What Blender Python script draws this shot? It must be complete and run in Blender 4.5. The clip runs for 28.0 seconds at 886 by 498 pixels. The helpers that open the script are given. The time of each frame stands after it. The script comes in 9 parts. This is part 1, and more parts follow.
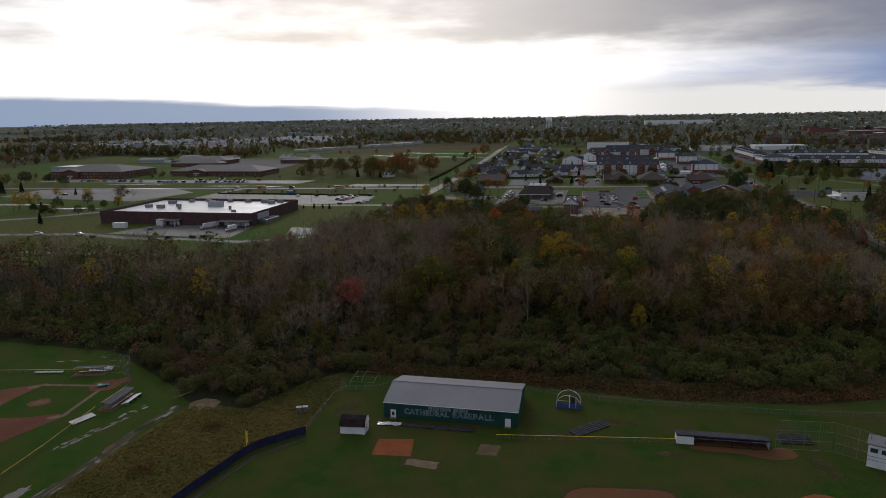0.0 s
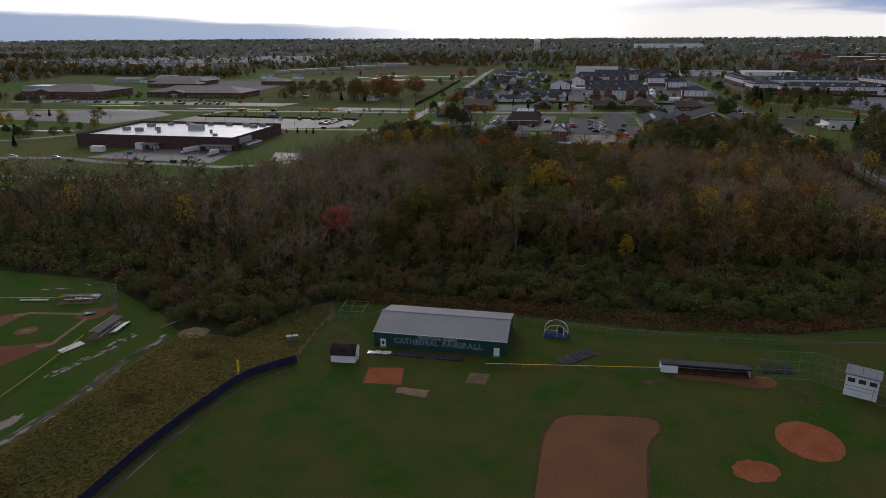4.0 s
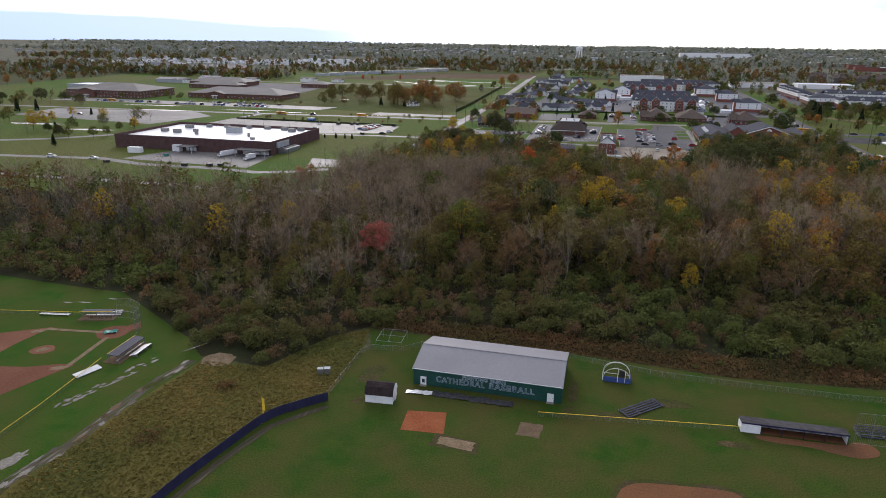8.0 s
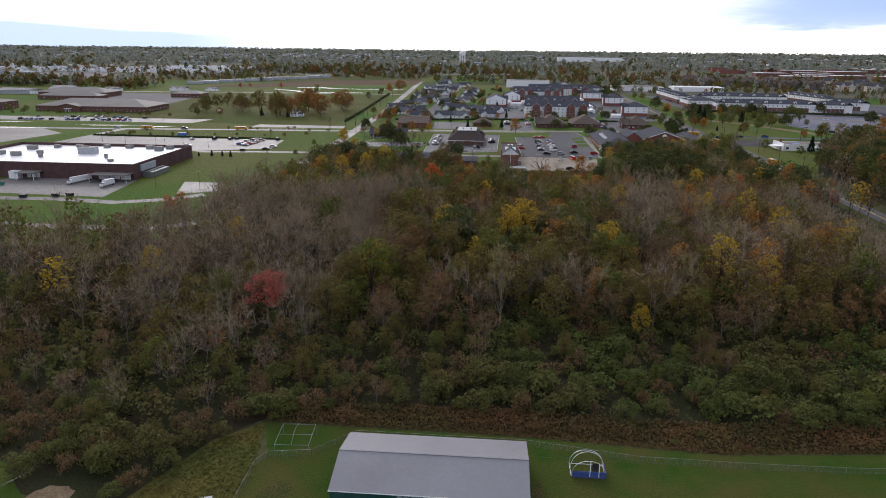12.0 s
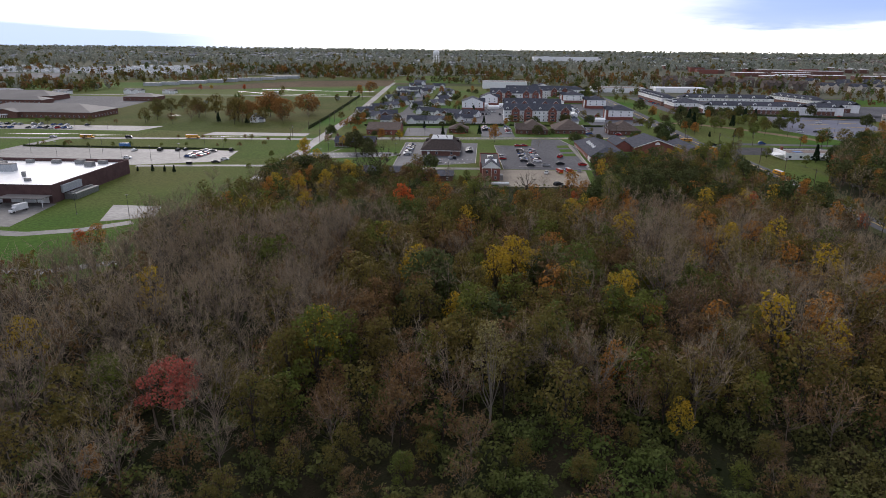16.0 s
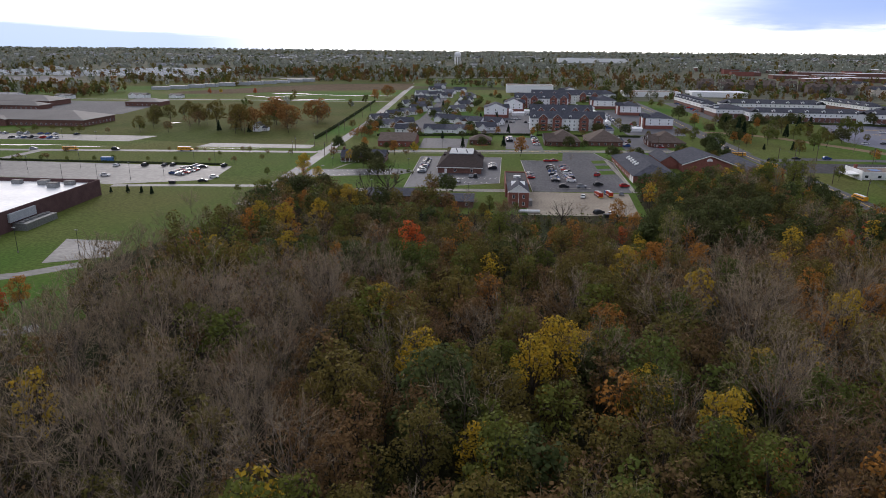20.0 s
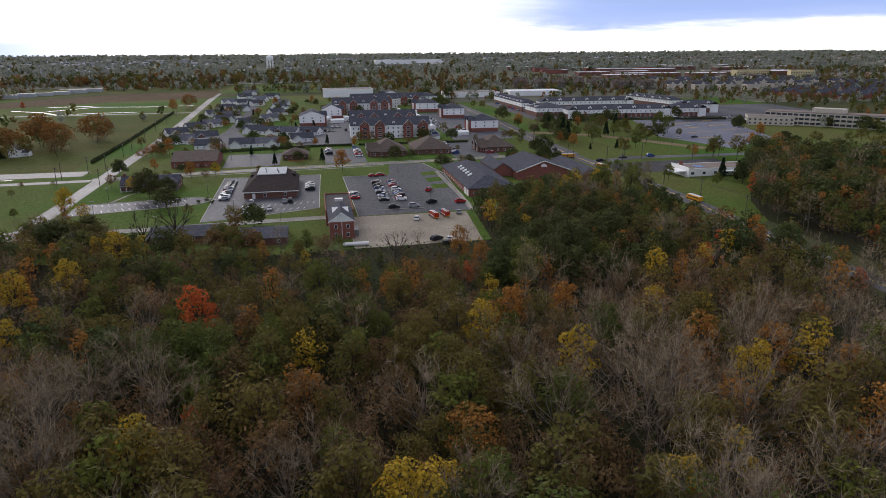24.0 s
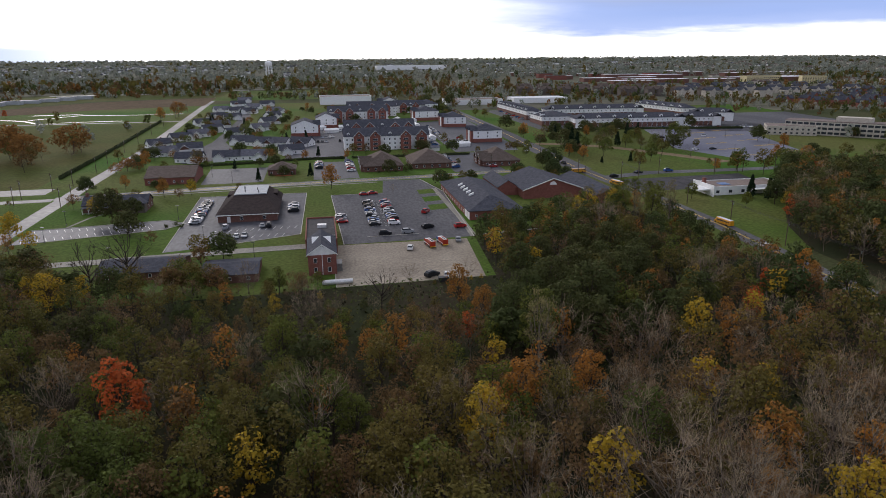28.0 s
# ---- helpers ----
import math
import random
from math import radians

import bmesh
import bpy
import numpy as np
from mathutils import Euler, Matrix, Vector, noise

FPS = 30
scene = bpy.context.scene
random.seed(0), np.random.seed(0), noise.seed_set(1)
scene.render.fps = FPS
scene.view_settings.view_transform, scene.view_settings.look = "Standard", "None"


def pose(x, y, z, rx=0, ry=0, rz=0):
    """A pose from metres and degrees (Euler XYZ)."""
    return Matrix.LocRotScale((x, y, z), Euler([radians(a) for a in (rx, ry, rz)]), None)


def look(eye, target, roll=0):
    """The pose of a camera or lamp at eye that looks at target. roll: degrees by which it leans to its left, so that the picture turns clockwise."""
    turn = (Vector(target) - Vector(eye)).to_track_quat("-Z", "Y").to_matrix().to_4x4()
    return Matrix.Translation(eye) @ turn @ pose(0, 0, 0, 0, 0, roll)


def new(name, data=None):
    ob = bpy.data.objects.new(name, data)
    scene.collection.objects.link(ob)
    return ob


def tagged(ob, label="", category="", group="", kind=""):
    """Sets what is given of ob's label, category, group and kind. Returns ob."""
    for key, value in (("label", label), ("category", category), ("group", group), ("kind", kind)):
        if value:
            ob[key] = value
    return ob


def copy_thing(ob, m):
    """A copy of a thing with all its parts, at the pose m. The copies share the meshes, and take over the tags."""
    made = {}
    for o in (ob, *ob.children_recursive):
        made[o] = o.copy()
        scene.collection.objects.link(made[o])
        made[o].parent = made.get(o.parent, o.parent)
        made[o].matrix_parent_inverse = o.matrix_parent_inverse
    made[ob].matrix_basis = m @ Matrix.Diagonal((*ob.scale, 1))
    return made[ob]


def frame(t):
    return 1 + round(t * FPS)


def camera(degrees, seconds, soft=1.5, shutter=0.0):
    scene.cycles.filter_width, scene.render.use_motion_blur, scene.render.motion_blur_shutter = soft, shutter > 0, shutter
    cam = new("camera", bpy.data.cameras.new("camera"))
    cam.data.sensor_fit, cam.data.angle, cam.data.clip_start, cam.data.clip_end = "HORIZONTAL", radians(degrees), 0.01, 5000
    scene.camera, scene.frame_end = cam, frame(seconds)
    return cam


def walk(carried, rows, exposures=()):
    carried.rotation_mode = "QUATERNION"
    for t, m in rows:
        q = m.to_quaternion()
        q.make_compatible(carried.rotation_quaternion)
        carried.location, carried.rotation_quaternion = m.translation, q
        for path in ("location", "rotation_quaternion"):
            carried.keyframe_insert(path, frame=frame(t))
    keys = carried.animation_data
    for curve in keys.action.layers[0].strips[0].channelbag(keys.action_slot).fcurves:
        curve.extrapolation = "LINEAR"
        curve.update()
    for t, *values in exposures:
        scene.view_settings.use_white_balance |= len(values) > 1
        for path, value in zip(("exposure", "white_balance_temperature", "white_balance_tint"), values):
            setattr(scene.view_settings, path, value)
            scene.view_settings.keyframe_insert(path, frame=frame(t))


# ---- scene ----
from mathutils.geometry import tessellate_polygon
cam = camera(67.5, 28.0, soft=0.55)

PATH = [
    (0, (53.491, -161.830, 81.206), (53.063, -159.917, 80.808), -1.0),
    (0.2, (52.846, -161.726, 81.306), (52.491, -159.799, 80.905), -1.0),
    (0.5, (52.569, -161.681, 81.349), (52.245, -159.749, 80.946), -1.0),
    (1, (52.410, -161.732, 81.443), (52.090, -159.799, 81.041), -0.8),
    (1.5, (52.461, -161.735, 81.610), (52.134, -159.804, 81.205), -0.8),
    (2, (52.465, -161.564, 81.732), (52.131, -159.634, 81.326), -0.6),
    (2.5, (52.229, -161.378, 81.847), (51.885, -159.450, 81.443), -0.5),
    (2.65, (52.229, -161.378, 81.847), (51.885, -159.450, 81.443), -0.5),
    (3, (51.950, -160.883, 81.779), (51.596, -158.990, 81.240), -0.4),
    (3.2, (51.640, -160.297, 82.030), (51.278, -158.423, 81.430), -0.4),
    (3.5, (51.553, -160.131, 82.100), (51.189, -158.264, 81.484), -0.4),
    (5.5, (49.619, -157.052, 82.413), (49.191, -155.198, 81.798), 0.3),
    (6, (48.700, -154.814, 82.376), (48.256, -152.963, 81.762), 0.4),
    (6.5, (47.584, -152.254, 82.436), (47.133, -150.404, 81.823), 0.5),
    (7, (46.244, -149.298, 82.423), (45.789, -147.449, 81.813), 0.6),
    (7.5, (44.802, -145.838, 82.378), (44.342, -143.989, 81.771), 0.7),
    (8, (43.167, -142.167, 82.409), (42.699, -140.319, 81.806), 0.7),
    (8.5, (41.380, -138.127, 82.547), (40.904, -136.281, 81.944), 0.9),
    (9, (39.344, -133.698, 82.658), (38.875, -131.849, 82.057), 1.0),
    (9.5, (37.523, -129.004, 82.691), (37.056, -127.154, 82.093), 1.1),
    (10, (35.612, -124.120, 82.690), (35.147, -122.268, 82.096), 1.2),
    (10.5, (33.976, -118.779, 82.724), (33.567, -116.912, 82.132), 1.0),
    (11, (32.035, -113.204, 82.806), (31.743, -111.315, 82.216), 0.8),
    (11.5, (29.934, -107.527, 82.806), (29.725, -105.627, 82.218), 0.7),
    (12, (28.325, -101.797, 82.887), (28.179, -99.891, 82.300), 0.6),
    (12.5, (27.036, -95.802, 83.032), (26.945, -93.892, 82.444), 0.5),
    (14.5, (26.840, -70.399, 83.251), (26.772, -68.489, 82.662), 0.6),
    (15, (26.398, -62.963, 83.349), (26.327, -61.052, 82.761), 0.7),
    (15.5, (26.137, -54.947, 83.490), (26.065, -53.037, 82.901), 0.6),
    (16, (25.757, -47.082, 83.543), (25.683, -45.172, 82.954), 0.6),
    (16.5, (25.587, -39.023, 83.696), (25.506, -37.113, 83.107), 0.6),
    (17, (25.260, -31.011, 83.743), (25.171, -29.100, 83.157), 0.7),
    (17.5, (25.298, -22.683, 83.852), (25.200, -20.773, 83.265), 0.6),
    (18, (25.319, -14.405, 83.848), (25.213, -12.496, 83.261), 0.6),
    (18.5, (25.158, -6.227, 83.829), (25.046, -4.318, 83.242), 0.5),
    (19, (24.825, 1.827, 83.856), (24.705, 3.735, 83.270), 0.5),
    (19.5, (24.526, 9.865, 83.973), (24.397, 11.773, 83.387), 0.5),
    (20, (24.248, 17.872, 83.948), (24.112, 19.779, 83.362), 0.5),
    (20.5, (24.140, 26.186, 83.961), (24.031, 28.096, 83.375), 0.5),
    (21, (24.241, 34.699, 83.730), (24.241, 36.611, 83.146), 0.45),
    (21.5, (24.032, 42.862, 83.584), (24.164, 44.770, 83.001), 0.3),
    (22, (23.544, 50.607, 83.356), (23.781, 52.507, 82.775), 0.1),
    (22.5, (24.033, 58.003, 83.560), (24.326, 59.893, 82.976), 0),
    (24.5, (32.534, 82.381, 83.048), (32.894, 84.261, 82.471), -0.4),
    (25, (34.122, 89.587, 82.969), (34.475, 91.470, 82.394), -0.5),
    (25.5, (35.786, 96.581, 83.152), (36.137, 98.464, 82.577), -0.6),
    (26, (37.360, 102.772, 83.320), (37.705, 104.657, 82.748), -0.5),
    (26.5, (38.942, 108.123, 83.352), (39.280, 110.010, 82.784), -0.4),
    (27, (40.042, 112.451, 83.403), (40.379, 114.339, 82.836), -0.3),
    (27.5, (40.456, 115.007, 83.383), (40.802, 116.894, 82.818), -0.3),
    (28, (40.631, 116.861, 83.269), (40.981, 118.747, 82.704), -0.4),
]
EXPOSURES = [(0.0, -0.70, 6500, 13), (0.6, -1.00, 6500, 13), (2.3, -1.17, 6500, 13), (3.2, -1.08, 6450, 14), (5.5, 0.55, 6450, 16), (9.0, 0.58, 6450, 16), (12.0, 0.53, 6450, 16), (15.0, 0.46, 6450, 16), (22.0, 0.34, 6450, 16), (28.0, 0.23, 6450, 16)]
walk(cam, [(t, look(eye, target, roll)) for t, eye, target, roll in PATH], EXPOSURES)

# ---- sky, sun ----
SUN_AZ, SUN_EL = radians(22), radians(24)      # azimuth to the left of +y


def build_world():
    world = bpy.data.worlds.new("sky")
    scene.world = world
    world.use_nodes = True
    nt = world.node_tree
    nt.nodes.clear()
    N, L = nt.nodes.new, nt.links.new

    def math_node(op, a, b=None, c=None, clamp=False):
        n = N("ShaderNodeMath")
        n.operation, n.use_clamp = op, clamp
        for i, v in enumerate((a, b, c)):
            if v is None:
                continue
            if isinstance(v, (int, float)):
                n.inputs[i].default_value = v
            else:
                L(v, n.inputs[i])
        return n.outputs[0]

    def ramp(v, lo, hi):
        n = N("ShaderNodeMapRange")
        n.interpolation_type = "SMOOTHSTEP"
        L(v, n.inputs["Value"])
        n.inputs["From Min"].default_value, n.inputs["From Max"].default_value = lo, hi
        return n.outputs["Result"]

    def mix(f, a, b):
        n = N("ShaderNodeMix")
        n.data_type = "RGBA"
        if isinstance(f, (int, float)):
            n.inputs["Factor"].default_value = f
        else:
            L(f, n.inputs["Factor"])
        for i, v in (("A", a), ("B", b)):
            sock = [s for s in n.inputs if s.name == i and s.type == "RGBA"][0]
            if isinstance(v, tuple):
                sock.default_value = (*v, 1)
            else:
                L(v, sock)
        return [s for s in n.outputs if s.type == "RGBA"][0]

    sky = N("ShaderNodeTexSky")
    sky.sky_type, sky.sun_disc = "NISHITA", False
    sky.sun_elevation, sky.sun_rotation = SUN_EL, -SUN_AZ
    sky.air_density, sky.dust_density, sky.altitude = 1.0, 2.0, 250
    co = N("ShaderNodeTexCoord").outputs["Generated"]
    sep = N("ShaderNodeSeparateXYZ")
    L(co, sep.inputs[0])
    x, y, z = sep.outputs
    el = math_node("ARCSINE", z)
    az = math_node("ARCTAN2", x, y)             # right of +y is positive
    # cloud deck seen edge-on: long flat streaks
    comb = N("ShaderNodeCombineXYZ")
    zz = math_node("MAXIMUM", math_node("ADD", z, 0.10), 0.03)
    L(math_node("DIVIDE", x, zz), comb.inputs[0])
    L(math_node("DIVIDE", y, zz), comb.inputs[1])
    noi = N("ShaderNodeTexNoise")
    L(comb.outputs[0], noi.inputs["Vector"])
    noi.inputs["Scale"].default_value, noi.inputs["Detail"].default_value, noi.inputs["Roughness"].default_value = 0.42, 8, 0.55
    cl = noi.outputs["Fac"]
    wob = math_node("MULTIPLY", math_node("SUBTRACT", cl, 0.5), 0.055)
    elw = math_node("ADD", el, wob)
    # glow of the hidden sun
    sun = Vector((-math.sin(SUN_AZ) * math.cos(SUN_EL), math.cos(SUN_AZ) * math.cos(SUN_EL), math.sin(SUN_EL)))
    dot = N("ShaderNodeVectorMath")
    dot.operation = "DOT_PRODUCT"
    L(co, dot.inputs[0])
    dot.inputs[1].default_value = sun
    glow = ramp(dot.outputs["Value"], 0.58, 1.0)
    cloud = mix(glow, (0.84, 0.89, 0.97), (2.8, 2.78, 2.72))
    cloud = mix(ramp(y, 0.10, -0.50), cloud, (2.35, 2.44, 2.58))      # the southern sky is brighter and thinner
    grey = math_node("MULTIPLY", ramp(math_node("ADD", cl, math_node("MULTIPLY", ramp(el, 0.07, 0.20), 0.09)), 0.33, 0.55), ramp(elw, 0.066, 0.110))
    streak = mix(grey, cloud, mix(glow, (0.50, 0.54, 0.62), (1.05, 1.03, 1.02)))
    base = mix(0.10, (0, 0, 0), sky.outputs["Color"])      # clear sky, strength 0.1
    deck = mix(0.86, base, streak)
    # bright gap under the deck, all along the horizon to the right
    gap = math_node("MULTIPLY", ramp(elw, 0.056, 0.032), ramp(az, -0.20, 0.16))
    col = mix(gap, deck, (1.3, 1.3, 1.25))
    # blue-grey bank over the gap on the right
    azw = math_node("MULTIPLY_ADD", wob, 11.0, az)
    bank_r = math_node("MULTIPLY", math_node("MULTIPLY", ramp(elw, 0.022, 0.036), ramp(elw, 0.105, 0.065)), ramp(azw, -0.02, 0.42))
    col = mix(math_node("MULTIPLY", bank_r, 0.85), col, (0.24, 0.38, 0.74))
    # darker cloud above it
    high = math_node("MULTIPLY", math_node("MULTIPLY", ramp(azw, -0.22, 0.30), ramp(elw, 0.055, 0.100)), ramp(el, 0.5, 0.25))
    col = mix(math_node("MULTIPLY", high, 0.86), col, mix(ramp(azw, -0.05, 0.40), (0.66, 0.62, 0.60), (0.27, 0.31, 0.43)))
    # low blue-grey bank on the left, thinning towards the middle
    top = math_node("MULTIPLY_ADD", az, -0.037, 0.003)
    bank_l = math_node("MULTIPLY", ramp(math_node("SUBTRACT", math_node("ADD", el, math_node("MULTIPLY", wob, 0.45)), top), 0.005, -0.007), ramp(az, 0.02, -0.45))
    col = mix(math_node("MULTIPLY", bank_l, 0.9), col, (0.27, 0.42, 0.66))
    bg = N("ShaderNodeBackground")
    L(col, bg.inputs["Color"])
    bg.inputs["Strength"].default_value = 1.0
    out = N("ShaderNodeOutputWorld")
    L(bg.outputs[0], out.inputs[0])


build_world()
sun_data = bpy.data.lights.new("sun", "SUN")
sun_data.energy, sun_data.angle, sun_data.color = 0.9, radians(18), (1.0, 0.98, 0.95)
sun_ob = new("sun", sun_data)
sun_ob.matrix_world = look((-math.sin(SUN_AZ) * 100, math.cos(SUN_AZ) * 100, 100 * math.tan(SUN_EL) + 100), (0, 0, 100))

# ---- materials ----
def material(name, a, b, scale=1.0, rough=0.85, bump=0.0, metal=0.0, fine=None, contrast=(0.35, 0.65), island=0.0, objrand=0.0,
             streak=None, third=None, trans=0.0, grain=0.2, spec=0.3):
    """Two colours mixed by noise at two scales (scale and fine, per metre), with bump, and random value by island or by object."""
    m = bpy.data.materials.new(name)
    m.use_nodes = True
    nt = m.node_tree
    N, L = nt.nodes.new, nt.links.new
    p = nt.nodes["Principled BSDF"]
    p.inputs["Roughness"].default_value, p.inputs["Metallic"].default_value = rough, metal
    p.inputs["Specular IOR Level"].default_value = spec
    co = N("ShaderNodeNewGeometry").outputs["Position"]
    if streak:
        mp = N("ShaderNodeMapping")
        mp.inputs["Scale"].default_value = streak
        L(co, mp.inputs[0])
        co = mp.outputs[0]

    def noise_fac(s, detail):
        n = N("ShaderNodeTexNoise")
        L(co, n.inputs["Vector"])
        n.inputs["Scale"].default_value, n.inputs["Detail"].default_value = s, detail
        r = N("ShaderNodeMapRange")
        r.inputs["From Min"].default_value, r.inputs["From Max"].default_value = contrast
        L(n.outputs["Fac"], r.inputs["Value"])
        return r.outputs["Result"], n.outputs["Fac"]

    def mixer(f, ca, cb, mode="MIX"):
        n = N("ShaderNodeMix")
        n.data_type, n.blend_type = "RGBA", mode
        if isinstance(f, float):
            n.inputs[0].default_value = f
        else:
            L(f, n.inputs[0])
        for i, v in ((6, ca), (7, cb)):
            if isinstance(v, tuple):
                n.inputs[i].default_value = (*v, 1)
            else:
                L(v, n.inputs[i])
        return n.outputs[2]

    f1, _ = noise_fac(scale, 3)
    f2, raw = noise_fac(fine or scale * 9, 4)
    col = mixer(f1, a, b)
    if third:
        f3, _ = noise_fac(scale * 0.31, 2)
        col = mixer(f3, col, third)
    g = N("ShaderNodeMapRange")
    L(f2, g.inputs["Value"])
    g.inputs["To Min"].default_value, g.inputs["To Max"].default_value = 1 - grain, 1 + grain
    val = g.outputs[0]
    for amount, sock in ((island, "Random Per Island"), (objrand, "Random")):
        if amount:
            src = N("ShaderNodeNewGeometry") if sock == "Random Per Island" else N("ShaderNodeObjectInfo")
            r = N("ShaderNodeMapRange")
            L(src.outputs[sock], r.inputs["Value"])
            r.inputs["To Min"].default_value, r.inputs["To Max"].default_value = 1 - amount, 1 + amount
            mu = N("ShaderNodeMath")
            mu.operation = "MULTIPLY"
            L(val, mu.inputs[0]), L(r.outputs[0], mu.inputs[1])
            val = mu.outputs[0]
    hsv = N("ShaderNodeHueSaturation")
    L(col, hsv.inputs["Color"]), L(val, hsv.inputs["Value"])
    L(hsv.outputs[0], p.inputs["Base Color"])
    if bump:
        bn = N("ShaderNodeBump")
        bn.inputs["Strength"].default_value, bn.inputs["Distance"].default_value = bump, 0.05
        L(raw, bn.inputs["Height"]), L(bn.outputs[0], p.inputs["Normal"])
    if trans:
        tr = N("ShaderNodeBsdfTranslucent")
        L(hsv.outputs[0], tr.inputs["Color"])
        ms = N("ShaderNodeMixShader")
        ms.inputs[0].default_value = trans
        L(p.outputs[0], ms.inputs[1]), L(tr.outputs[0], ms.inputs[2])
        L(ms.outputs[0], nt.nodes["Material Output"].inputs[0])
    return m


def M(name, *a, **k):
    MAT[name] = material(name, *a, **k)


MAT = {}
M("ground", (0.060, 0.070, 0.026), (0.080, 0.072, 0.036), 0.02, 1.0, fine=0.6, third=(0.05, 0.06, 0.024), spec=0.06)
M("turf", (0.026, 0.064, 0.010), (0.044, 0.071, 0.013), 0.22, 0.95, fine=3.0, third=(0.066, 0.066, 0.019), spec=0.02, grain=0.22)
M("lawn", (0.044, 0.106, 0.013), (0.064, 0.114, 0.018), 0.022, 0.95, fine=0.7, third=(0.098, 0.104, 0.030), spec=0.05, grain=0.22)
M("meadow", (0.077, 0.083, 0.024), (0.101, 0.091, 0.031), 0.02, 0.98, fine=0.5, third=(0.060, 0.079, 0.017), spec=0.05)
M("turf_bright", (0.028, 0.076, 0.011), (0.046, 0.083, 0.014), 0.22, 0.95, fine=3.0, third=(0.060, 0.076, 0.018), spec=0.02, grain=0.22)
M("rough_grass", (0.098, 0.084, 0.024), (0.124, 0.094, 0.030), 0.16, 1.0, 0.4, fine=2.5, third=(0.064, 0.072, 0.020), spec=0.06)
M("tall_grass", (0.172, 0.140, 0.041), (0.236, 0.161, 0.055), 0.09, 1.0, island=0.2, trans=0.5, third=(0.115, 0.124, 0.034), spec=0.06)
M("weed", (0.150, 0.086, 0.042), (0.200, 0.110, 0.052), 0.12, 1.0, island=0.3, trans=0.4, third=(0.112, 0.098, 0.038), spec=0.06)
M("litter", (0.031, 0.025, 0.015), (0.046, 0.036, 0.022), 0.15, 1.0, 0.5, fine=1.8, third=(0.028, 0.033, 0.014), spec=0.06)
M("brown_field", (0.089, 0.061, 0.034), (0.105, 0.074, 0.043), 0.01, 1.0, fine=0.2, spec=0.06)
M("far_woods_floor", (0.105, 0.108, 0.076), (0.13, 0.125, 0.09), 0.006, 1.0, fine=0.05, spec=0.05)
M("asphalt", (0.104, 0.102, 0.108), (0.134, 0.131, 0.135), 0.06, 0.8, fine=0.8, third=(0.082, 0.081, 0.088), streak=(1.0, 0.4, 1.0), spec=0.1)
M("asphalt_wet", (0.047, 0.049, 0.059), (0.074, 0.076, 0.088), 0.08, 0.6, fine=0.6, third=(0.086, 0.087, 0.096), streak=(1.0, 0.4, 1.0), spec=0.14)
M("asphalt_blue", (0.081, 0.083, 0.117), (0.111, 0.113, 0.153), 0.08, 0.5, fine=0.6, third=(0.127, 0.127, 0.153), streak=(1.0, 0.4, 1.0), spec=0.2)
M("road_pale", (0.161, 0.154, 0.144), (0.218, 0.209, 0.196), 0.05, 0.62, fine=0.7, third=(0.121, 0.117, 0.113), streak=(0.5, 1.0, 1.0), spec=0.2)
M("concrete", (0.243, 0.227, 0.196), (0.311, 0.290, 0.250), 0.12, 0.8, fine=1.2, third=(0.189, 0.178, 0.159), spec=0.12)
M("concrete_tan", (0.275, 0.235, 0.180), (0.335, 0.290, 0.225), 0.10, 0.75, fine=1.0, third=(0.215, 0.180, 0.140), spec=0.14)
M("curb", (0.36, 0.34, 0.30), (0.44, 0.42, 0.38), 0.4, 0.85)
M("clay", (0.232, 0.073, 0.031), (0.275, 0.095, 0.043), 0.25, 1.0, 0.3, fine=2.5, spec=0.06)
M("worn", (0.060, 0.050, 0.021), (0.090, 0.065, 0.034), 0.5, 1.0, 0.4, fine=2.2, third=(0.043, 0.055, 0.014), spec=0.05, grain=0.3)
M("clay_dull", (0.175, 0.078, 0.038), (0.215, 0.096, 0.046), 0.12, 1.0, 0.1, fine=1.8, third=(0.130, 0.066, 0.036), spec=0.06, grain=0.1)
M("clay_pink", (0.168, 0.080, 0.050), (0.205, 0.100, 0.064), 0.16, 1.0, 0.1, fine=1.8, third=(0.150, 0.066, 0.042), spec=0.04, grain=0.12)
M("bare_earth", (0.165, 0.12, 0.074), (0.22, 0.165, 0.105), 0.5, 1.0, 0.4, fine=2.4, spec=0.06)
M("worn_dark", (0.062, 0.044, 0.026), (0.085, 0.060, 0.034), 0.5, 1.0, 0.2, fine=2.2, third=(0.048, 0.056, 0.016), spec=0.05)
M("earth_brown", (0.115, 0.080, 0.050), (0.150, 0.108, 0.068), 0.4, 1.0, 0.2, fine=2.0, spec=0.05, grain=0.12)
M("mud", (0.066, 0.050, 0.032), (0.165, 0.138, 0.105), 0.55, 0.8, 0.4, fine=2.0, contrast=(0.54, 0.70), streak=(1.6, 0.16, 1.0))
M("puddle", (0.13, 0.12, 0.095), (0.17, 0.155, 0.125), 0.2, 0.2, spec=0.25)
M("paint_white", (0.74, 0.74, 0.73), (0.82, 0.82, 0.81), 1.5, 0.6, grain=0.05)
M("paint_yellow", (0.80, 0.52, 0.04), (0.88, 0.60, 0.06), 1.0, 0.5)
M("brick_red", (0.195, 0.072, 0.056), (0.245, 0.096, 0.074), 0.7, 0.9, fine=7.0, bump=0.3)
M("brick_brown", (0.135, 0.066, 0.052), (0.175, 0.090, 0.070), 0.7, 0.9, fine=7.0, bump=0.3)
M("brick_dark", (0.082, 0.044, 0.043), (0.108, 0.060, 0.056), 0.3, 0.9, fine=5.0, bump=0.2)
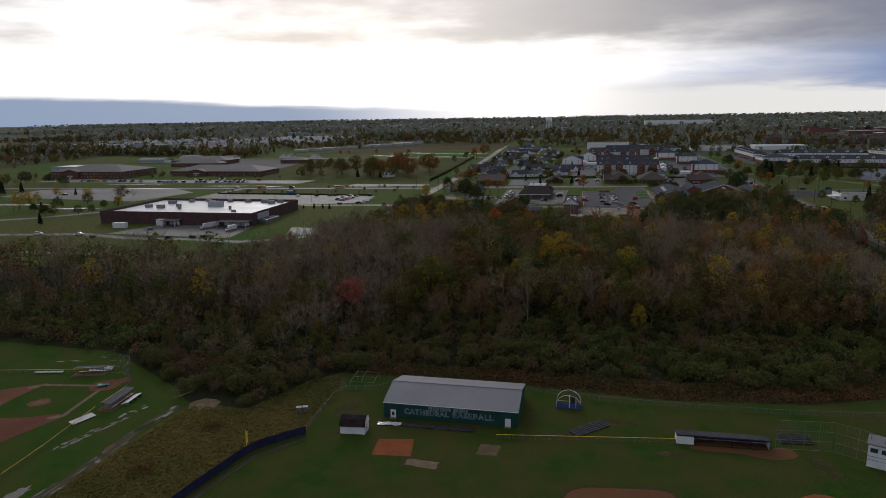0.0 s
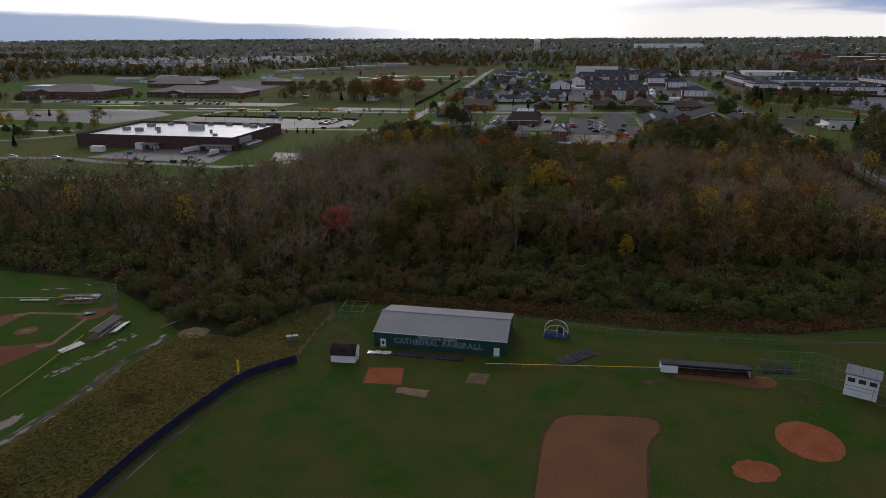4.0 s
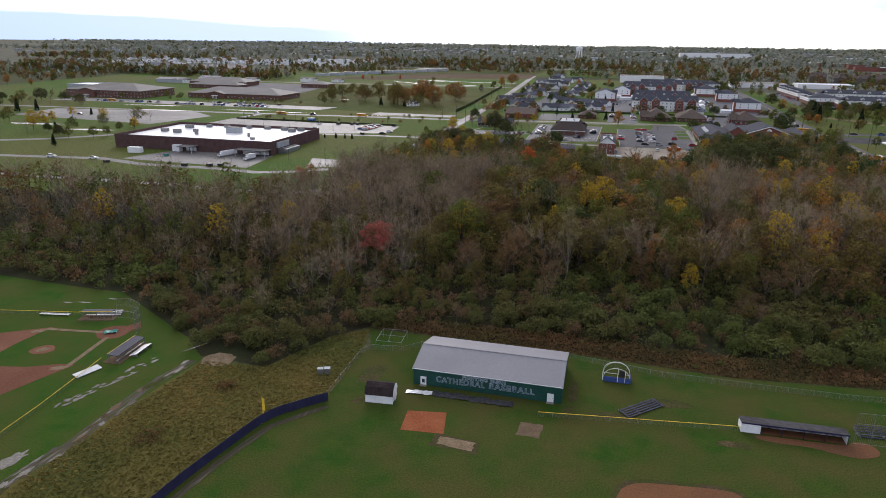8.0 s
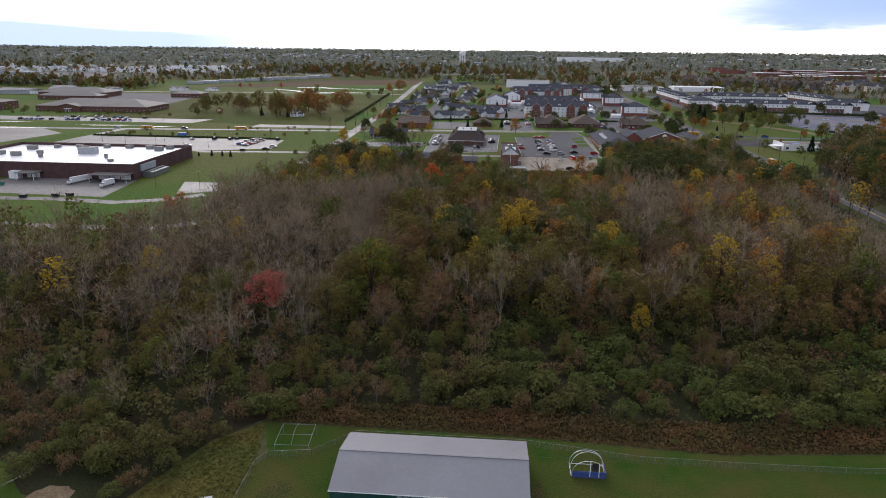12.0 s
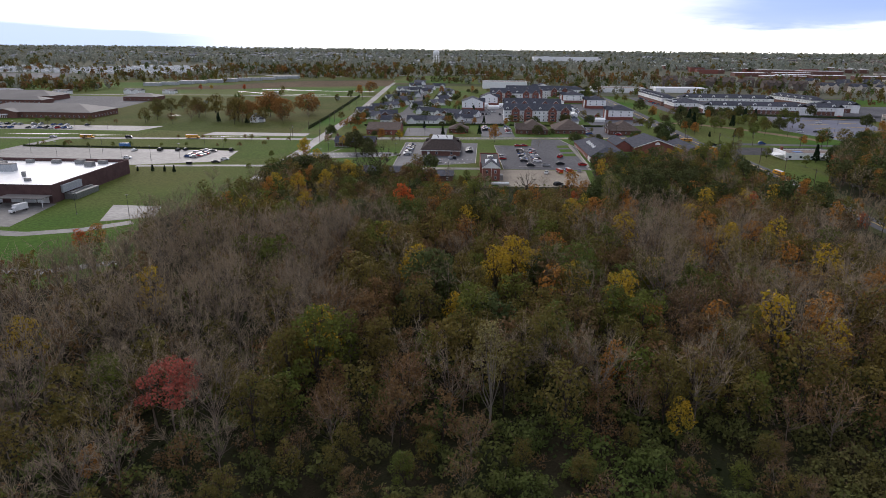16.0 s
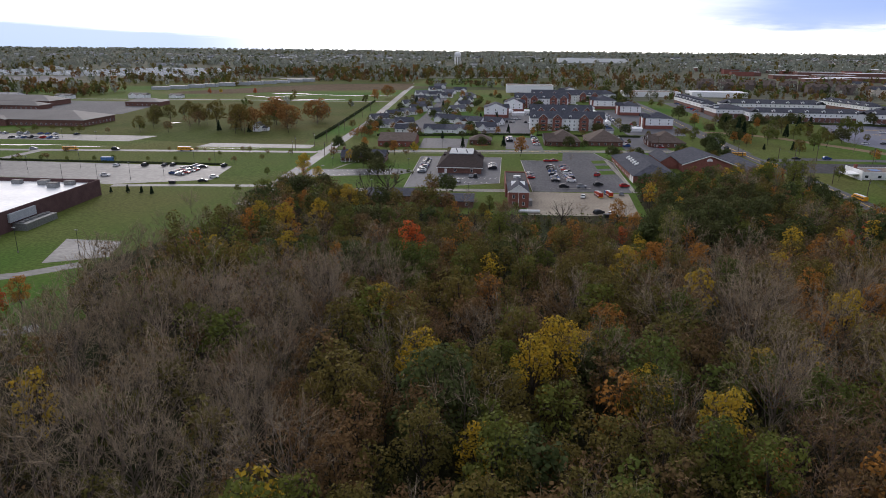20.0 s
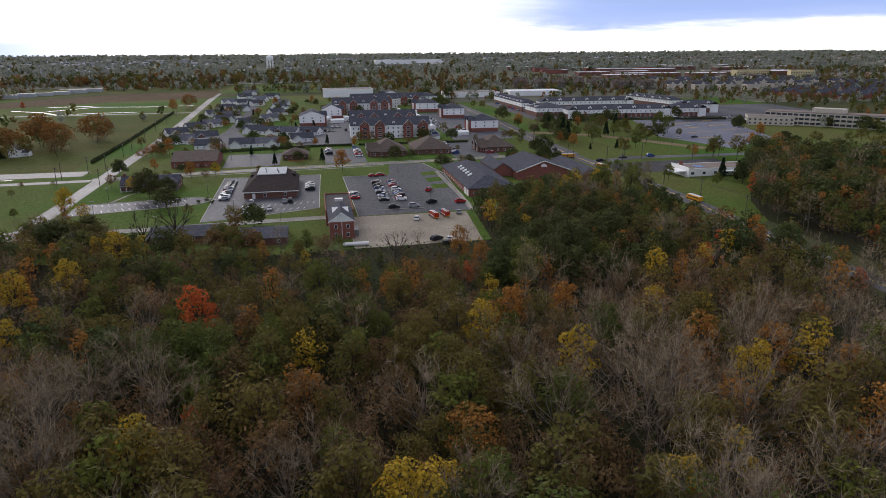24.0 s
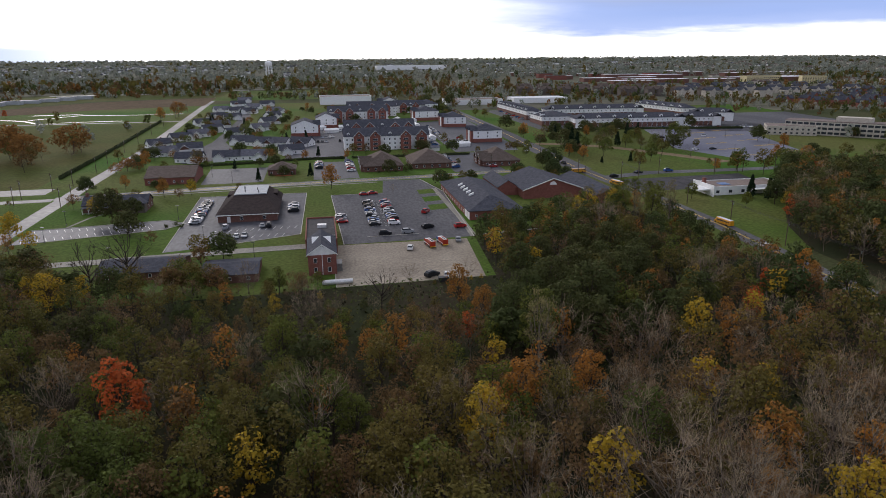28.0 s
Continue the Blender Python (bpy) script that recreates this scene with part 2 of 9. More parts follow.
M("siding_white", (0.76, 0.76, 0.76), (0.84, 0.84, 0.83), 0.6, 0.7, fine=4.0, grain=0.05)
M("siding_grey", (0.33, 0.35, 0.37), (0.40, 0.42, 0.43), 0.5, 0.7, fine=4.0)
M("stone_tan", (0.46, 0.41, 0.34), (0.54, 0.49, 0.42), 0.4, 0.85, fine=3.0)
M("stone_yellow", (0.52, 0.44, 0.24), (0.58, 0.50, 0.30), 0.2, 0.85)
M("stucco_dark", (0.12, 0.10, 0.09), (0.16, 0.13, 0.11), 0.3, 0.9)
M("shingle_dark", (0.055, 0.058, 0.071), (0.084, 0.086, 0.102), 0.5, 0.9, 0.4, fine=3.0, spec=0.06)
M("shingle_mid", (0.098, 0.099, 0.116), (0.135, 0.135, 0.155), 0.5, 0.9, 0.4, fine=3.0, objrand=0.2, spec=0.06)
M("shingle_brown", (0.100, 0.078, 0.066), (0.135, 0.105, 0.090), 0.5, 0.9, 0.4, fine=3.0, spec=0.06)
M("shingle_black", (0.030, 0.022, 0.022), (0.045, 0.034, 0.032), 0.6, 0.9, 0.4, fine=3.0, spec=0.06)
M("metal_grey", (0.200, 0.198, 0.214), (0.228, 0.225, 0.242), 0.08, 0.6, fine=1.2, grain=0.03, spec=0.25)
M("metal_taupe", (0.150, 0.140, 0.132), (0.18, 0.168, 0.158), 0.05, 0.7, fine=0.8, grain=0.05, spec=0.15)
M("membrane_white", (0.72, 0.72, 0.72), (0.84, 0.84, 0.83), 0.05, 0.35, fine=0.5, grain=0.05)
M("flat_dark", (0.045, 0.043, 0.046), (0.07, 0.066, 0.068), 0.1, 0.8, fine=0.8, spec=0.1)
M("flat_brown", (0.17, 0.13, 0.11), (0.21, 0.165, 0.14), 0.1, 0.9, fine=0.8)
M("green_metal", (0.012, 0.062, 0.050), (0.018, 0.080, 0.064), 0.3, 0.5, metal=0.1, fine=2.0, grain=0.05)
M("trim_white", (0.72, 0.72, 0.71), (0.80, 0.80, 0.79), 2.0, 0.6, grain=0.05)
M("letter", (0.36, 0.41, 0.43), (0.44, 0.49, 0.51), 2.0, 0.6)
M("letter_fill", (0.085, 0.135, 0.180), (0.11, 0.165, 0.215), 2.0, 0.6)
M("letter_edge", (0.02, 0.035, 0.06), (0.03, 0.045, 0.07), 2.0, 0.6)
M("steel", (0.20, 0.205, 0.205), (0.27, 0.275, 0.275), 1.5, 0.5, metal=0.6)
M("aluminium", (0.66, 0.66, 0.66), (0.74, 0.74, 0.74), 1.0, 0.4, metal=0.3)
M("navy", (0.018, 0.018, 0.050), (0.026, 0.026, 0.068), 0.5, 0.75, fine=4.0)
M("navy_seat", (0.022, 0.026, 0.045), (0.036, 0.04, 0.064), 0.8, 0.6, spec=0.2)
M("net_blue", (0.04, 0.07, 0.22), (0.06, 0.10, 0.28), 1.0, 0.8)
M("wood_pole", (0.085, 0.062, 0.045), (0.12, 0.09, 0.065), 1.0, 0.9)
M("black_plastic", (0.022, 0.022, 0.024), (0.04, 0.04, 0.044), 1.0, 0.5)
M("rubber", (0.018, 0.018, 0.018), (0.028, 0.028, 0.028), 2.0, 0.85)
M("glass", (0.035, 0.042, 0.050), (0.05, 0.058, 0.066), 0.4, 0.08, grain=0.05)
M("tarp_blue", (0.05, 0.13, 0.30), (0.08, 0.19, 0.40), 0.6, 0.4)
M("teal", (0.03, 0.20, 0.17), (0.05, 0.25, 0.21), 0.8, 0.5)
M("bus_yellow", (0.66, 0.30, 0.015), (0.72, 0.34, 0.02), 0.5, 0.4)
M("car_white", (0.72, 0.72, 0.72), (0.78, 0.78, 0.78), 0.4, 0.22, grain=0.05)
M("car_silver", (0.36, 0.38, 0.41), (0.42, 0.44, 0.47), 0.4, 0.25, metal=0.4, grain=0.05)
M("car_black", (0.016, 0.017, 0.020), (0.028, 0.03, 0.034), 0.4, 0.2, grain=0.05)
M("car_red", (0.34, 0.022, 0.022), (0.40, 0.03, 0.03), 0.4, 0.22, grain=0.05)
M("car_blue", (0.035, 0.075, 0.20), (0.05, 0.10, 0.25), 0.4, 0.22, grain=0.05)
M("engine_red", (0.330, 0.027, 0.015), (0.360, 0.036, 0.018), 0.4, 0.25)
M("hedge", (0.030, 0.042, 0.018), (0.05, 0.06, 0.026), 0.5, 1.0, fine=3.0, island=0.3, spec=0.06)
# bark and leaves
M("bark_grey", (0.133, 0.106, 0.084), (0.195, 0.157, 0.123), 0.5, 1.0, island=0.25, spec=0.02)
M("bark_pale", (0.136, 0.117, 0.092), (0.187, 0.160, 0.129), 0.5, 1.0, island=0.2, spec=0.03)
M("bark_dark", (0.047, 0.037, 0.031), (0.066, 0.053, 0.044), 0.5, 1.0, island=0.25, spec=0.06)
M("twig", (0.252, 0.194, 0.126), (0.335, 0.262, 0.176), 0.08, 1.0, island=0.3, spec=0.02)
M("twig_brown", (0.238, 0.152, 0.095), (0.314, 0.205, 0.128), 0.08, 1.0, island=0.25, spec=0.02)
LEAF = dict(rough=0.8, spec=0.1, fine=0.8, island=0.22, trans=0.3, contrast=(0.3, 0.7))
M("leaf_olive", (0.133, 0.101, 0.025), (0.168, 0.121, 0.033), 0.07, third=(0.105, 0.098, 0.025), **LEAF)
M("leaf_brown", (0.160, 0.086, 0.036), (0.195, 0.111, 0.045), 0.07, third=(0.133, 0.090, 0.039), **LEAF)
M("leaf_green", (0.109, 0.129, 0.023), (0.156, 0.148, 0.029), 0.07, third=(0.086, 0.108, 0.025), **LEAF)
M("leaf_oak", (0.048, 0.076, 0.025), (0.076, 0.100, 0.030), 0.07, third=(0.082, 0.081, 0.028), **LEAF)
M("leaf_yellow", (0.430, 0.270, 0.024), (0.310, 0.235, 0.030), 0.28, **LEAF)
M("leaf_orange", (0.359, 0.156, 0.030), (0.265, 0.133, 0.036), 0.10, **LEAF)
M("leaf_flame", (0.484, 0.109, 0.027), (0.390, 0.098, 0.031), 0.10, **LEAF)
M("leaf_red", (0.437, 0.117, 0.082), (0.343, 0.101, 0.078), 0.10, **LEAF)
M("leaf_pale", (0.218, 0.187, 0.078), (0.172, 0.148, 0.062), 0.10, **LEAF)
M("leaf_shrub", (0.069, 0.113, 0.026), (0.122, 0.152, 0.035), 0.07, third=(0.122, 0.103, 0.037), **LEAF)
# distance haze painted in: paler and greyer than the leaves near by
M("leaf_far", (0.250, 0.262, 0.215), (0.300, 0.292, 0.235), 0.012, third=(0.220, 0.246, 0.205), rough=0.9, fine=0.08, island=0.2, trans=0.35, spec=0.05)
M("needle", (0.018, 0.034, 0.018), (0.030, 0.046, 0.022), 0.3, rough=0.9, island=0.3, spec=0.06)
M("leaf_maple", (0.265, 0.121, 0.031), (0.195, 0.105, 0.035), 0.12, **LEAF)

# ---- building blocks ----
def ground_z(y):
    """The land: a low plain, a gentle rise to the town, and a long rise to the horizon."""
    return 5.0 * min(max((y - 150.0) / 400.0, 0.0), 1.0) + max(0.0, min(y, 2500.0) - 700.0) * 0.015 + max(0.0, y - 2500.0) * 0.0065


class Shape:
    """Gathers vertices and faces of one mesh."""

    def __init__(self):
        self.v, self.f, self.mi, self.cur = [], [], [], 0

    def face(self, *pts):
        n = len(self.v)
        self.v += [tuple(p) for p in pts]
        self.f.append(tuple(range(n, n + len(pts))))
        self.mi.append(self.cur)
        return self

    def box(self, x0, y0, z0, x1, y1, z1):
        n = len(self.v)
        self.v += [(x0, y0, z0), (x1, y0, z0), (x1, y1, z0), (x0, y1, z0), (x0, y0, z1), (x1, y0, z1), (x1, y1, z1), (x0, y1, z1)]
        for q in ((0, 3, 2, 1), (4, 5, 6, 7), (0, 1, 5, 4), (1, 2, 6, 5), (2, 3, 7, 6), (3, 0, 4, 7)):
            self.f.append(tuple(n + i for i in q))
            self.mi.append(self.cur)
        return self

    def prism(self, outline, z0, z1):
        """An outline in x, y (anticlockwise) pulled up from z0 to z1."""
        n, k = len(self.v), len(outline)
        self.v += [(x, y, z0) for x, y in outline] + [(x, y, z1) for x, y in outline]
        self.f.append(tuple(range(n + k - 1, n - 1, -1)))
        self.f.append(tuple(range(n + k, n + 2 * k)))
        for i in range(k):
            j = (i + 1) % k
            self.f.append((n + i, n + j, n + k + j, n + k + i))
        self.mi += [self.cur] * (k + 2)
        return self

    def loft(self, rings):
        """Closed rings of as many points each, joined by quads and capped."""
        n, k = len(self.v), len(rings[0])
        for r in rings:
            self.v += [tuple(p) for p in r]
        for a in range(len(rings) - 1):
            for i in range(k):
                j = (i + 1) % k
                self.f.append((n + a * k + i, n + a * k + j, n + (a + 1) * k + j, n + (a + 1) * k + i))
        self.f.append(tuple(range(n + k - 1, n - 1, -1)))
        self.f.append(tuple(range(n + (len(rings) - 1) * k, n + len(rings) * k)))
        self.mi += [self.cur] * (k * (len(rings) - 1) + 2)
        return self

    def tube(self, p0, p1, r0, r1=None, sides=6):
        p0, p1 = Vector(p0), Vector(p1)
        r1 = r0 if r1 is None else r1
        d = (p1 - p0).normalized()
        u = d.orthogonal().normalized()
        w = d.cross(u)
        rings = []
        for p, r in ((p0, r0), (p1, r1)):
            rings.append([p + (u * math.cos(a) + w * math.sin(a)) * r for a in [2 * math.pi * i / sides for i in range(sides)]])
        return self.loft(rings)

    def disc(self, cx, cy, z, rx, ry, sides=28, wob=0.0, rnd=None):
        pts = []
        for i in range(sides):
            a = 2 * math.pi * i / sides
            k = 1 + (rnd.uniform(-wob, wob) if rnd else 0)
            pts.append((cx + rx * k * math.cos(a), cy + ry * k * math.sin(a), z))
        return self.face(*pts)

    def mesh(self, name, *mats):
        me = bpy.data.meshes.new(name)
        me.from_pydata(self.v, [], self.f)
        for m in mats:
            me.materials.append(MAT[m])
        if any(self.mi):
            me.polygons.foreach_set("material_index", self.mi)
        me.update()
        return me


def thing(name, x, y, label, category, rz=0.0, group="", z=None):
    """An Empty at the base of a thing that stands on the ground."""
    e = new(name)
    e.empty_display_size = 0.5
    e.matrix_world = pose(x, y, ground_z(y) if z is None else z, 0, 0, rz)
    return tagged(e, label, category, group)


def part(name, shape, mats, parent, label="", at=None):
    """One mesh object under a thing or part."""
    mats = (mats,) if isinstance(mats, str) else mats
    me = shape if isinstance(shape, bpy.types.Mesh) else shape.mesh(name, *mats)
    ob = new(name, me)
    ob.parent = parent
    if at is not None:
        ob.matrix_local = at
    return tagged(ob, label)


def solid(name, shape, mat, label, category, group="", kind=""):
    """A thing of one mesh, in world coordinates."""
    ob = new(name, shape.mesh(name, mat))
    return tagged(ob, label, category, group, kind)


def sheet(name, outline, mat, lift, label, kind="structure", category=""):
    """A flat piece of ground laid on the land, a little above it, cut where the land bends."""
    tris = tessellate_polygon([[Vector((x, y, 0)) for x, y in outline]])
    xs, ys = [p[0] for p in outline], [p[1] for p in outline]
    size = max(max(xs) - min(xs), max(ys) - min(ys))
    step = min(max(size / 10, 6.0), 120.0)
    bm = bmesh.new()
    vs = [bm.verts.new((x, y, 0)) for x, y in outline]
    for a, b, c in tris:
        if vs[a].co != vs[b].co:
            bm.faces.new((vs[a], vs[b], vs[c]))
    cuts = [("y", v) for v in (150, 550, 700, 2500)]
    cuts += [("x", min(xs) + step * (i + 0.5)) for i in range(int((max(xs) - min(xs)) / step))]
    cuts += [("y", min(ys) + step * (i + 0.5)) for i in range(int((max(ys) - min(ys)) / step))]
    for axis, v in cuts:
        co, no = ((v, 0, 0), (1, 0, 0)) if axis == "x" else ((0, v, 0), (0, 1, 0))
        bmesh.ops.bisect_plane(bm, geom=bm.verts[:] + bm.edges[:] + bm.faces[:], plane_co=co, plane_no=no, dist=0.001)
    for v in bm.verts:
        v.co.z = ground_z(v.co.y) + lift
    bm.normal_update()
    for f in bm.faces:
        if f.normal.z < 0:
            f.normal_flip()
    me = bpy.data.meshes.new(name)
    bm.to_mesh(me)
    bm.free()
    me.materials.append(MAT[mat])
    if mat in ("asphalt", "asphalt_wet", "road_pale", "concrete", "flat_dark", "asphalt_blue"):
        PAVED.append(outline)
    return tagged(new(name, me), label, category, kind=kind)


PAVED, BUILT = [], []       # outlines of hard ground, and of buildings, that trees keep clear of


def strip(points, width):
    """The outline of a band of some width along a line of points."""
    left, right = [], []
    for i, p in enumerate(points):
        a, b = Vector(points[max(i - 1, 0)]), Vector(points[min(i + 1, len(points) - 1)])
        n = Vector((-(b - a).y, (b - a).x)).normalized() * width / 2
        left.append((p[0] + n.x, p[1] + n.y))
        right.append((p[0] - n.x, p[1] - n.y))
    return right + left[::-1]


def window_mesh(w, h, frame="trim_white"):
    """A framed pane that stands on the wall y = 0 and looks to -y, centred at its foot."""
    key = (round(w, 2), round(h, 2), frame)
    if key not in WINDOWS:
        s = Shape()
        t = 0.11
        o = [(-w / 2, 0), (w / 2, 0), (w / 2, h), (-w / 2, h)]
        q = [(-w / 2 + t, t), (w / 2 - t, t), (w / 2 - t, h - t), (-w / 2 + t, h - t)]
        s.v = [(x, 0.02, z) for x, z in o] + [(x, -0.09, z) for x, z in o] + [(x, -0.09, z) for x, z in q] + [(x, -0.03, z) for x, z in q]
        s.f = [(3, 2, 1, 0), (12, 13, 14, 15)]
        for k in (0, 4, 8):
            s.f += [(k + i, k + (i + 1) % 4, k + 4 + (i + 1) % 4, k + 4 + i) for i in range(4)]
        s.mi = [0, 1] + [0] * 12
        WINDOWS[key] = s.mesh("window", frame, "glass")
    return WINDOWS[key]


WINDOWS = {}
SIDES = {"s": 0, "e": 90, "n": 180, "w": 270}


def hip_roof(w, d, z, h, over=0.5, ridge=None, thick=0.22):
    """A hipped roof over w x d, its ridge along the longer side."""
    s = Shape()
    a, b = w / 2 + over, d / 2 + over
    r = ridge if ridge is not None else abs(a - b)
    top = [(-r, 0), (r, 0)] if a >= b else [(0, -r), (0, r)]
    e = [(-a, -b), (a, -b), (a, b), (-a, b)]
    E = [(x, y, z) for x, y in e]
    T = [(x, y, z + h) for x, y in top]
    if a >= b:
        s.face(E[0], E[1], T[1], T[0]).face(E[1], E[2], T[1]).face(E[2], E[3], T[0], T[1]).face(E[3], E[0], T[0])
    else:
        s.face(E[0], E[1], T[0]).face(E[1], E[2], T[1], T[0]).face(E[2], E[3], T[1]).face(E[3], E[0], T[0], T[1])
    s.box(-a, -b, z - thick, a, b, z - 0.004)
    return s


def gable_roof(w, d, z, h, along="x", over=0.5, thick=0.2):
    """A gabled roof; its ridge runs along x or y. The gable's triangle is filled by gable_wall()."""
    s = Shape()
    a, b = w / 2 + over, d / 2 + over
    def at(u, v, zz):
        return (u, v, zz) if along == "x" else (v, u, zz)
    p, q = (a, b) if along == "x" else (b, a)
    prof = [(-q, z), (0, z + h), (q, z), (q, z - thick), (0, z + h - thick), (-q, z - thick)]
    rings = [[at(u, v, zz) for v, zz in prof] for u in (-p, p)]
    return s.loft(rings)


def gable_walls(parent, w, d, z, h, along, mat, thick=0.12):
    """The two triangles under a gabled roof, each a part."""
    for sgn in (-1, 1):
        tri = [(-d / 2, z), (d / 2, z), (0, z + h)] if along == "x" else [(-w / 2, z), (w / 2, z), (0, z + h)]
        e = (w if along == "x" else d) / 2
        rings = [[((sgn * u, v, zz) if along == "x" else (v, sgn * u, zz)) for v, zz in tri] for u in (e - thick, e - 0.004)]
        part("gable", Shape().loft(rings), mat, parent)


def put_windows(parent, w, d, rows, side, count, size, frame="trim_white", skip=()):
    """A row of windows on one side of a block w x d centred on its thing, for each sill height in rows."""
    length = w if side in "sn" else d
    off = (d if side in "sn" else w) / 2
    mesh = window_mesh(*size, frame)
    turn = SIDES[side]
    for zr in rows:
        for i in range(count):
            if i in skip:
                continue
            u = -length / 2 + length * (i + 0.5) / count
            part("window", mesh, (), parent, at=pose(0, 0, 0, 0, 0, turn) @ pose(u, -off - 0.003, zr))


def building(name, x, y, w, d, wall_h, roof, roof_h, wall, roof_mat, label, category="building", windows=(), win=(1.2, 1.5), rz=0.0,
             group="", frame="trim_white", doors=(), over=0.5, base=1.2, z=None):
    """A block of walls with a roof, windows by side: (side, count, sill heights), and doors: (side, place along it, width, height)."""
    e = thing(name, x, y, label, category, rz, group, z)
    BUILT.append((x, y, max(w, d) * 0.5 + 2 if rz else w / 2 + 2, max(w, d) * 0.5 + 2 if rz else d / 2 + 2))
    part("wall", Shape().box(-w / 2, -d / 2, -base, w / 2, d / 2, wall_h), wall, e)
    if roof == "hip":
        part("roof", hip_roof(w, d, wall_h + 0.22, roof_h, over), roof_mat, e)
    elif roof in ("gx", "gy"):
        part("roof", gable_roof(w, d, wall_h + 0.2, roof_h, roof[1], over), roof_mat, e)
        gable_walls(e, w, d, wall_h, roof_h * 0.985, roof[1], wall)
    else:
        s = Shape()
        t = 0.35
        s.box(-w / 2 - 0.05, -d / 2 - 0.05, wall_h, w / 2 + 0.05, -d / 2 + t, wall_h + roof_h)
        s.box(-w / 2 - 0.05, d / 2 - t, wall_h, w / 2 + 0.05, d / 2 + 0.05, wall_h + roof_h)
        s.box(-w / 2 - 0.05, -d / 2 + t, wall_h, -w / 2 + t, d / 2 - t, wall_h + roof_h)
        s.box(w / 2 - t, -d / 2 + t, wall_h, w / 2 + 0.05, d / 2 - t, wall_h + roof_h)
        part("parapet", s, wall, e)
        part("roof", Shape().box(-w / 2 + t, -d / 2 + t, wall_h, w / 2 - t, d / 2 - t, wall_h + 0.12), roof_mat, e)
    for side, count, rows in windows:
        put_windows(e, w, d, rows, side, count, win, frame)
    for side, u, dw, dh in doors:
        off = (d if side in "sn" else w) / 2
        s = Shape().box(-dw / 2, -0.07, 0, dw / 2, 0.02, dh)
        part("door", s, "trim_white", e, "white door", at=pose(0, 0, 0, 0, 0, SIDES[side]) @ pose(u, -off - 0.003, 0.02))
    return e


def dormer(parent, x, y, z, w, d, h, mat_wall, mat_roof, turn=0):
    """A small gabled dormer that looks to -y from a roof."""
    s = Shape().box(-w / 2, 0, 0, w / 2, d, h)
    s.face((-w / 2, 0, h), (w / 2, 0, h), (0, 0, h + w * 0.4))
    o = part("dormer", s, mat_wall, parent, at=pose(x, y, z, 0, 0, turn))
    part("dormer_roof", gable_roof(w, d, h, w * 0.4, "y", 0.2, 0.1), mat_roof, o, at=pose(0, d / 2, 0.02))
    part("window", window_mesh(w * 0.5, h * 0.75), (), o, at=pose(0, -0.003, h * 0.12))
    return o

# ---- the land ----
def build_ground():
    s = Shape()
    ys = [-4700, -400, 0, 150, 550, 700, 1500, 2500, 4720]
    xs = [-4700, -1500, -400, 0, 400, 1500, 4700]
    for a in range(len(ys) - 1):
        for b in range(len(xs) - 1):
            q = [(xs[b], ys[a]), (xs[b + 1], ys[a]), (xs[b + 1], ys[a + 1]), (xs[b], ys[a + 1])]
            s.face(*[(x, y, ground_z(y)) for x, y in q])
    ob = new("ground", s.mesh("ground", "ground"))
    bm = bmesh.new()
    bm.from_mesh(ob.data)
    bmesh.ops.remove_doubles(bm, verts=bm.verts[:], dist=0.01)
    bm.to_mesh(ob.data)
    bm.free()
    tagged(ob, "flat plain of dull green autumn land", kind="structure")


build_ground()
WOODS = [(-320, 34), (-165, 35), (-128, 33), (-112, 33), (-70, 8), (-60, -1), (-40, -2), (-31, 20), (-22, 30), (36, 29), (79, 26), (115, 30),
         (160, 45), (214, 62), (216, 200), (214, 330), (208, 420), (188, 452), (150, 418), (108, 398), (104, 348), (30, 345), (-30, 342),
         (-96, 352), (-106, 340), (-112, 300), (-128, 254), (-122, 225), (-102, 204), (-118, 168), (-150, 152), (-320, 150)]
WOODS_EAST = [(241, 110), (440, 110), (470, 440), (352, 505), (320, 480), (300, 440), (278, 416), (260, 390), (243, 352)]
sheet("ground_woods", WOODS, "litter", 0.03, "leaf-strewn dark woodland floor")
sheet("ground_woods_east", WOODS_EAST, "litter", 0.03, "leaf-strewn dark woodland floor beyond the road")

# ball park
sheet("ground_turf", [(-34, -260), (260, -260), (260, 20), (118, 22), (84, 20), (60, 20.2), (37, 20.4), (-17, 15), (-18.5, 12), (-18, -13), (-27, -24.5),
                      (-32, -42), (-34, -60)], "turf", 0.02, "mown dark green baseball turf")
sheet("ground_strip", [(-22, 28), (36, 27.5), (79, 24.5), (115, 28), (160, 43), (200, 55), (260, 58), (260, 20.2), (118, 22.2), (84, 20.2), (37, 20.6), (-17, 15.2)],
      "turf", 0.012, "mown grass strip along the wood")
sheet("ground_rough", [(-62, -260), (-34.2, -260), (-34.2, -60), (-32.2, -42), (-27.2, -24.4), (-18.2, -12.8), (-18.7, 12), (-22, 28), (-31, 20), (-40, -2),
                       (-58, -3), (-61, -30), (-63, -60)], "rough_grass", 0.016, "rough tawny uncut grass slope")
sheet("ground_turf_west", [(-400, -260), (-62, -260), (-63, -60), (-61, -30), (-58, -3), (-60, -0.5), (-70, 8), (-112, 33), (-128, 33), (-165, 35), (-400, 34)],
      "turf_bright", 0.02, "green turf of the second ball field")
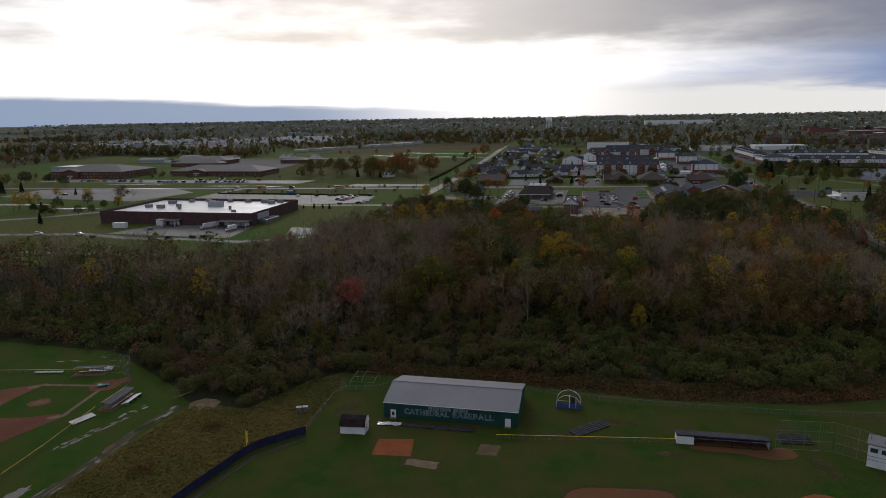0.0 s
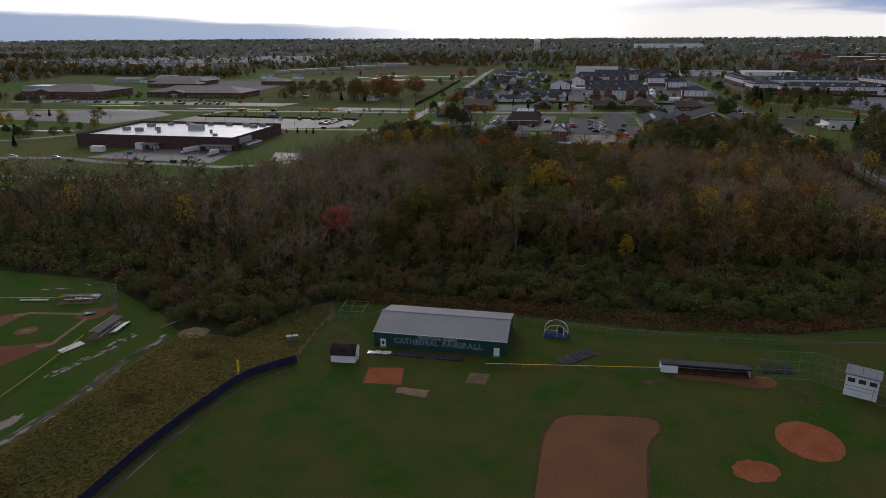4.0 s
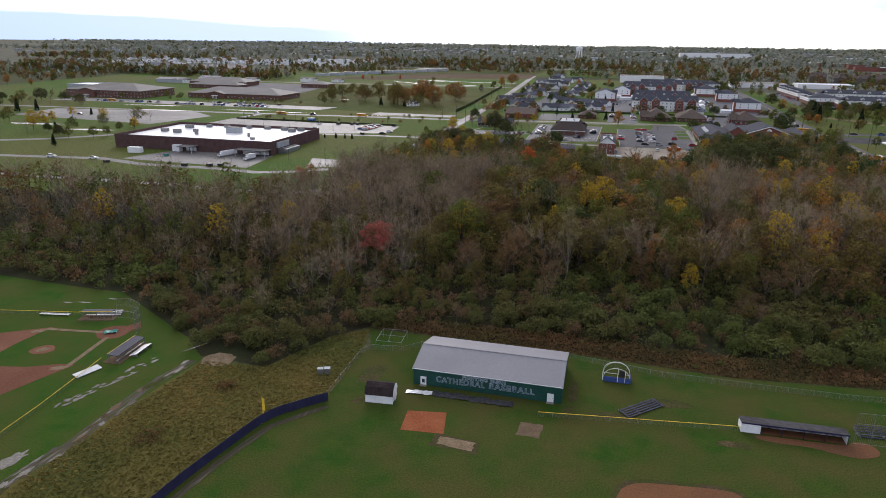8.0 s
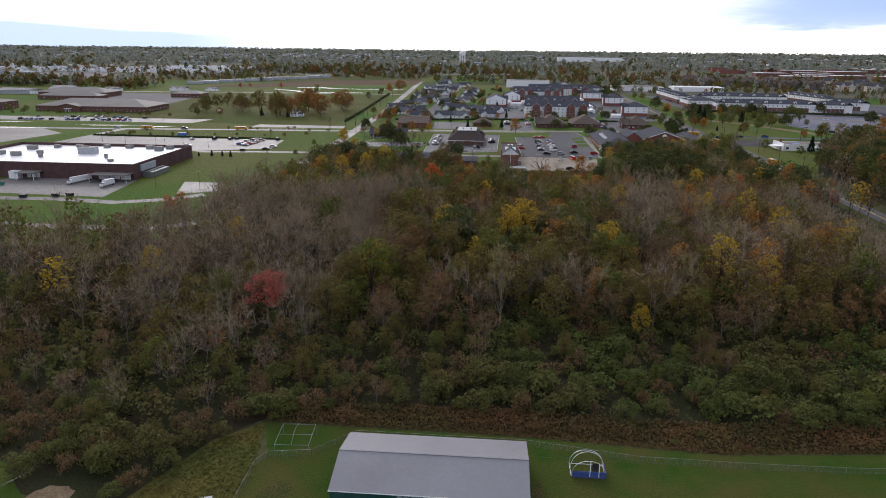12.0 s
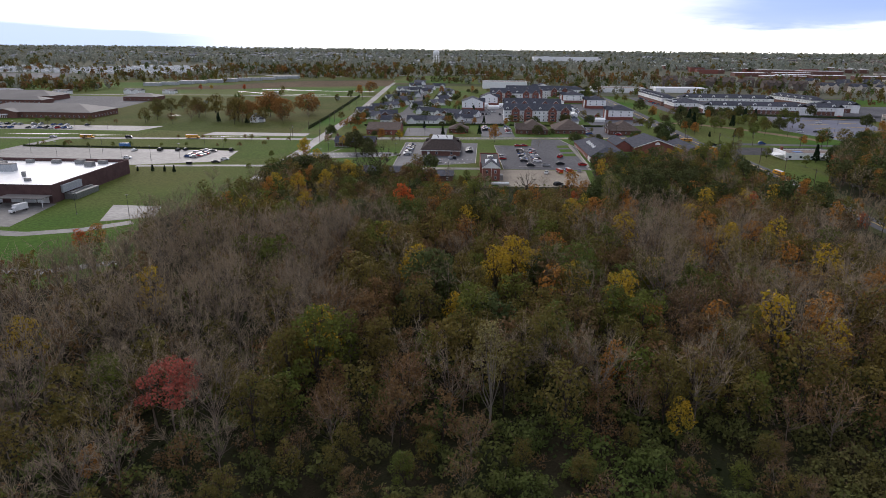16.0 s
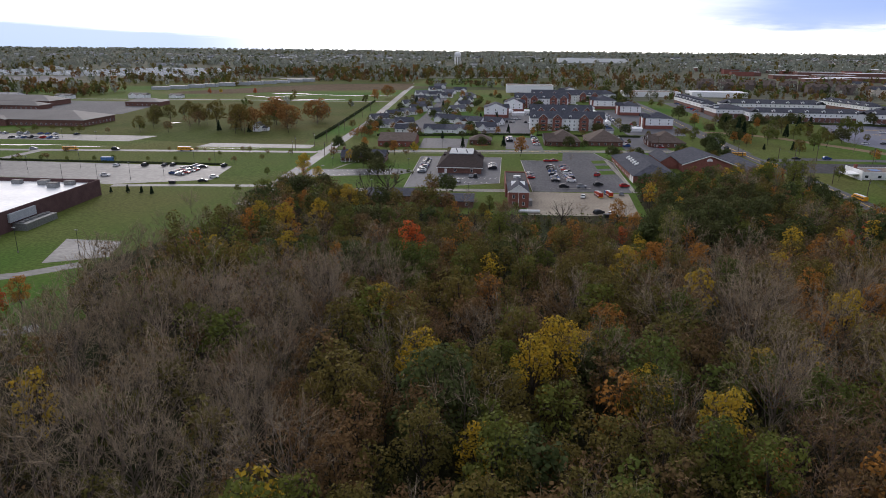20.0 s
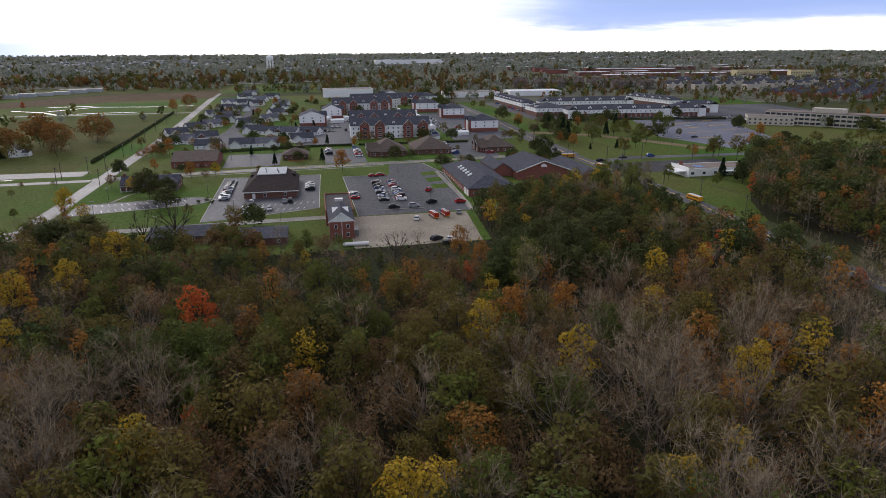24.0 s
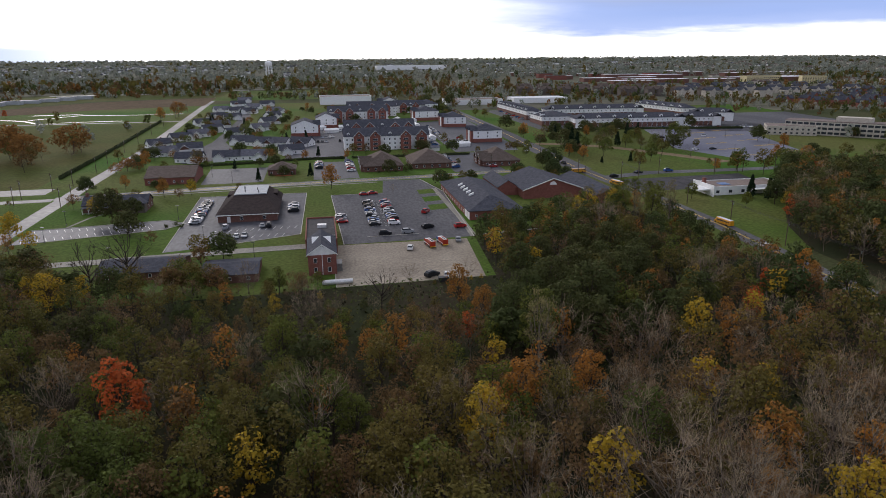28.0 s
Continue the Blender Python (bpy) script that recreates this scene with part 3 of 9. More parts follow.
# fields and lawns of the plain
sheet("ground_lawn", [(-700, 150), (-320, 150), (-150, 152), (-118, 168), (-102, 204), (-122, 225), (-128, 254), (-112, 300), (-106, 340), (-96, 352), (-30, 342), (30, 345),
                      (104, 348), (108, 398), (150, 418), (188, 452), (208, 420), (214, 330), (243, 352), (260, 390), (278, 416), (300, 440), (320, 480), (350, 505), (640, 505),
                      (640, 1180), (-900, 1180), (-900, 150)], "lawn", 0.015, "broad green lawns and fields")
sheet("ground_brown", [(-470, 1030), (-380, 1046), (-262, 1122), (-150, 1156), (-122, 1160), (-124, 1310), (-172, 1303), (-296, 1262), (-394, 1156), (-470, 1070)], "brown_field", 0.15, "harvested brown field")
sheet("ground_far_meadow", [(-900, 1180), (-400, 1180), (-310, 1272), (-172, 1316), (-118, 1322), (-118, 1500), (-300, 1480), (-560, 1330), (-900, 1300)], "meadow", 0.14, "dull green land beyond the brown field")
sheet("depot_yard", [(-1060, 1350), (-930, 1195), (-780, 1265), (-850, 1420)], "asphalt", 0.22, "wide grey yard among distant homes")
sheet("ground_far_green", [(-130, 1250), (60, 1250), (60, 1470), (-118, 1470)], "lawn", 0.12, "green field by the highway")

def rounded(pts, times=2):
    """An outline with its corners cut round."""
    for _ in range(times):
        pts = [(a[0] + (b[0] - a[0]) * k, a[1] + (b[1] - a[1]) * k) for a, b in zip(pts, pts[1:] + pts[:1]) for k in (0.25, 0.75)]
    return pts


# roads
def road(name, pts, width, mat="asphalt", lift=0.05, label="grey asphalt road"):
    return sheet(name, strip(pts, width), mat, lift, label)


road("road_north", [(-106, 352), (-105, 395), (-104, 450), (-104, 530), (-106, 700), (-112, 900), (-120, 1150), (-128, 1480)], 9, "road_pale", 0.06,
     "pale straight road running north")
road("road_main", [(-110, 524), (-40, 534), (30, 541), (90, 546), (170, 555), (214, 548)], 9, "road_pale", 0.065, "pale two-lane street")
road("road_west", [(-900, 470), (-350, 504), (-200, 516), (-110, 521)], 8, "road_pale", 0.062, "pale wet road past the works")
road("road_east", [(226, 40), (226, 330), (229, 400), (227, 460), (222, 515), (220, 553)], 10.5, "asphalt", 0.06, "grey main road through the trees")
road("road_east_wide", [(220, 553), (222, 640), (225, 750), (224, 850), (216, 1150), (216, 1600)], 17, "asphalt", 0.06, "wide grey main road through the town")
for name, pts in (("line_east", [(226, 40), (226, 330), (229, 400), (227, 460), (222, 515), (220, 545)]), ("line_east_wide", [(220, 565), (222, 640), (225, 750), (224, 850), (216, 1150)]), ("line_main", [(-100, 526), (-40, 534), (30, 541), (90, 546), (170, 555)])):
    for k, off in enumerate((-0.28, 0.28)):
        sheet("%s_%d" % (name, k + 1), strip([(x + off, y + (off if name == "line_main" else 0)) for x, y in pts], 0.2), "paint_yellow", 0.1, "faded yellow centre line of the road")
road("road_crossing", [(222, 520), (262, 531), (320, 529), (450, 531), (640, 532)], 10, "asphalt", 0.068, "grey side road")
road("road_works", [(-420, 225), (-347, 234), (-300, 241), (-256, 231), (-207, 233), (-173, 229), (-150, 238), (-134, 252)], 7, "road_pale", 0.05,
     "pale service road behind the works")
road("road_low", [(-420, 178), (-203, 184), (-174, 182), (-133, 182), (-112, 195)], 6, "road_pale", 0.05, "narrow pale lane at the wood")
road("road_works_west", [(-470, 262), (-400, 300), (-345, 355), (-330, 420), (-322, 505)], 8, "road_pale", 0.055, "pale drive to the works")
road("road_drive", [(-200, 390), (-150, 396), (-106, 399)], 6, "road_pale", 0.057, "pale drive to the parking lot")
road("road_south_drive", [(-100, 392), (-50, 395), (-2, 399), (34, 401), (44, 398)], 7, "concrete", 0.05, "pale drive behind the bank")
road("highway", [(-420, 1420), (-218, 1424), (-106, 1498), (94, 1560), (206, 1540), (600, 1560)], 16, "road_pale", 0.15, "distant highway embankment")

sheet("ground_meadow", [(-420, 600), (-180, 545), (-132, 560), (-137, 720), (-142, 940), (-420, 925)], "meadow", 0.03, "olive-brown autumn meadow")
road("road_field", [(-560, 928), (-340, 948), (-118, 952)], 6, "road_pale", 0.07, "narrow pale lane across the fields")
for k, pts in enumerate(([(-345, 1018), (-300, 990), (-272, 955), (-240, 968), (-186, 972)], [(-300, 1000), (-255, 1050), (-190, 1040), (-130, 1046)])):
    sheet("wet_track_%d" % (k + 1), strip(pts, 5), "puddle", 0.09, "wet pale running track in the field")
sheet("dirt_strip", strip([(232, 690), (262, 680), (290, 650), (318, 600), (338, 560)], 12), "bare_earth", 0.05, "bare brown earth strip in the lawn")

# yards and parking lots
sheet("parking_works", [(-324, 410), (-250, 405), (-204, 393), (-148, 412), (-152, 456), (-324, 460)], "road_pale", 0.045, "wide pale wet parking lot")
sheet("yard_works", [(-285, 245), (-186, 240), (-190, 284), (-270, 284)], "road_pale", 0.04, "loading yard of the works")
sheet("pad_small", [(-160, 284), (-134, 283), (-128, 262), (-150, 252)], "road_pale", 0.05, "square pale yard in the lawn")
sheet("parking_west", [(-560, 420), (-380, 400), (-360, 470), (-400, 500), (-560, 480)], "road_pale", 0.04, "pale wet parking lot among trees")
sheet("parking_school", [(-640, 556), (-280, 556), (-272, 592), (-640, 592)], "road_pale", 0.04, "long pale school parking lot")
sheet("parking_side", [(-212, 536), (-120, 538), (-120, 556), (-208, 556)], "road_pale", 0.04, "narrow paved strip beside the road")
sheet("parking_bank", [(-27, 403), (-4, 409), (30, 421), (32, 512), (-28, 512)], "asphalt_wet", 0.04, "wet dark parking lot round the bank")
sheet("parking_cars", [(49, 400), (108, 402), (112, 500), (104, 540), (80, 540), (76, 502), (46, 502)], "asphalt", 0.042, "grey parking lot with rows of cars")
sheet("yard_concrete", [(44, 346), (100, 348), (104, 399), (44, 399)], "concrete_tan", 0.044, "pale concrete yard of the fire station")
sheet("parking_office", [(-96, 427), (-34, 442), (-26, 452), (-36, 460), (-96, 452)], "asphalt_wet", 0.04, "wet parking lot beside the white-porched house")
sheet("parking_motel", [(-34, 550), (4, 552), (4, 610), (-36, 610)], "asphalt_wet", 0.04, "wet parking lot beside the brick hall")
sheet("parking_houses", [(36, 552), (66, 552), (66, 625), (36, 625)], "asphalt_wet", 0.04, "wet parking lot between the offices")
sheet("parking_mid", [(132, 560), (168, 560), (168, 650), (132, 650)], "asphalt_wet", 0.04, "wet car park between brick offices")
sheet("parking_east", [(358, 556), (432, 604), (482, 765), (375, 765), (338, 634)], "asphalt_blue", 0.04, "large wet blue-grey parking lot")
sheet("parking_mall", [(420, 740), (640, 700), (640, 900), (520, 900)], "asphalt", 0.04, "wide grey parking lot")
sheet("parking_shop", [(228, 476), (312, 476), (318, 516), (230, 512)], "flat_dark", 0.04, "dark asphalt forecourt of the shop")
sheet("yard_school", [(-520, 720), (-400, 760), (-410, 900), (-660, 910)], "asphalt", 0.04, "pale yard behind the schools")
sheet("lane_houses", [(-62, 640), (-20, 660), (-28, 700), (-44, 760), (-40, 850), (-40, 980), (-50, 1080), (-58, 1080), (-52, 980), (-54, 850), (-56, 760), (-66, 700)],
      "asphalt", 0.05, "curving estate lane between the bungalows")
sheet("lane_apartments", [(14, 640), (62, 640), (62, 700), (148, 700), (150, 880), (40, 880), (14, 800)], "asphalt_wet", 0.04, "wet parking court of the apartments")
sheet("lane_gables", [(152, 656), (206, 656), (212, 700), (214, 900), (152, 880)], "asphalt_wet", 0.04, "wet parking court among the gabled apartments")
sheet("lane_east", [(270, 780), (520, 760), (520, 790), (330, 805), (300, 1000), (262, 1000)], "asphalt", 0.04, "parking court of the terraces")
sheet("island_grass", [(34, 402), (46, 402), (44.5, 500), (33, 500)], "lawn", 0.075, "green strip between the parking lots")

# ---- trees ----
rng = np.random.default_rng(7)


def unit(v):
    return v / np.maximum(np.linalg.norm(v, axis=-1, keepdims=True), 1e-9)


def limb_tubes(p0, p1, r0, r1, sides):
    """Tapered tubes between rows of points, as quads."""
    n = len(p0)
    d = unit(p1 - p0)
    ref = np.where(np.abs(d[:, 2:3]) > 0.9, np.array([[1.0, 0, 0]]), np.array([[0, 0, 1.0]]))
    u = unit(np.cross(d, ref))
    w = np.cross(d, u)
    a = np.arange(sides) * 2 * np.pi / sides
    ring = u[:, None] * np.cos(a)[None, :, None] + w[:, None] * np.sin(a)[None, :, None]
    v = np.concatenate([p0[:, None] + ring * r0[:, None, None], p1[:, None] + ring * r1[:, None, None]], 1).reshape(-1, 3)
    i = np.arange(sides)
    j = (i + 1) % sides
    q = np.stack([i, j, j + sides, i + sides], -1)
    f = (np.arange(n)[:, None, None] * 2 * sides + q[None]).reshape(-1, 4)
    return v, f


def flakes(centres, size, r, flat=0.35, long=1.0, lean=None):
    """A leaf spray at each centre: one quad, turned at random, leaning towards lean where that is given."""
    n = len(centres)
    a = unit(r.normal(size=(n, 3)))
    nrm = r.normal(size=(n, 3)) * (1.0 if lean is None else 0.5) + np.array([0, 0, flat])
    nrm = unit(nrm if lean is None else nrm + lean)
    a = unit(np.cross(nrm, a))
    b = np.cross(nrm, a)
    s = size * r.uniform(0.55, 1.3, n)[:, None]
    a, b = a * s * long, b * s
    v = np.stack([centres - a, centres - b * 0.75 + a * 0.1, centres + a, centres + b * 0.75 - a * 0.1], 1).reshape(-1, 3)
    return v, np.arange(4 * n).reshape(-1, 4)


def blades(p0, p1, width, r):
    """Thin flat twigs from p0 to p1."""
    d = p1 - p0
    s = unit(np.cross(d, r.normal(size=d.shape))) * width / 2
    v = np.stack([p0 - s, p0 + s, p1 + s * 0.3, p1 - s * 0.3], 1).reshape(-1, 3)
    return v, np.arange(4 * len(p0)).reshape(-1, 4)


def join(parts):
    vs, fs, n = [], [], 0
    for v, f in parts:
        vs.append(v)
        fs.append(f + n)
        n += len(v)
    return np.concatenate(vs), np.concatenate(fs)


def quad_mesh(name, groups):
    """A mesh from (vertices, quads, material name) groups."""
    me = bpy.data.meshes.new(name)
    v, f = join([(a, b) for a, b, _ in groups])
    me.vertices.add(len(v))
    me.vertices.foreach_set("co", v.astype(np.float32).ravel())
    me.loops.add(f.size)
    me.loops.foreach_set("vertex_index", f.astype(np.int32).ravel())
    me.polygons.add(len(f))
    me.polygons.foreach_set("loop_start", np.arange(0, f.size, 4, dtype=np.int32))
    names = []
    for g in groups:
        if g[2] not in names:
            names.append(g[2])
            me.materials.append(MAT[g[2]])
    idx = np.concatenate([np.full(len(g[1]), names.index(g[2]), np.int32) for g in groups])
    me.polygons.foreach_set("material_index", idx)
    me.update(calc_edges=True)
    return me


# kind: height, spread, foot of the crown, lobes of the crown, lobe radius, twigs to a lobe, bark, twig, leaf, leaves, leaf size, form
KINDS = {
    "bare": (21, 8.6, 0.26, 20, 2.9, 46, "bark_grey", "twig", None, 0, 0, "vase"),
    "brush": (15, 6.2, 0.18, 16, 2.3, 34, "bark_grey", "twig_brown", "leaf_brown", 760, 0.20, "vase"),
    "olive": (17, 4.9, 0.22, 17, 1.75, 9, "bark_dark", "twig", "leaf_olive", 1750, 0.25, "dome"),
    "brown": (15, 4.6, 0.20, 15, 1.7, 14, "bark_dark", "twig_brown", "leaf_brown", 1250, 0.24, "dome"),
    "green": (17, 4.7, 0.18, 17, 1.7, 4, "bark_dark", "twig", "leaf_green", 1900, 0.26, "dome"),
    "oak": (17, 6.4, 0.12, 26, 2.1, 2, "bark_dark", "twig_brown", "leaf_oak", 3000, 0.34, "dome"),
    "yellow": (18, 4.4, 0.24, 17, 1.55, 6, "bark_dark", "twig", "leaf_yellow", 1650, 0.25, "dome"),
    "orange": (16, 3.9, 0.16, 16, 1.5, 6, "bark_dark", "twig_brown", "leaf_orange", 1500, 0.25, "dome"),
    "flame": (12, 2.8, 0.12, 13, 1.15, 5, "bark_dark", "twig_brown", "leaf_flame", 1250, 0.23, "dome"),
    "red": (17, 6.0, 0.34, 22, 1.8, 9, "bark_grey", "twig_brown", "leaf_red", 2500, 0.25, "dome"),
    "pale": (24, 3.9, 0.22, 15, 1.6, 30, "bark_pale", "twig", "leaf_pale", 900, 0.22, "vase"),
    "maple": (15, 6.6, 0.16, 20, 2.1, 4, "bark_dark", "twig_brown", "leaf_maple", 1700, 0.32, "dome"),
    "shrub": (5.5, 3.4, 0.02, 10, 1.35, 2, "bark_dark", "twig_brown", "leaf_shrub", 950, 0.24, "dome"),
    "scrub": (4.5, 2.9, 0.05, 9, 1.2, 18, "bark_dark", "twig_brown", "leaf_brown", 330, 0.20, "vase"),
    "dead": (17, 8.6, 0.22, 14, 2.6, 15, "bark_dark", "bark_dark", None, 0, 0, "vase"),
}


def crown_lobes(r, h, sp, foot, n, lr, form):
    """Centres and radii of the leafy lobes that make up a crown."""
    i = np.arange(n)
    az = i * 2.399 + r.uniform(-0.5, 0.5, n) + r.uniform(0, 6.28)
    t = (i + 0.5) / n
    if form == "vase":
        zz = 0.98 - 0.95 * t
        rad = np.sqrt(np.clip(1 - zz ** 2, 0.03, 1)) * np.where(zz < 0.5, 0.9 + 0.2 * zz, 1.05)
        low = h * (foot + 0.30 * (1 - foot))
    else:
        zz = 1 - 1.42 * t
        rad = np.sqrt(np.clip(1 - zz ** 2, 0.02, 1))
        low = h * (foot + 0.38 * (1 - foot))
    size = lr * r.uniform(0.72, 1.28, n)
    reach = np.maximum(sp - size * 0.75, 0.3 * sp) * r.uniform(0.72, 1.12, n)
    up = np.maximum(h - low - size * 0.7, 0.3 * h) * r.uniform(0.86, 1.04, n)
    down = np.maximum(low - h * foot, 0.2)
    c = np.stack([np.cos(az) * rad * reach, np.sin(az) * rad * reach, low + zz * np.where(zz > 0, up, down)], -1)
    c += r.normal(size=(n, 3)) * lr * 0.18
    c[:, 2] = np.maximum(c[:, 2], size * 0.45)
    return c, size


def grow(kind, seed, share=1.0, leaf_k=1.0, twig_share=1.0, twig_w=0.045, lobe_share=1.0, plump=1.0, coarse=False):
    """One tree as groups of vertices, quads and a material: a trunk with rising limbs to the lobes of its crown, twigs, and leaf sprays turned out from each lobe."""
    r = np.random.default_rng(seed)
    h, sp, foot, n, lr, twigs, bark, twig, leaf, count, size, form = KINDS[kind]
    sp, lr, size = sp * plump, lr * plump, size * plump
    n = max(6, round(n * lobe_share))
    lr = lr / lobe_share ** 0.4
    c, rad = crown_lobes(r, h, sp, foot, n, lr, form)
    stout = 1.9 if kind == "dead" else 1.0
    base = (0.011 * h + 0.05) * stout ** 0.6
    top = 0.62 if form == "vase" else 0.8
    k = np.arange(6) / 5
    trunk = np.stack([np.cumsum(r.normal(size=6)) * 0.012 * h, np.cumsum(r.normal(size=6)) * 0.012 * h, k * h * top], -1)
    trunk[0] = (0, 0, -0.4)
    rt_ = base * (1 - 0.8 * k)
    # a limb to each lobe leaves the trunk well below it
    q = h * foot * 0.7 + (c[:, 2] - h * foot * 0.7) * r.uniform(0.1 if form == "vase" else 0.25, 0.5, n)
    q = np.clip(q, 0.1, h * top)
    p = np.stack([np.interp(q, trunk[:, 2], trunk[:, a]) for a in range(3)], -1)
    bow = 0.42 if form == "vase" else 0.6
    mid = p + (c - p) * np.array([0.5, 0.5, bow]) + r.normal(size=(n, 3)) * 0.05 * sp
    br = np.interp(q, trunk[:, 2], rt_) * (0.38 * stout) + 0.02
    s0, s1 = [trunk[:-1], p, mid], [trunk[1:], mid, c]
    r0, r1 = [rt_[:-1], br, br * 0.65], [rt_[1:], br * 0.65, br * 0.3]
    wood = [limb_tubes(np.concatenate(s0), np.concatenate(s1), np.concatenate(r0), np.concatenate(r1), 3 if coarse else 5)] if h > 7 or not coarse else [blades(p, c, 0.12, r)]
    # side branches within the lobe
    subs = (3 if coarse else 6) if form == "vase" else (1 if coarse else 3)
    o = np.repeat(mid + (c - mid) * r.uniform(0.3, 1.0, (n, 1)), subs, 0)
    lobe = np.repeat(np.arange(n), subs)
    lift = np.array([0, 0, 0.32 if form == "vase" else 0.3])
    out = unit(c - np.array([0, 0, h * foot]))
    e = c[lobe] + unit(r.normal(size=(n * subs, 3)) + out[lobe] * 0.6 + lift) * (rad[lobe] * r.uniform(0.5, 1.0, n * subs))[:, None]
    wood.append(blades(o, e, (0.085 if coarse else 0.07) * stout, r))
    groups = [(*join(wood), bark)]
    # twigs
    m = max(1, round(twigs * twig_share))
    lobe = np.repeat(np.arange(n), m)
    b = r.integers(0, subs, n * m) + lobe * subs
    f = r.uniform(0.1, 1.0, (n * m, 1))
    o2 = o[b] + (e[b] - o[b]) * f
    d = unit(unit(e[b] - o[b]) + r.normal(size=(n * m, 3)) * 0.6 + lift)
    t1 = o2 + d * (rad[lobe] * r.uniform(0.3, 0.85, n * m))[:, None]
    groups.append((*blades(o2, t1, twig_w, r), twig))
    if leaf:
        m = max(4, int(count * share / n))
        lobe = np.repeat(np.arange(n), m)
        d = unit(r.normal(size=(n * m, 3)) + np.array([0, 0, 0.35]))
        hollow = 0.45 if leaf == "leaf_brown" or form == "vase" else 0.72
        spot = c[lobe] + d * (rad[lobe] * r.uniform(hollow, 1.08, n * m))[:, None] * np.array([1, 1, 0.82])
        spot[:, 2] = np.maximum(spot[:, 2], 0.2)
        groups.append((*flakes(spot, size * leaf_k, r, 0.3, 1.0, d * 0.95), leaf))
    return groups


MANY = ("bare", "brush", "olive", "brown", "shrub")
FULL = {k: [grow(k, 100 + 7 * i + len(k) * 13) for i in range(4 if k in MANY else 3)] for k in KINDS}
LIGHT = {k: [grow(k, 300 + 5 * i + len(k) * 11, 0.36 if KINDS[k][0] > 7 else 0.26, 1.5, 0.62, 0.062, 0.85, 1.0, True) for i in range(5 if k in MANY else 3)] for k in KINDS}
DEEP = {k: [grow(k, 500 + 5 * i + len(k) * 17, 0.15, 2.1, 0.34, 0.105, 0.7, 1.0, True) for i in range(4)] for k in KINDS}
TOWN = {k: [grow(k, 700 + 5 * i + len(k) * 19, 0.42, 1.5, 0.12, 0.07, 0.85, 1.35, True) for i in range(3)] for k in KINDS}
STREET_FORMS = {k: [grow(k, 700 + 5 * i + len(k) * 19, 0.85, 1.2, 0.4, 0.06, 1.0, 1.3, True) for i in range(3)] for k in KINDS}

TREE_TEXT = {
    "bare": "leafless grey tree with fine twigs", "brush": "nearly bare brown tree with few dry leaves",
    "olive": "dull olive-green tree with loose crown", "brown": "brown-leaved tree in dry autumn foliage",
    "green": "yellow-green leafy tree in early autumn", "oak": "broad dark green tree with dense crown",
    "yellow": "bright yellow tree in autumn leaf", "orange": "orange-brown tree in autumn leaf", "flame": "small flame-red tree in autumn leaf",
    "red": "broad red maple with thin foliage", "pale": "tall pale-barked tree with sparse yellow leaves",
    "maple": "broad rusty orange maple over grass", "shrub": "low spreading green shrub over weeds", "scrub": "low brown thorny scrub bush", "dead": "dead black tree with crooked bare limbs",
}
PROTO = {}


def tree_proto(kind, i, light=False):
    if (kind, i, light) not in PROTO:
        groups = (STREET_FORMS if light else FULL)[kind][i]
        wood = quad_mesh("trunk", groups[:1])
        crown = quad_mesh("crown", groups[1:])
        PROTO[kind, i, light] = (wood, crown)
    return PROTO[kind, i, light]


def tree(kind, x, y, scale=1.0, r=None, group="trees of the wood", light=False):
    r = r or rng
    i = int(r.integers(0, len((TOWN if light else FULL)[kind])))
    e = thing({"shrub": "shrub", "scrub": "shrub"}.get(kind, "tree"), x, y, TREE_TEXT[kind], {"shrub": "shrub", "scrub": "shrub"}.get(kind, "tree"), group=group)
    s = scale * r.uniform(0.88, 1.12)
    e.matrix_world = pose(x, y, ground_z(y), 0, 0, r.uniform(0, 360)) @ Matrix.Diagonal((s, s, s * r.uniform(0.92, 1.12), 1))
    wood, crown = tree_proto(kind, i, light)
    part("trunk", wood, (), e)
    part("crown", crown, (), e)
    return e


def inside(x, y, poly):
    """Which of the points lie in a polygon."""
    hit = np.zeros(len(x), bool)
    for (ax, ay), (bx, by) in zip(poly, poly[1:] + poly[:1]):
        cross = (ay > y) != (by > y)
        hit ^= cross & (x < (bx - ax) * (y - ay) / (by - ay + 1e-12) + ax)
    return hit


def scatter(poly, step, r, jitter=0.42):
    xs, ys = [p[0] for p in poly], [p[1] for p in poly]
    gx, gy = np.meshgrid(np.arange(min(xs), max(xs), step), np.arange(min(ys), max(ys), step * 0.9))
    gx = gx + (np.arange(gx.shape[0])[:, None] % 2) * step * 0.5
    x = (gx + r.uniform(-jitter, jitter, gx.shape) * step).ravel()
    y = (gy + r.uniform(-jitter, jitter, gy.shape) * step).ravel()
    keep = inside(x, y, poly)
    return x[keep], y[keep]


def ground_zs(y):
    return 5.0 * np.clip((y - 150.0) / 400.0, 0, 1) + np.maximum(0, np.minimum(y, 2500.0) - 700.0) * 0.015 + np.maximum(0, y - 2500.0) * 0.0065


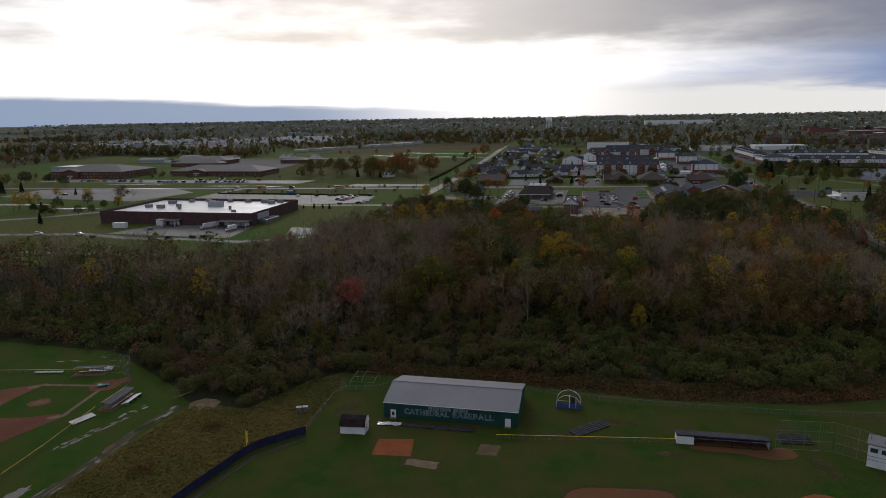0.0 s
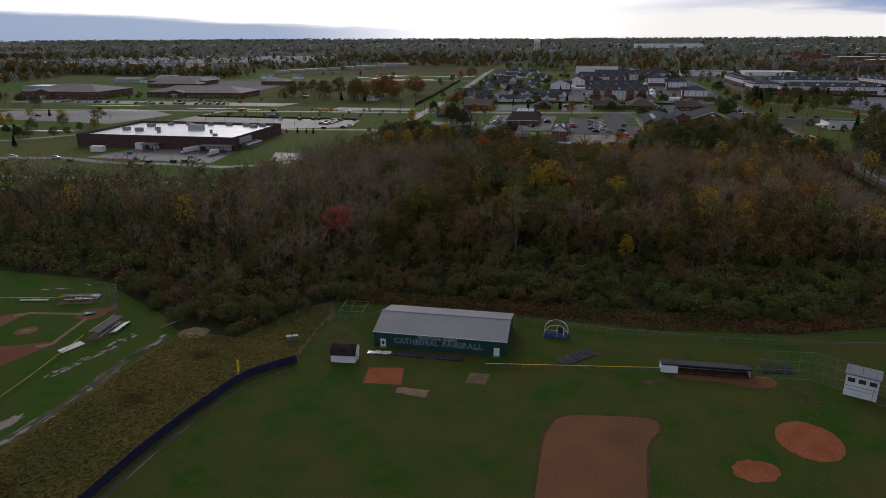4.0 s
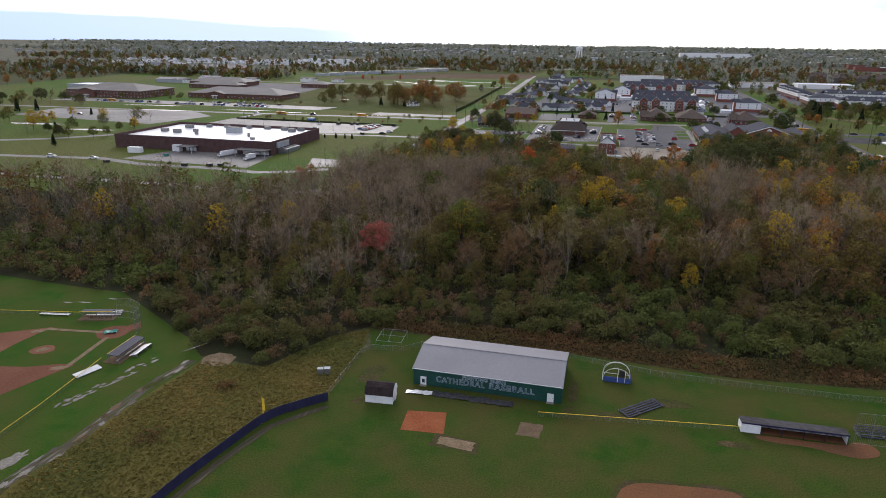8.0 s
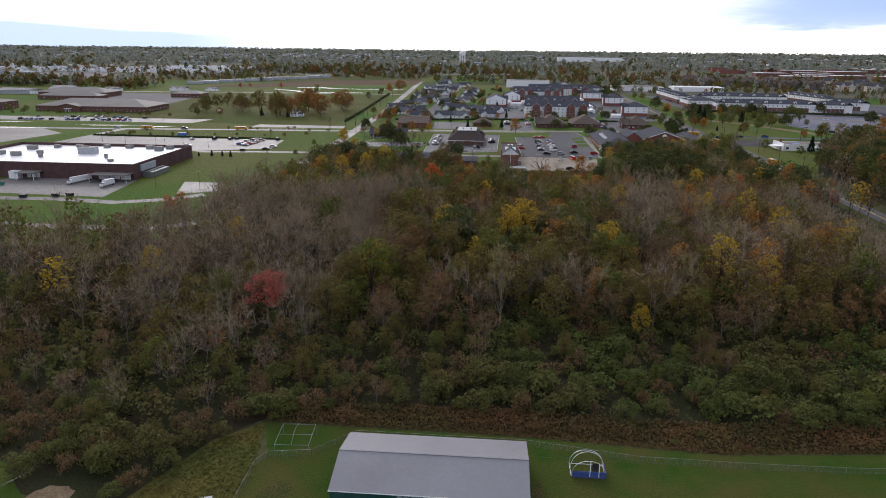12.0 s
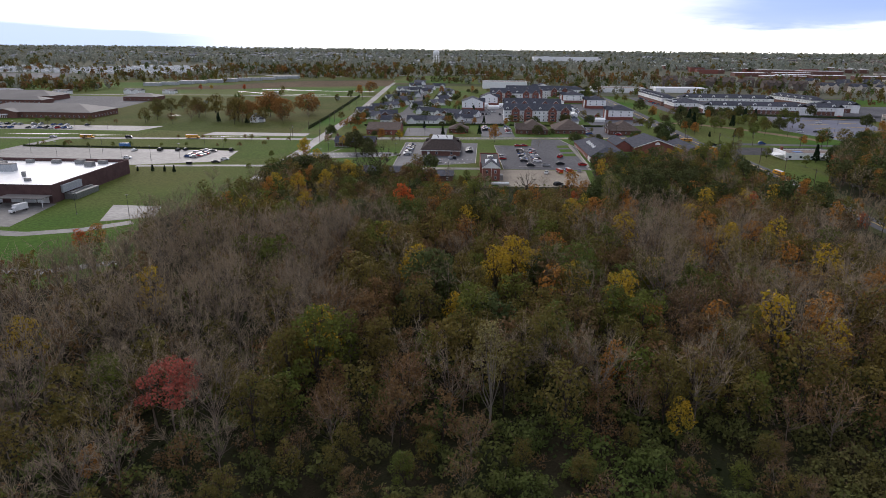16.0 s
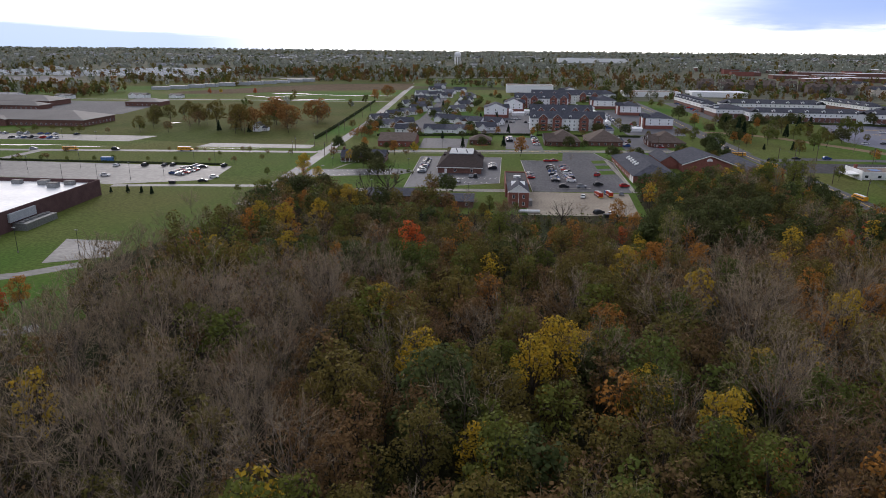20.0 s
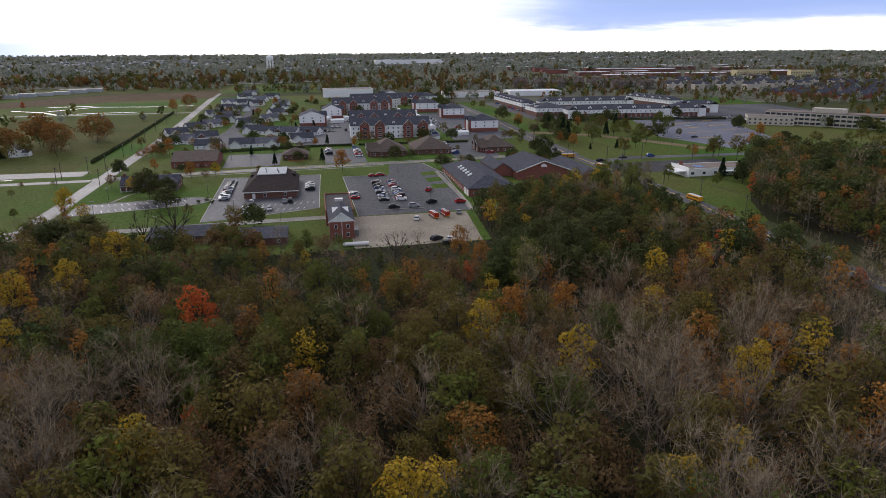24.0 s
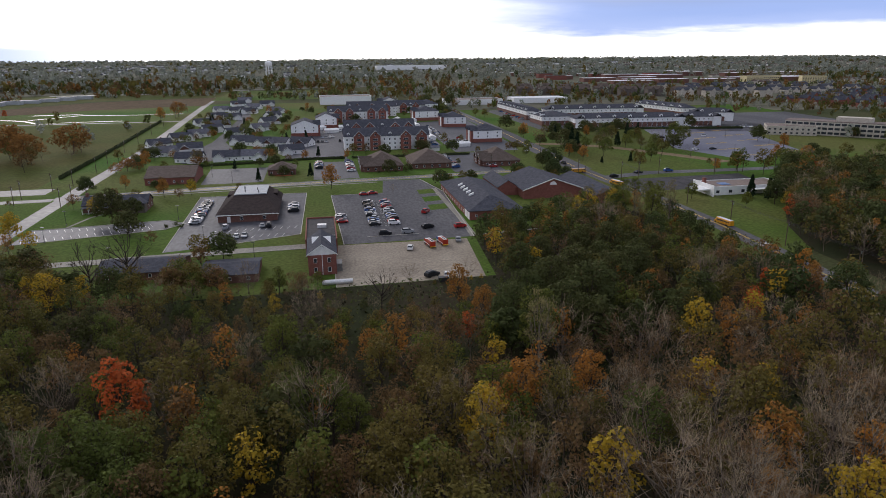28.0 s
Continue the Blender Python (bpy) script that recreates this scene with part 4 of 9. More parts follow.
def stuff_trees(name, rows, label, category="woodland", town=False):
    """Many trees as one object: rows of kind, x, y, scale."""
    groups = {}
    for kind, x, y, s, *full in rows:
        a = rng.uniform(0, 2 * np.pi)
        c, si = math.cos(a), math.sin(a)
        m = np.array([[c, -si, 0], [si, c, 0], [0, 0, 1]]) * s
        z = ground_z(y)
        bank = TOWN if town else FULL if full else DEEP if x < -75 or (x > 175 and y < 370) or x > 350 or (y > 200 and x < -55) else LIGHT
        for v, f, mat in bank[kind][int(rng.integers(0, len(bank[kind])))]:
            groups.setdefault(mat, []).append((v @ m.T + np.array([x, y, z]), f))
    me = quad_mesh(name, [(*join(g), mat) for mat, g in groups.items()])
    return tagged(new(name, me), label, category, kind="stuff")


def south_edge(x, y):
    return y - np.interp(x, [-165, -112, -70, -40, -22, 36, 115, 214], [36, 33, 8, -2, 30, 29, 30, 62])


def wood_kind(x, y, r):
    """The mix of trees by place, and their size: scrub along the south edge, bare trees west, yellow and olive in the middle."""
    u = r.uniform()
    n = noise.noise(Vector((x * 0.022, y * 0.022, 4.2)))
    edge = south_edge(x, y)
    if edge < 9:
        return ("scrub" if u < (0.85 if x > 0 else 0.35) else "shrub"), r.uniform(0.25, 0.5) if x > 0 else r.uniform(0.6, 1.1)
    if x > 30 and edge < 48:
        k = ("shrub", "shrub", "shrub", "scrub", "shrub", "olive", "green", "brush")[int(u * 8)]
        return k, r.uniform(0.8, 1.35) if k in ("shrub", "scrub") else r.uniform(0.35, 0.6)
    if edge < 20:
        k = ("scrub", "shrub", "shrub", "olive", "brush", "shrub")[int(u * 6)]
        return k, r.uniform(0.8, 1.4) if k in ("shrub", "scrub") else r.uniform(0.35, 0.65)
    big = np.interp(y, [40, 75, 110, 200, 260, 340], [0.6, 0.9, 1.1, 1.1, 0.85, 0.75]) * r.uniform(0.85, 1.3)
    if edge < 40:
        big *= 0.7
    if x > 150 and y < 235:
        big = min(big, max(0.25, (216 - x) * 0.022))       # low growth towards the main road
    if x < -92 and y > 150:                                # thin bare margin by the works
        return ("bare", "bare", "brush", "bare", "olive")[int(u * 5)], big * 0.75
    if x < -20 and y < 215:
        table = (("bare", 0.52), ("brush", 0.66), ("olive", 0.82), ("brown", 0.92), ("green", 0.985), ("yellow", 1.0))
    elif y < 100:
        table = (("bare", 0.14), ("brush", 0.34), ("olive", 0.60), ("brown", 0.86), ("green", 0.96), ("shrub", 1.0))
    elif x < 85 and y < 215:
        table = (("bare", 0.07), ("brush", 0.17), ("olive", 0.54), ("oak", 0.58), ("brown", 0.82), ("green", 0.96), ("yellow", 0.98), ("orange", 1.0))
    elif x > 80 and y > 270:
        table = (("bare", 0.05), ("brush", 0.14), ("olive", 0.40), ("oak", 0.60), ("green", 0.76), ("orange", 0.87), ("yellow", 0.91), ("brown", 1.0))
    elif x > 80:
        table = (("bare", 0.32 - 0.4 * n), ("brush", 0.60), ("olive", 0.78), ("brown", 0.86), ("green", 0.89), ("orange", 0.95), ("yellow", 1.0))
    else:
        table = (("bare", 0.06), ("brush", 0.18), ("olive", 0.50), ("oak", 0.55), ("green", 0.72), ("brown", 0.94), ("orange", 0.98), ("yellow", 1.0))
    return next(k for k, p in table if u <= p), big


# trees that stand out: place and size, by kind
MARKED_YELLOW = [(9.3, 157, 1.35), (24, 124, 1.25), (41, 161, 1.3), (58, 142, 1.3), (35, 152, 1.25), (-5, 188, 1.0), (-50, 248, 1.0), (121.8, 193, 1.15), (71.9, 80, 0.8), 
                 (-84, 100, 1.2), (70, 132, 1.2), (-43, 326, 1.2), (69, 228, 1.2), (48, 170, 1.1), (-62, 285, 1.15), (-49, 293, 1.2), (-78, 300, 1.0), (-55, 342, 0.8)]
MARKED_ORANGE = [(56, 181, 1.35), (62, 98, 1.15), (-124, 205, 1.0), (-88, 408, 0.7), (81.5, 242, 1.35), (98, 245, 1.1), (51, 277, 1.0), (87, 300, 1.1), (73, 236, 1.0), (82, 313, 1.0), (90, 159, 0.9), (120, 211, 1.2), (136, 204, 1.2), (113, 201, 1.1), (195, 340, 0.8), (200, 300, 0.9), (-46, 60, 0.7), (-74, 276, 1.1), (-66, 330, 1.0)]
MARKED_FLAME = [(-4.5, 256, 1.75), (1.6, 205, 0.9), (169, 287, 1.2), (208, 257, 0.9), (186, 305, 0.9), (-127, 198, 1.1), (274, 394, 1.1), (80, 290, 0.9)]
MARKED_GREEN = [(119, 150, 1.2), (-9, 240, 1.0), (18, 158, 1.0), (0, 217, 1.05), (16, 246, 0.9), (61, 147, 1.5), (66, 124, 1.2), (-52, 81, 1.15), (40, 245, 1.0), (17, 231, 1.1), (29, 277, 1.0), (95, 272, 1.2), (101, 224, 1.2), (101, 146, 1.2), (24, 343, 0.6), (5, 347, 0.55), (160, 398, 0.8), (176, 408, 0.75), (190, 428, 0.7), (150, 388, 0.8), (170, 384, 0.7), (206, 417, 1.05), (208, 432, 1.1), (200, 444, 1.1), (197, 405, 1.1), (210, 450, 0.9), (186, 414, 0.9), (-36, 284, 1.1), (-20, 300, 1.0)]
MARKED_OAK = [(118, 293, 1.25), (92, 288, 1.2), (124, 319, 1.15), (100, 300, 1.15), (106, 282, 1.2), (132, 306, 1.1), (112, 308, 1.1), (147, 322, 1.1), (140, 335, 1.0), (203, 288, 1.0), (150, 350, 1.0), (138, 352, 1.0), (165, 345, 0.9), (120, 345, 0.9), (282, 430, 1.0), (294, 438, 1.15), (306, 450, 1.1), (316, 470, 1.1), (330, 484, 1.1), (346, 496, 1.0)]
MARKED_BARE = [(-33.6, 220, 1.25), (-40, 173, 1.35), (92, 201, 1.35), (110, 177, 1.35), (-44, 121, 1.4), (116, 224, 1.3), (84, 148, 1.3), (72, 208, 1.2), (109, 138, 1.3), (-10, 114, 1.5), (160, 300, 1.1), (-26, 150, 1.3), (100, 190, 1.3)]
MARKED_OTHER = {"red": [(-38, 79, 1.15)], "pale": [(31, 82, 1.35), (92, 262, 1.0), (184, 396, 0.75), (204, 402, 0.8)], "bare": MARKED_BARE, "dead": [(-30, 362, 1.25), (-41, 356, 1.15), (58, 321, 0.9)]}
MARKED = [(k, *p) for k, some in (("yellow", MARKED_YELLOW), ("orange", MARKED_ORANGE), ("flame", MARKED_FLAME), ("green", MARKED_GREEN), ("oak", MARKED_OAK), *MARKED_OTHER.items()) for p in some]
NEAR = (-34, 112, 24, 262)      # the stretch of the wood that the camera flies over


def build_woods():
    r = np.random.default_rng(11)
    for kind, x, y, s in MARKED:
        tree(kind, x, y, s, r)
    mx, my = np.array([m[1] for m in MARKED]), np.array([m[2] for m in MARKED])
    x, y = scatter(WOODS, 8.6, r)
    keep = (x > -130) | (r.uniform(size=len(x)) < np.where(x > -200, 0.75, 0.45))
    x, y = x[keep], y[keep]
    far = []
    near = []
    for a, b in zip(x, y):
        if np.min((mx - a) ** 2 + (my - b) ** 2) < 16:
            continue
        k, s = wood_kind(a, b, r)
        if b > 285 and -18 < a < 105:            # lower growth beside the fire station
            s *= 0.72
        if 38 < a < 106 and b > 295:             # low growth below the concrete yard
            s *= float(np.interp(b, [295, 318, 338], [0.95, 0.55, 0.25]))
        if a > 165 and 335 < b < 440:            # low growth beside the main road
            s *= float(np.interp(a, [165, 200, 214], [1.0, 0.85, 0.6]))
        if NEAR[0] < a < NEAR[1] and NEAR[2] < b < NEAR[3]:
            near.append((k, a, b, s))
        else:
            far.append((k, a, b, s, True) if k != "bare" and -95 < a < 0 and south_edge(a, b) < 24 else (k, a, b, s))
    pick = set(r.permutation(len(near))[:230].tolist())
    for n, (k, a, b, s) in enumerate(near):
        if n in pick and len(pick) > 110:
            pick.discard(n)
            tree(k, a, b, s, r)
        elif n in pick:
            far.append((k, a, b, s, True))
        else:
            far.append((k, a, b, s))
    x, y = scatter(WOODS_EAST, 8.4, r)
    for a, b in zip(x, y):
        if (b < 330 and r.uniform() < 0.3) or a > 400:
            continue
        u = r.uniform()
        far.append((("oak", "oak", "olive", "green", "oak", "olive", "brush", "green", "orange", "oak", "brown", "olive", "bare", "flame")[int(u * 14)], a, b, r.uniform(0.85, 1.15)))
    x, y = scatter(WOODS, 6.4, r)
    for a, b in zip(x, y):
        edge = south_edge(a, b)
        if -210 < a < 160 and b < (125 if a > -135 else 95) and edge > (6 if a > -5 else 1):
            u = r.uniform()
            row = ("shrub" if u < (0.75 if a > 20 else 0.6) else "scrub", a, b, r.uniform(0.6, 1.25))
            far.append(row + (True,) if edge < 24 and -95 < a < 125 else row)
    stuff_trees("woodland", far, "dense autumn wood of bare and olive trees")
    # undergrowth
    x, y = scatter(WOODS, 2.0, r, 0.5)
    keep = np.array([south_edge(a, b) > 4 for a, b in zip(x, y)])
    x, y = x[keep], y[keep]
    c = np.stack([x, y, ground_zs(y) + r.uniform(0.15, 1.6, len(x))], -1)
    which = r.uniform(size=len(x)) < 0.5 + 0.35 * (x > 40)
    me = quad_mesh("undergrowth", [(*flakes(c[which], 0.6, r, 1.2), "leaf_oak"), (*flakes(c[~which], 0.6, r, 1.2), "litter")])
    tagged(new("undergrowth", me), "low tangled undergrowth of the wood", "undergrowth", kind="stuff")

# ---- ball park ----
def batting_barn():
    """Long green metal barn with a grey gabled roof, letters on its front."""
    L, D, H, R = 36.6, 19.0, 4.27, 2.3
    e = thing("metal_barn", L / 2, D / 2, "long dark green metal barn with grey ribbed roof", "barn")
    part("wall", Shape().box(-L / 2, -D / 2, -0.3, L / 2, D / 2, H), "green_metal", e)
    gable_walls(e, L, D, H, R, "x", "green_metal")
    roof = part("roof", gable_roof(L, D, H + 0.12, R, "x", 0.25, 0.12), "metal_grey", e, "grey ribbed metal roof")
    s = Shape()
    n = 30
    for i in range(n + 1):
        x = -L / 2 + L * i / n
        for q in (-1, 1):
            y1, z1 = q * (D / 2 + 0.24), H + 0.12 + 0.02
            s.loft([[(x - 0.015, y1, z1), (x + 0.015, y1, z1), (x + 0.015, y1, z1 + 0.006), (x - 0.015, y1, z1 + 0.006)],
                    [(x - 0.015, 0, z1 + R), (x + 0.015, 0, z1 + R), (x + 0.015, 0, z1 + R + 0.006), (x - 0.015, 0, z1 + R + 0.006)]])
    part("roof_ribs", s, "metal_grey", roof)
    part("ridge_cap", Shape().box(-L / 2 - 0.25, -0.22, H + R + 0.1, L / 2 + 0.25, 0.22, H + R + 0.2), "metal_grey", roof)
    s = Shape()
    for i in range(61):
        x = -L / 2 + L * i / 60
        s.box(x - 0.03, -D / 2 - 0.03, 0, x + 0.03, -D / 2 + 0.01, H)
    part("wall_ribs", s, "green_metal", e)
    part("eave_trim", Shape().box(-L / 2 - 0.26, -D / 2 - 0.30, H - 0.02, L / 2 + 0.26, -D / 2 - 0.252, H + 0.16), "trim_white", e, "pale eave trim")
    part("corner_trim", Shape().box(-L / 2 - 0.05, -D / 2 - 0.05, 0, -L / 2 + 0.1, -D / 2 + 0.1, H), "green_metal", e)
    for x, w in ((-L / 2 + 2.55, 1.5), (L / 2 - 2.6, 1.55)):
        d = part("door", Shape().box(-w / 2, -0.09, 0, w / 2, 0.02, 2.2), "trim_white", e, "white door", at=pose(x, -D / 2 - 0.005, 0.15))
        part("handle", Shape().box(w / 2 - 0.28, -0.16, 1.0, w / 2 - 0.16, -0.09, 1.1), "steel", d)
        part("step", Shape().box(-0.9, -0.8, -0.15, 0.9, -0.1, 0.02), "concrete", d)
    part("poster", Shape().box(-0.35, -0.12, 0.55, 0.35, -0.095, 1.6), "letter_edge", e, "dark notice on the door", at=pose(-L / 2 + 2.55, -D / 2 - 0.005, 0.15))
    for text, x, z, size, width in (("CATHEDRAL", 11.9, 1.45, 2.1, 12.1), ("BASEBALL", 24.6, 1.45, 2.1, 10.9), ("FIGHTING", 15.6, 3.12, 1.2, 6.1), ("IRISH", 21.3, 3.12, 1.2, 3.7)):
        for mat, off, dy in (("letter", 0.075, 0.0), ("letter_fill", 0.0, -0.035)):
            cu = bpy.data.curves.new("sign_text", "FONT")
            cu.body, cu.size, cu.align_x, cu.extrude, cu.offset, cu.space_character = text, size, "CENTER", 0.015, off, 1.16
            tmp = bpy.data.objects.new("sign_text", cu)
            scene.collection.objects.link(tmp)
            me = bpy.data.meshes.new_from_object(tmp.evaluated_get(bpy.context.evaluated_depsgraph_get()))
            bpy.data.objects.remove(tmp)
            me.materials.clear()
            me.materials.append(MAT[mat])
            xs = [v.co.x for v in me.vertices]
            part("lettering" if mat == "letter_fill" else "lettering_outline", me, (), e, "blue-grey painted letters" if mat == "letter_fill" else "pale outline of the letters",
                 at=pose(x - L / 2, -D / 2 - 0.055 + dy, z, 90) @ Matrix.Diagonal(((width + 2 * off) / (max(xs) - min(xs)), 1, 1, 1)))


def tool_shed():
    e = thing("garden_shed", -5.4, -9.0, "small white shed with dark gambrel roof", "shed", 5)
    w, d, h = 6.6, 4.6, 2.1
    part("wall", Shape().box(-w / 2, -d / 2, -0.2, w / 2, d / 2, h), "siding_white", e)
    prof = [(-d / 2 - 0.25, h), (-d / 2 + 0.75, h + 1.7), (0, h + 2.3), (d / 2 - 0.75, h + 1.7), (d / 2 + 0.25, h), (d / 2, h - 0.05), (-d / 2, h - 0.05)]
    part("roof", Shape().loft([[(x, y, z) for y, z in prof] for x in (-w / 2 - 0.15, w / 2 + 0.15)]), "shingle_black", e, "dark brown gambrel roof")
    end = [(y * 0.97, z - 0.06 if z > h else z) for y, z in prof[:5]]
    part("gable", Shape().loft([[(x, y, z) for y, z in end] for x in (w / 2 + 0.155, w / 2 + 0.175)]), "siding_white", e)
    part("door", Shape().box(w / 2 + 0.18, -0.8, 0, w / 2 + 0.23, 0.8, 2.0), "trim_white", e)


def dugout(x, y, w, d, rz, mat_roof, label, h=2.4, end_wall=True, clad="navy"):
    e = thing("dugout", x, y, label, "dugout", rz)
    part("roof", Shape().loft([[(u, v, z) for v, z in ((0, h + 0.1), (d, h - 0.25), (d, h - 0.4), (0, h - 0.08))] for u in (-w / 2 - 0.2, w / 2 + 0.2)]), mat_roof, e)
    part("fascia", Shape().box(-w / 2 - 0.22, -0.06, h - 0.2, w / 2 + 0.22, 0.0 - 0.004, h + 0.12), clad, e)
    if not end_wall:
        part("slab", Shape().box(-w / 2 - 0.8, -1.6, -0.2, w / 2 + 0.8, d + 0.8, 0.1), "earth_brown", e, "trodden earth-stained slab")
        part("edge_cap", Shape().box(-w / 2 - 0.24, -0.14, h + 0.0, w / 2 + 0.24, -0.064, h + 0.16), "paint_yellow", e, "yellow padded edge")
        for z in (0.9, 1.6):
            part("rail", Shape().tube((-w / 2, d - 0.1, z), (w / 2, d - 0.1, z), 0.04), clad, e)
        for i in range(5):
            u = -w / 2 + w * i / 4
            part("post", Shape().box(u - 0.06, d - 0.16, 0.1, u + 0.06, d - 0.04, h - 0.38), clad, e)
    if end_wall:
        part("back_wall", Shape().box(-w / 2, d - 0.2, -0.2, w / 2, d, h - 0.4), clad, e)
        for s in (-1, 1):
            part("side_wall", Shape().box(s * w / 2 - 0.1, 0.1, -0.2, s * w / 2 + 0.1, d - 0.2, h - 0.35), "siding_white", e)
        part("closet", Shape().box(-w / 2 + 0.1, 0.05, -0.1, -w / 2 + 4.0, d - 0.2, h - 0.35), "siding_white", e, "white boarded closet")
    n = 4
    for i in range(n + 1):
        u = -w / 2 + (4.0 if end_wall else 0) + (w - (4.0 if end_wall else 0)) * i / n
        part("post", Shape().box(u - 0.06, 0.0, -0.2, u + 0.06, 0.12, h - 0.1), clad, e)
    part("bench", Shape().box(-w / 2 + (4.2 if end_wall else 0.5), d - 0.9, 0.4, w / 2 - 0.4, d - 0.5, 0.48), "aluminium", e)
    return e


def bleacher(x, y, w, rows, rz, mat, label, step=0.62, rise=0.2):
    e = thing("bleacher", x, y, label, "bleacher", rz, "bleachers")
    for i in range(rows):
        part("plank", Shape().box(-w / 2, i * step, 0.25 + i * rise, w / 2, i * step + 0.42, 0.33 + i * rise), mat, e)
    for k in range(4):
        u = -w / 2 + 0.3 + (w - 0.6) * k / 3
        s = Shape()
        s.loft([[(u - 0.04, 0, 0), (u + 0.04, 0, 0), (u + 0.04, rows * step, 0), (u - 0.04, rows * step, 0)],
                [(u - 0.04, 0, 0.24), (u + 0.04, 0, 0.24), (u + 0.04, rows * step, 0.24 + (rows - 1) * rise), (u - 0.04, rows * step, 0.24 + (rows - 1) * rise)]])
        part("frame", s, "steel", e)
    return e


def player_bench(x, y, w, rz, label="long white aluminium bench on the grass"):
    e = thing("bench", x, y, label, "bench", rz, "team benches")
    for v in (0, 0.35, 0.9):
        part("plank", Shape().box(-w / 2, v, 0.42, w / 2, v + 0.28, 0.47), "aluminium", e)
    for k in range(3):
        u = -w / 2 + 0.4 + (w - 0.8) * k / 2
        part("leg", Shape().box(u - 0.04, 0.05, 0, u + 0.04, 1.1, 0.42), "steel", e)


def chain_fence(name, pts, h, label, spacing=3.0, top=None, mesh_density=0):
    """Posts and rails along a line; top: the colour of a plastic cap rail."""
    e = thing(name, pts[0][0], pts[0][1], label, "fence")
    ox, oy, oz = pts[0][0], pts[0][1], ground_z(pts[0][1])
    post = Shape().tube((0, 0, -0.2), (0, 0, h), 0.045, sides=5).mesh("post", "steel")
    s = Shape()
    for (ax, ay), (bx, by) in zip(pts, pts[1:]):
        ln = math.hypot(bx - ax, by - ay)
        n = max(1, round(ln / spacing))
        for i in range(n + 1):
            x, y = ax + (bx - ax) * i / n, ay + (by - ay) * i / n
            part("post", post, (), e, at=pose(x - ox, y - oy, ground_z(y) - oz))
        za, zb = ground_z(ay) - oz, ground_z(by) - oz
        part("top_rail", Shape().tube((ax - ox, ay - oy, h + za), (bx - ox, by - oy, h + zb), 0.07 if top else 0.03, sides=5), top or "steel", e, "yellow cap rail" if top else "")
    w = Shape()
    for (ax, ay), (bx, by) in zip(pts, pts[1:]):
        ln = math.hypot(bx - ax, by - ay)
        d = ((bx - ax) / ln, (by - ay) / ln)
        gap = 0.30
        k = int(ln / gap)
        for i in range(-int(h / gap), k):
            for sgn in (1, -1):
                u0, u1 = i * gap, i * gap + h
                z0, z1 = 0.0, h
                if u0 < 0:
                    z0, u0 = -u0, 0
                if u1 > ln:
                    z1, u1 = h - (u1 - ln), ln
                if u1 <= u0:
                    continue
                if sgn < 0:
                    z0, z1 = h - z0, h - z1
                p = [(ax - ox + d[0] * u, ay - oy + d[1] * u, z + ground_z(ay + d[1] * u) - oz) for u, z in ((u0, z0), (u1, z1))]
                t = 0.012
                w.face((p[0][0], p[0][1], p[0][2] - t), (p[1][0], p[1][1], p[1][2] - t), (p[1][0], p[1][1], p[1][2] + t), (p[0][0], p[0][1], p[0][2] + t))
    part("wire_mesh", w, "steel", e)
    return e


def windscreen_fence(pts, h):
    """The dark outfield fence: a cloth screen on posts, curved in plan."""
    e = thing("outfield_fence", pts[0][0], pts[0][1], "dark navy cloth-covered outfield fence in a long curve", "fence")
    ox, oy = pts[0]
    post = Shape().tube((0, 0, -0.2), (0, 0, h + 0.05), 0.05, sides=5).mesh("post", "steel")
    # smooth the line
    fine = []
    for i in range(len(pts) - 1):
        p0, p1, p2, p3 = [Vector(pts[min(max(i + k, 0), len(pts) - 1)]) for k in (-1, 0, 1, 2)]
        for k in range(8):
            t = k / 8
            fine.append(0.5 * (2 * p1 + (p2 - p0) * t + (2 * p0 - 5 * p1 + 4 * p2 - p3) * t * t + (3 * p1 - p0 - 3 * p2 + p3) * t ** 3))
    fine.append(Vector(pts[-1]))
    for i, (a, b) in enumerate(zip(fine, fine[1:])):
        ln = (b - a).length
        ang = math.degrees(math.atan2(b.y - a.y, b.x - a.x))
        sag = 0.03 * math.sin(i * 1.7)
        part("screen", Shape().loft([[(0, -0.02, 0.04), (0, 0.02, 0.04), (0, 0.02, h), (0, -0.02, h)], [(ln / 2, -0.02 + sag, 0.03), (ln / 2, 0.02 + sag, 0.03), (ln / 2, 0.02 + sag, h - 0.03), (ln / 2, -0.02 + sag, h - 0.03)],
                                     [(ln, -0.02, 0.04), (ln, 0.02, 0.04), (ln, 0.02, h), (ln, -0.02, h)]]), "navy", e, at=pose(a.x - ox, a.y - oy, 0, 0, 0, ang))
        if i % 2 == 0:
            n2 = Vector((b.y - a.y, a.x - b.x)).normalized() * 0.1
            part("post", post, (), e, at=pose(a.x - ox + n2.x, a.y - oy + n2.y, 0))


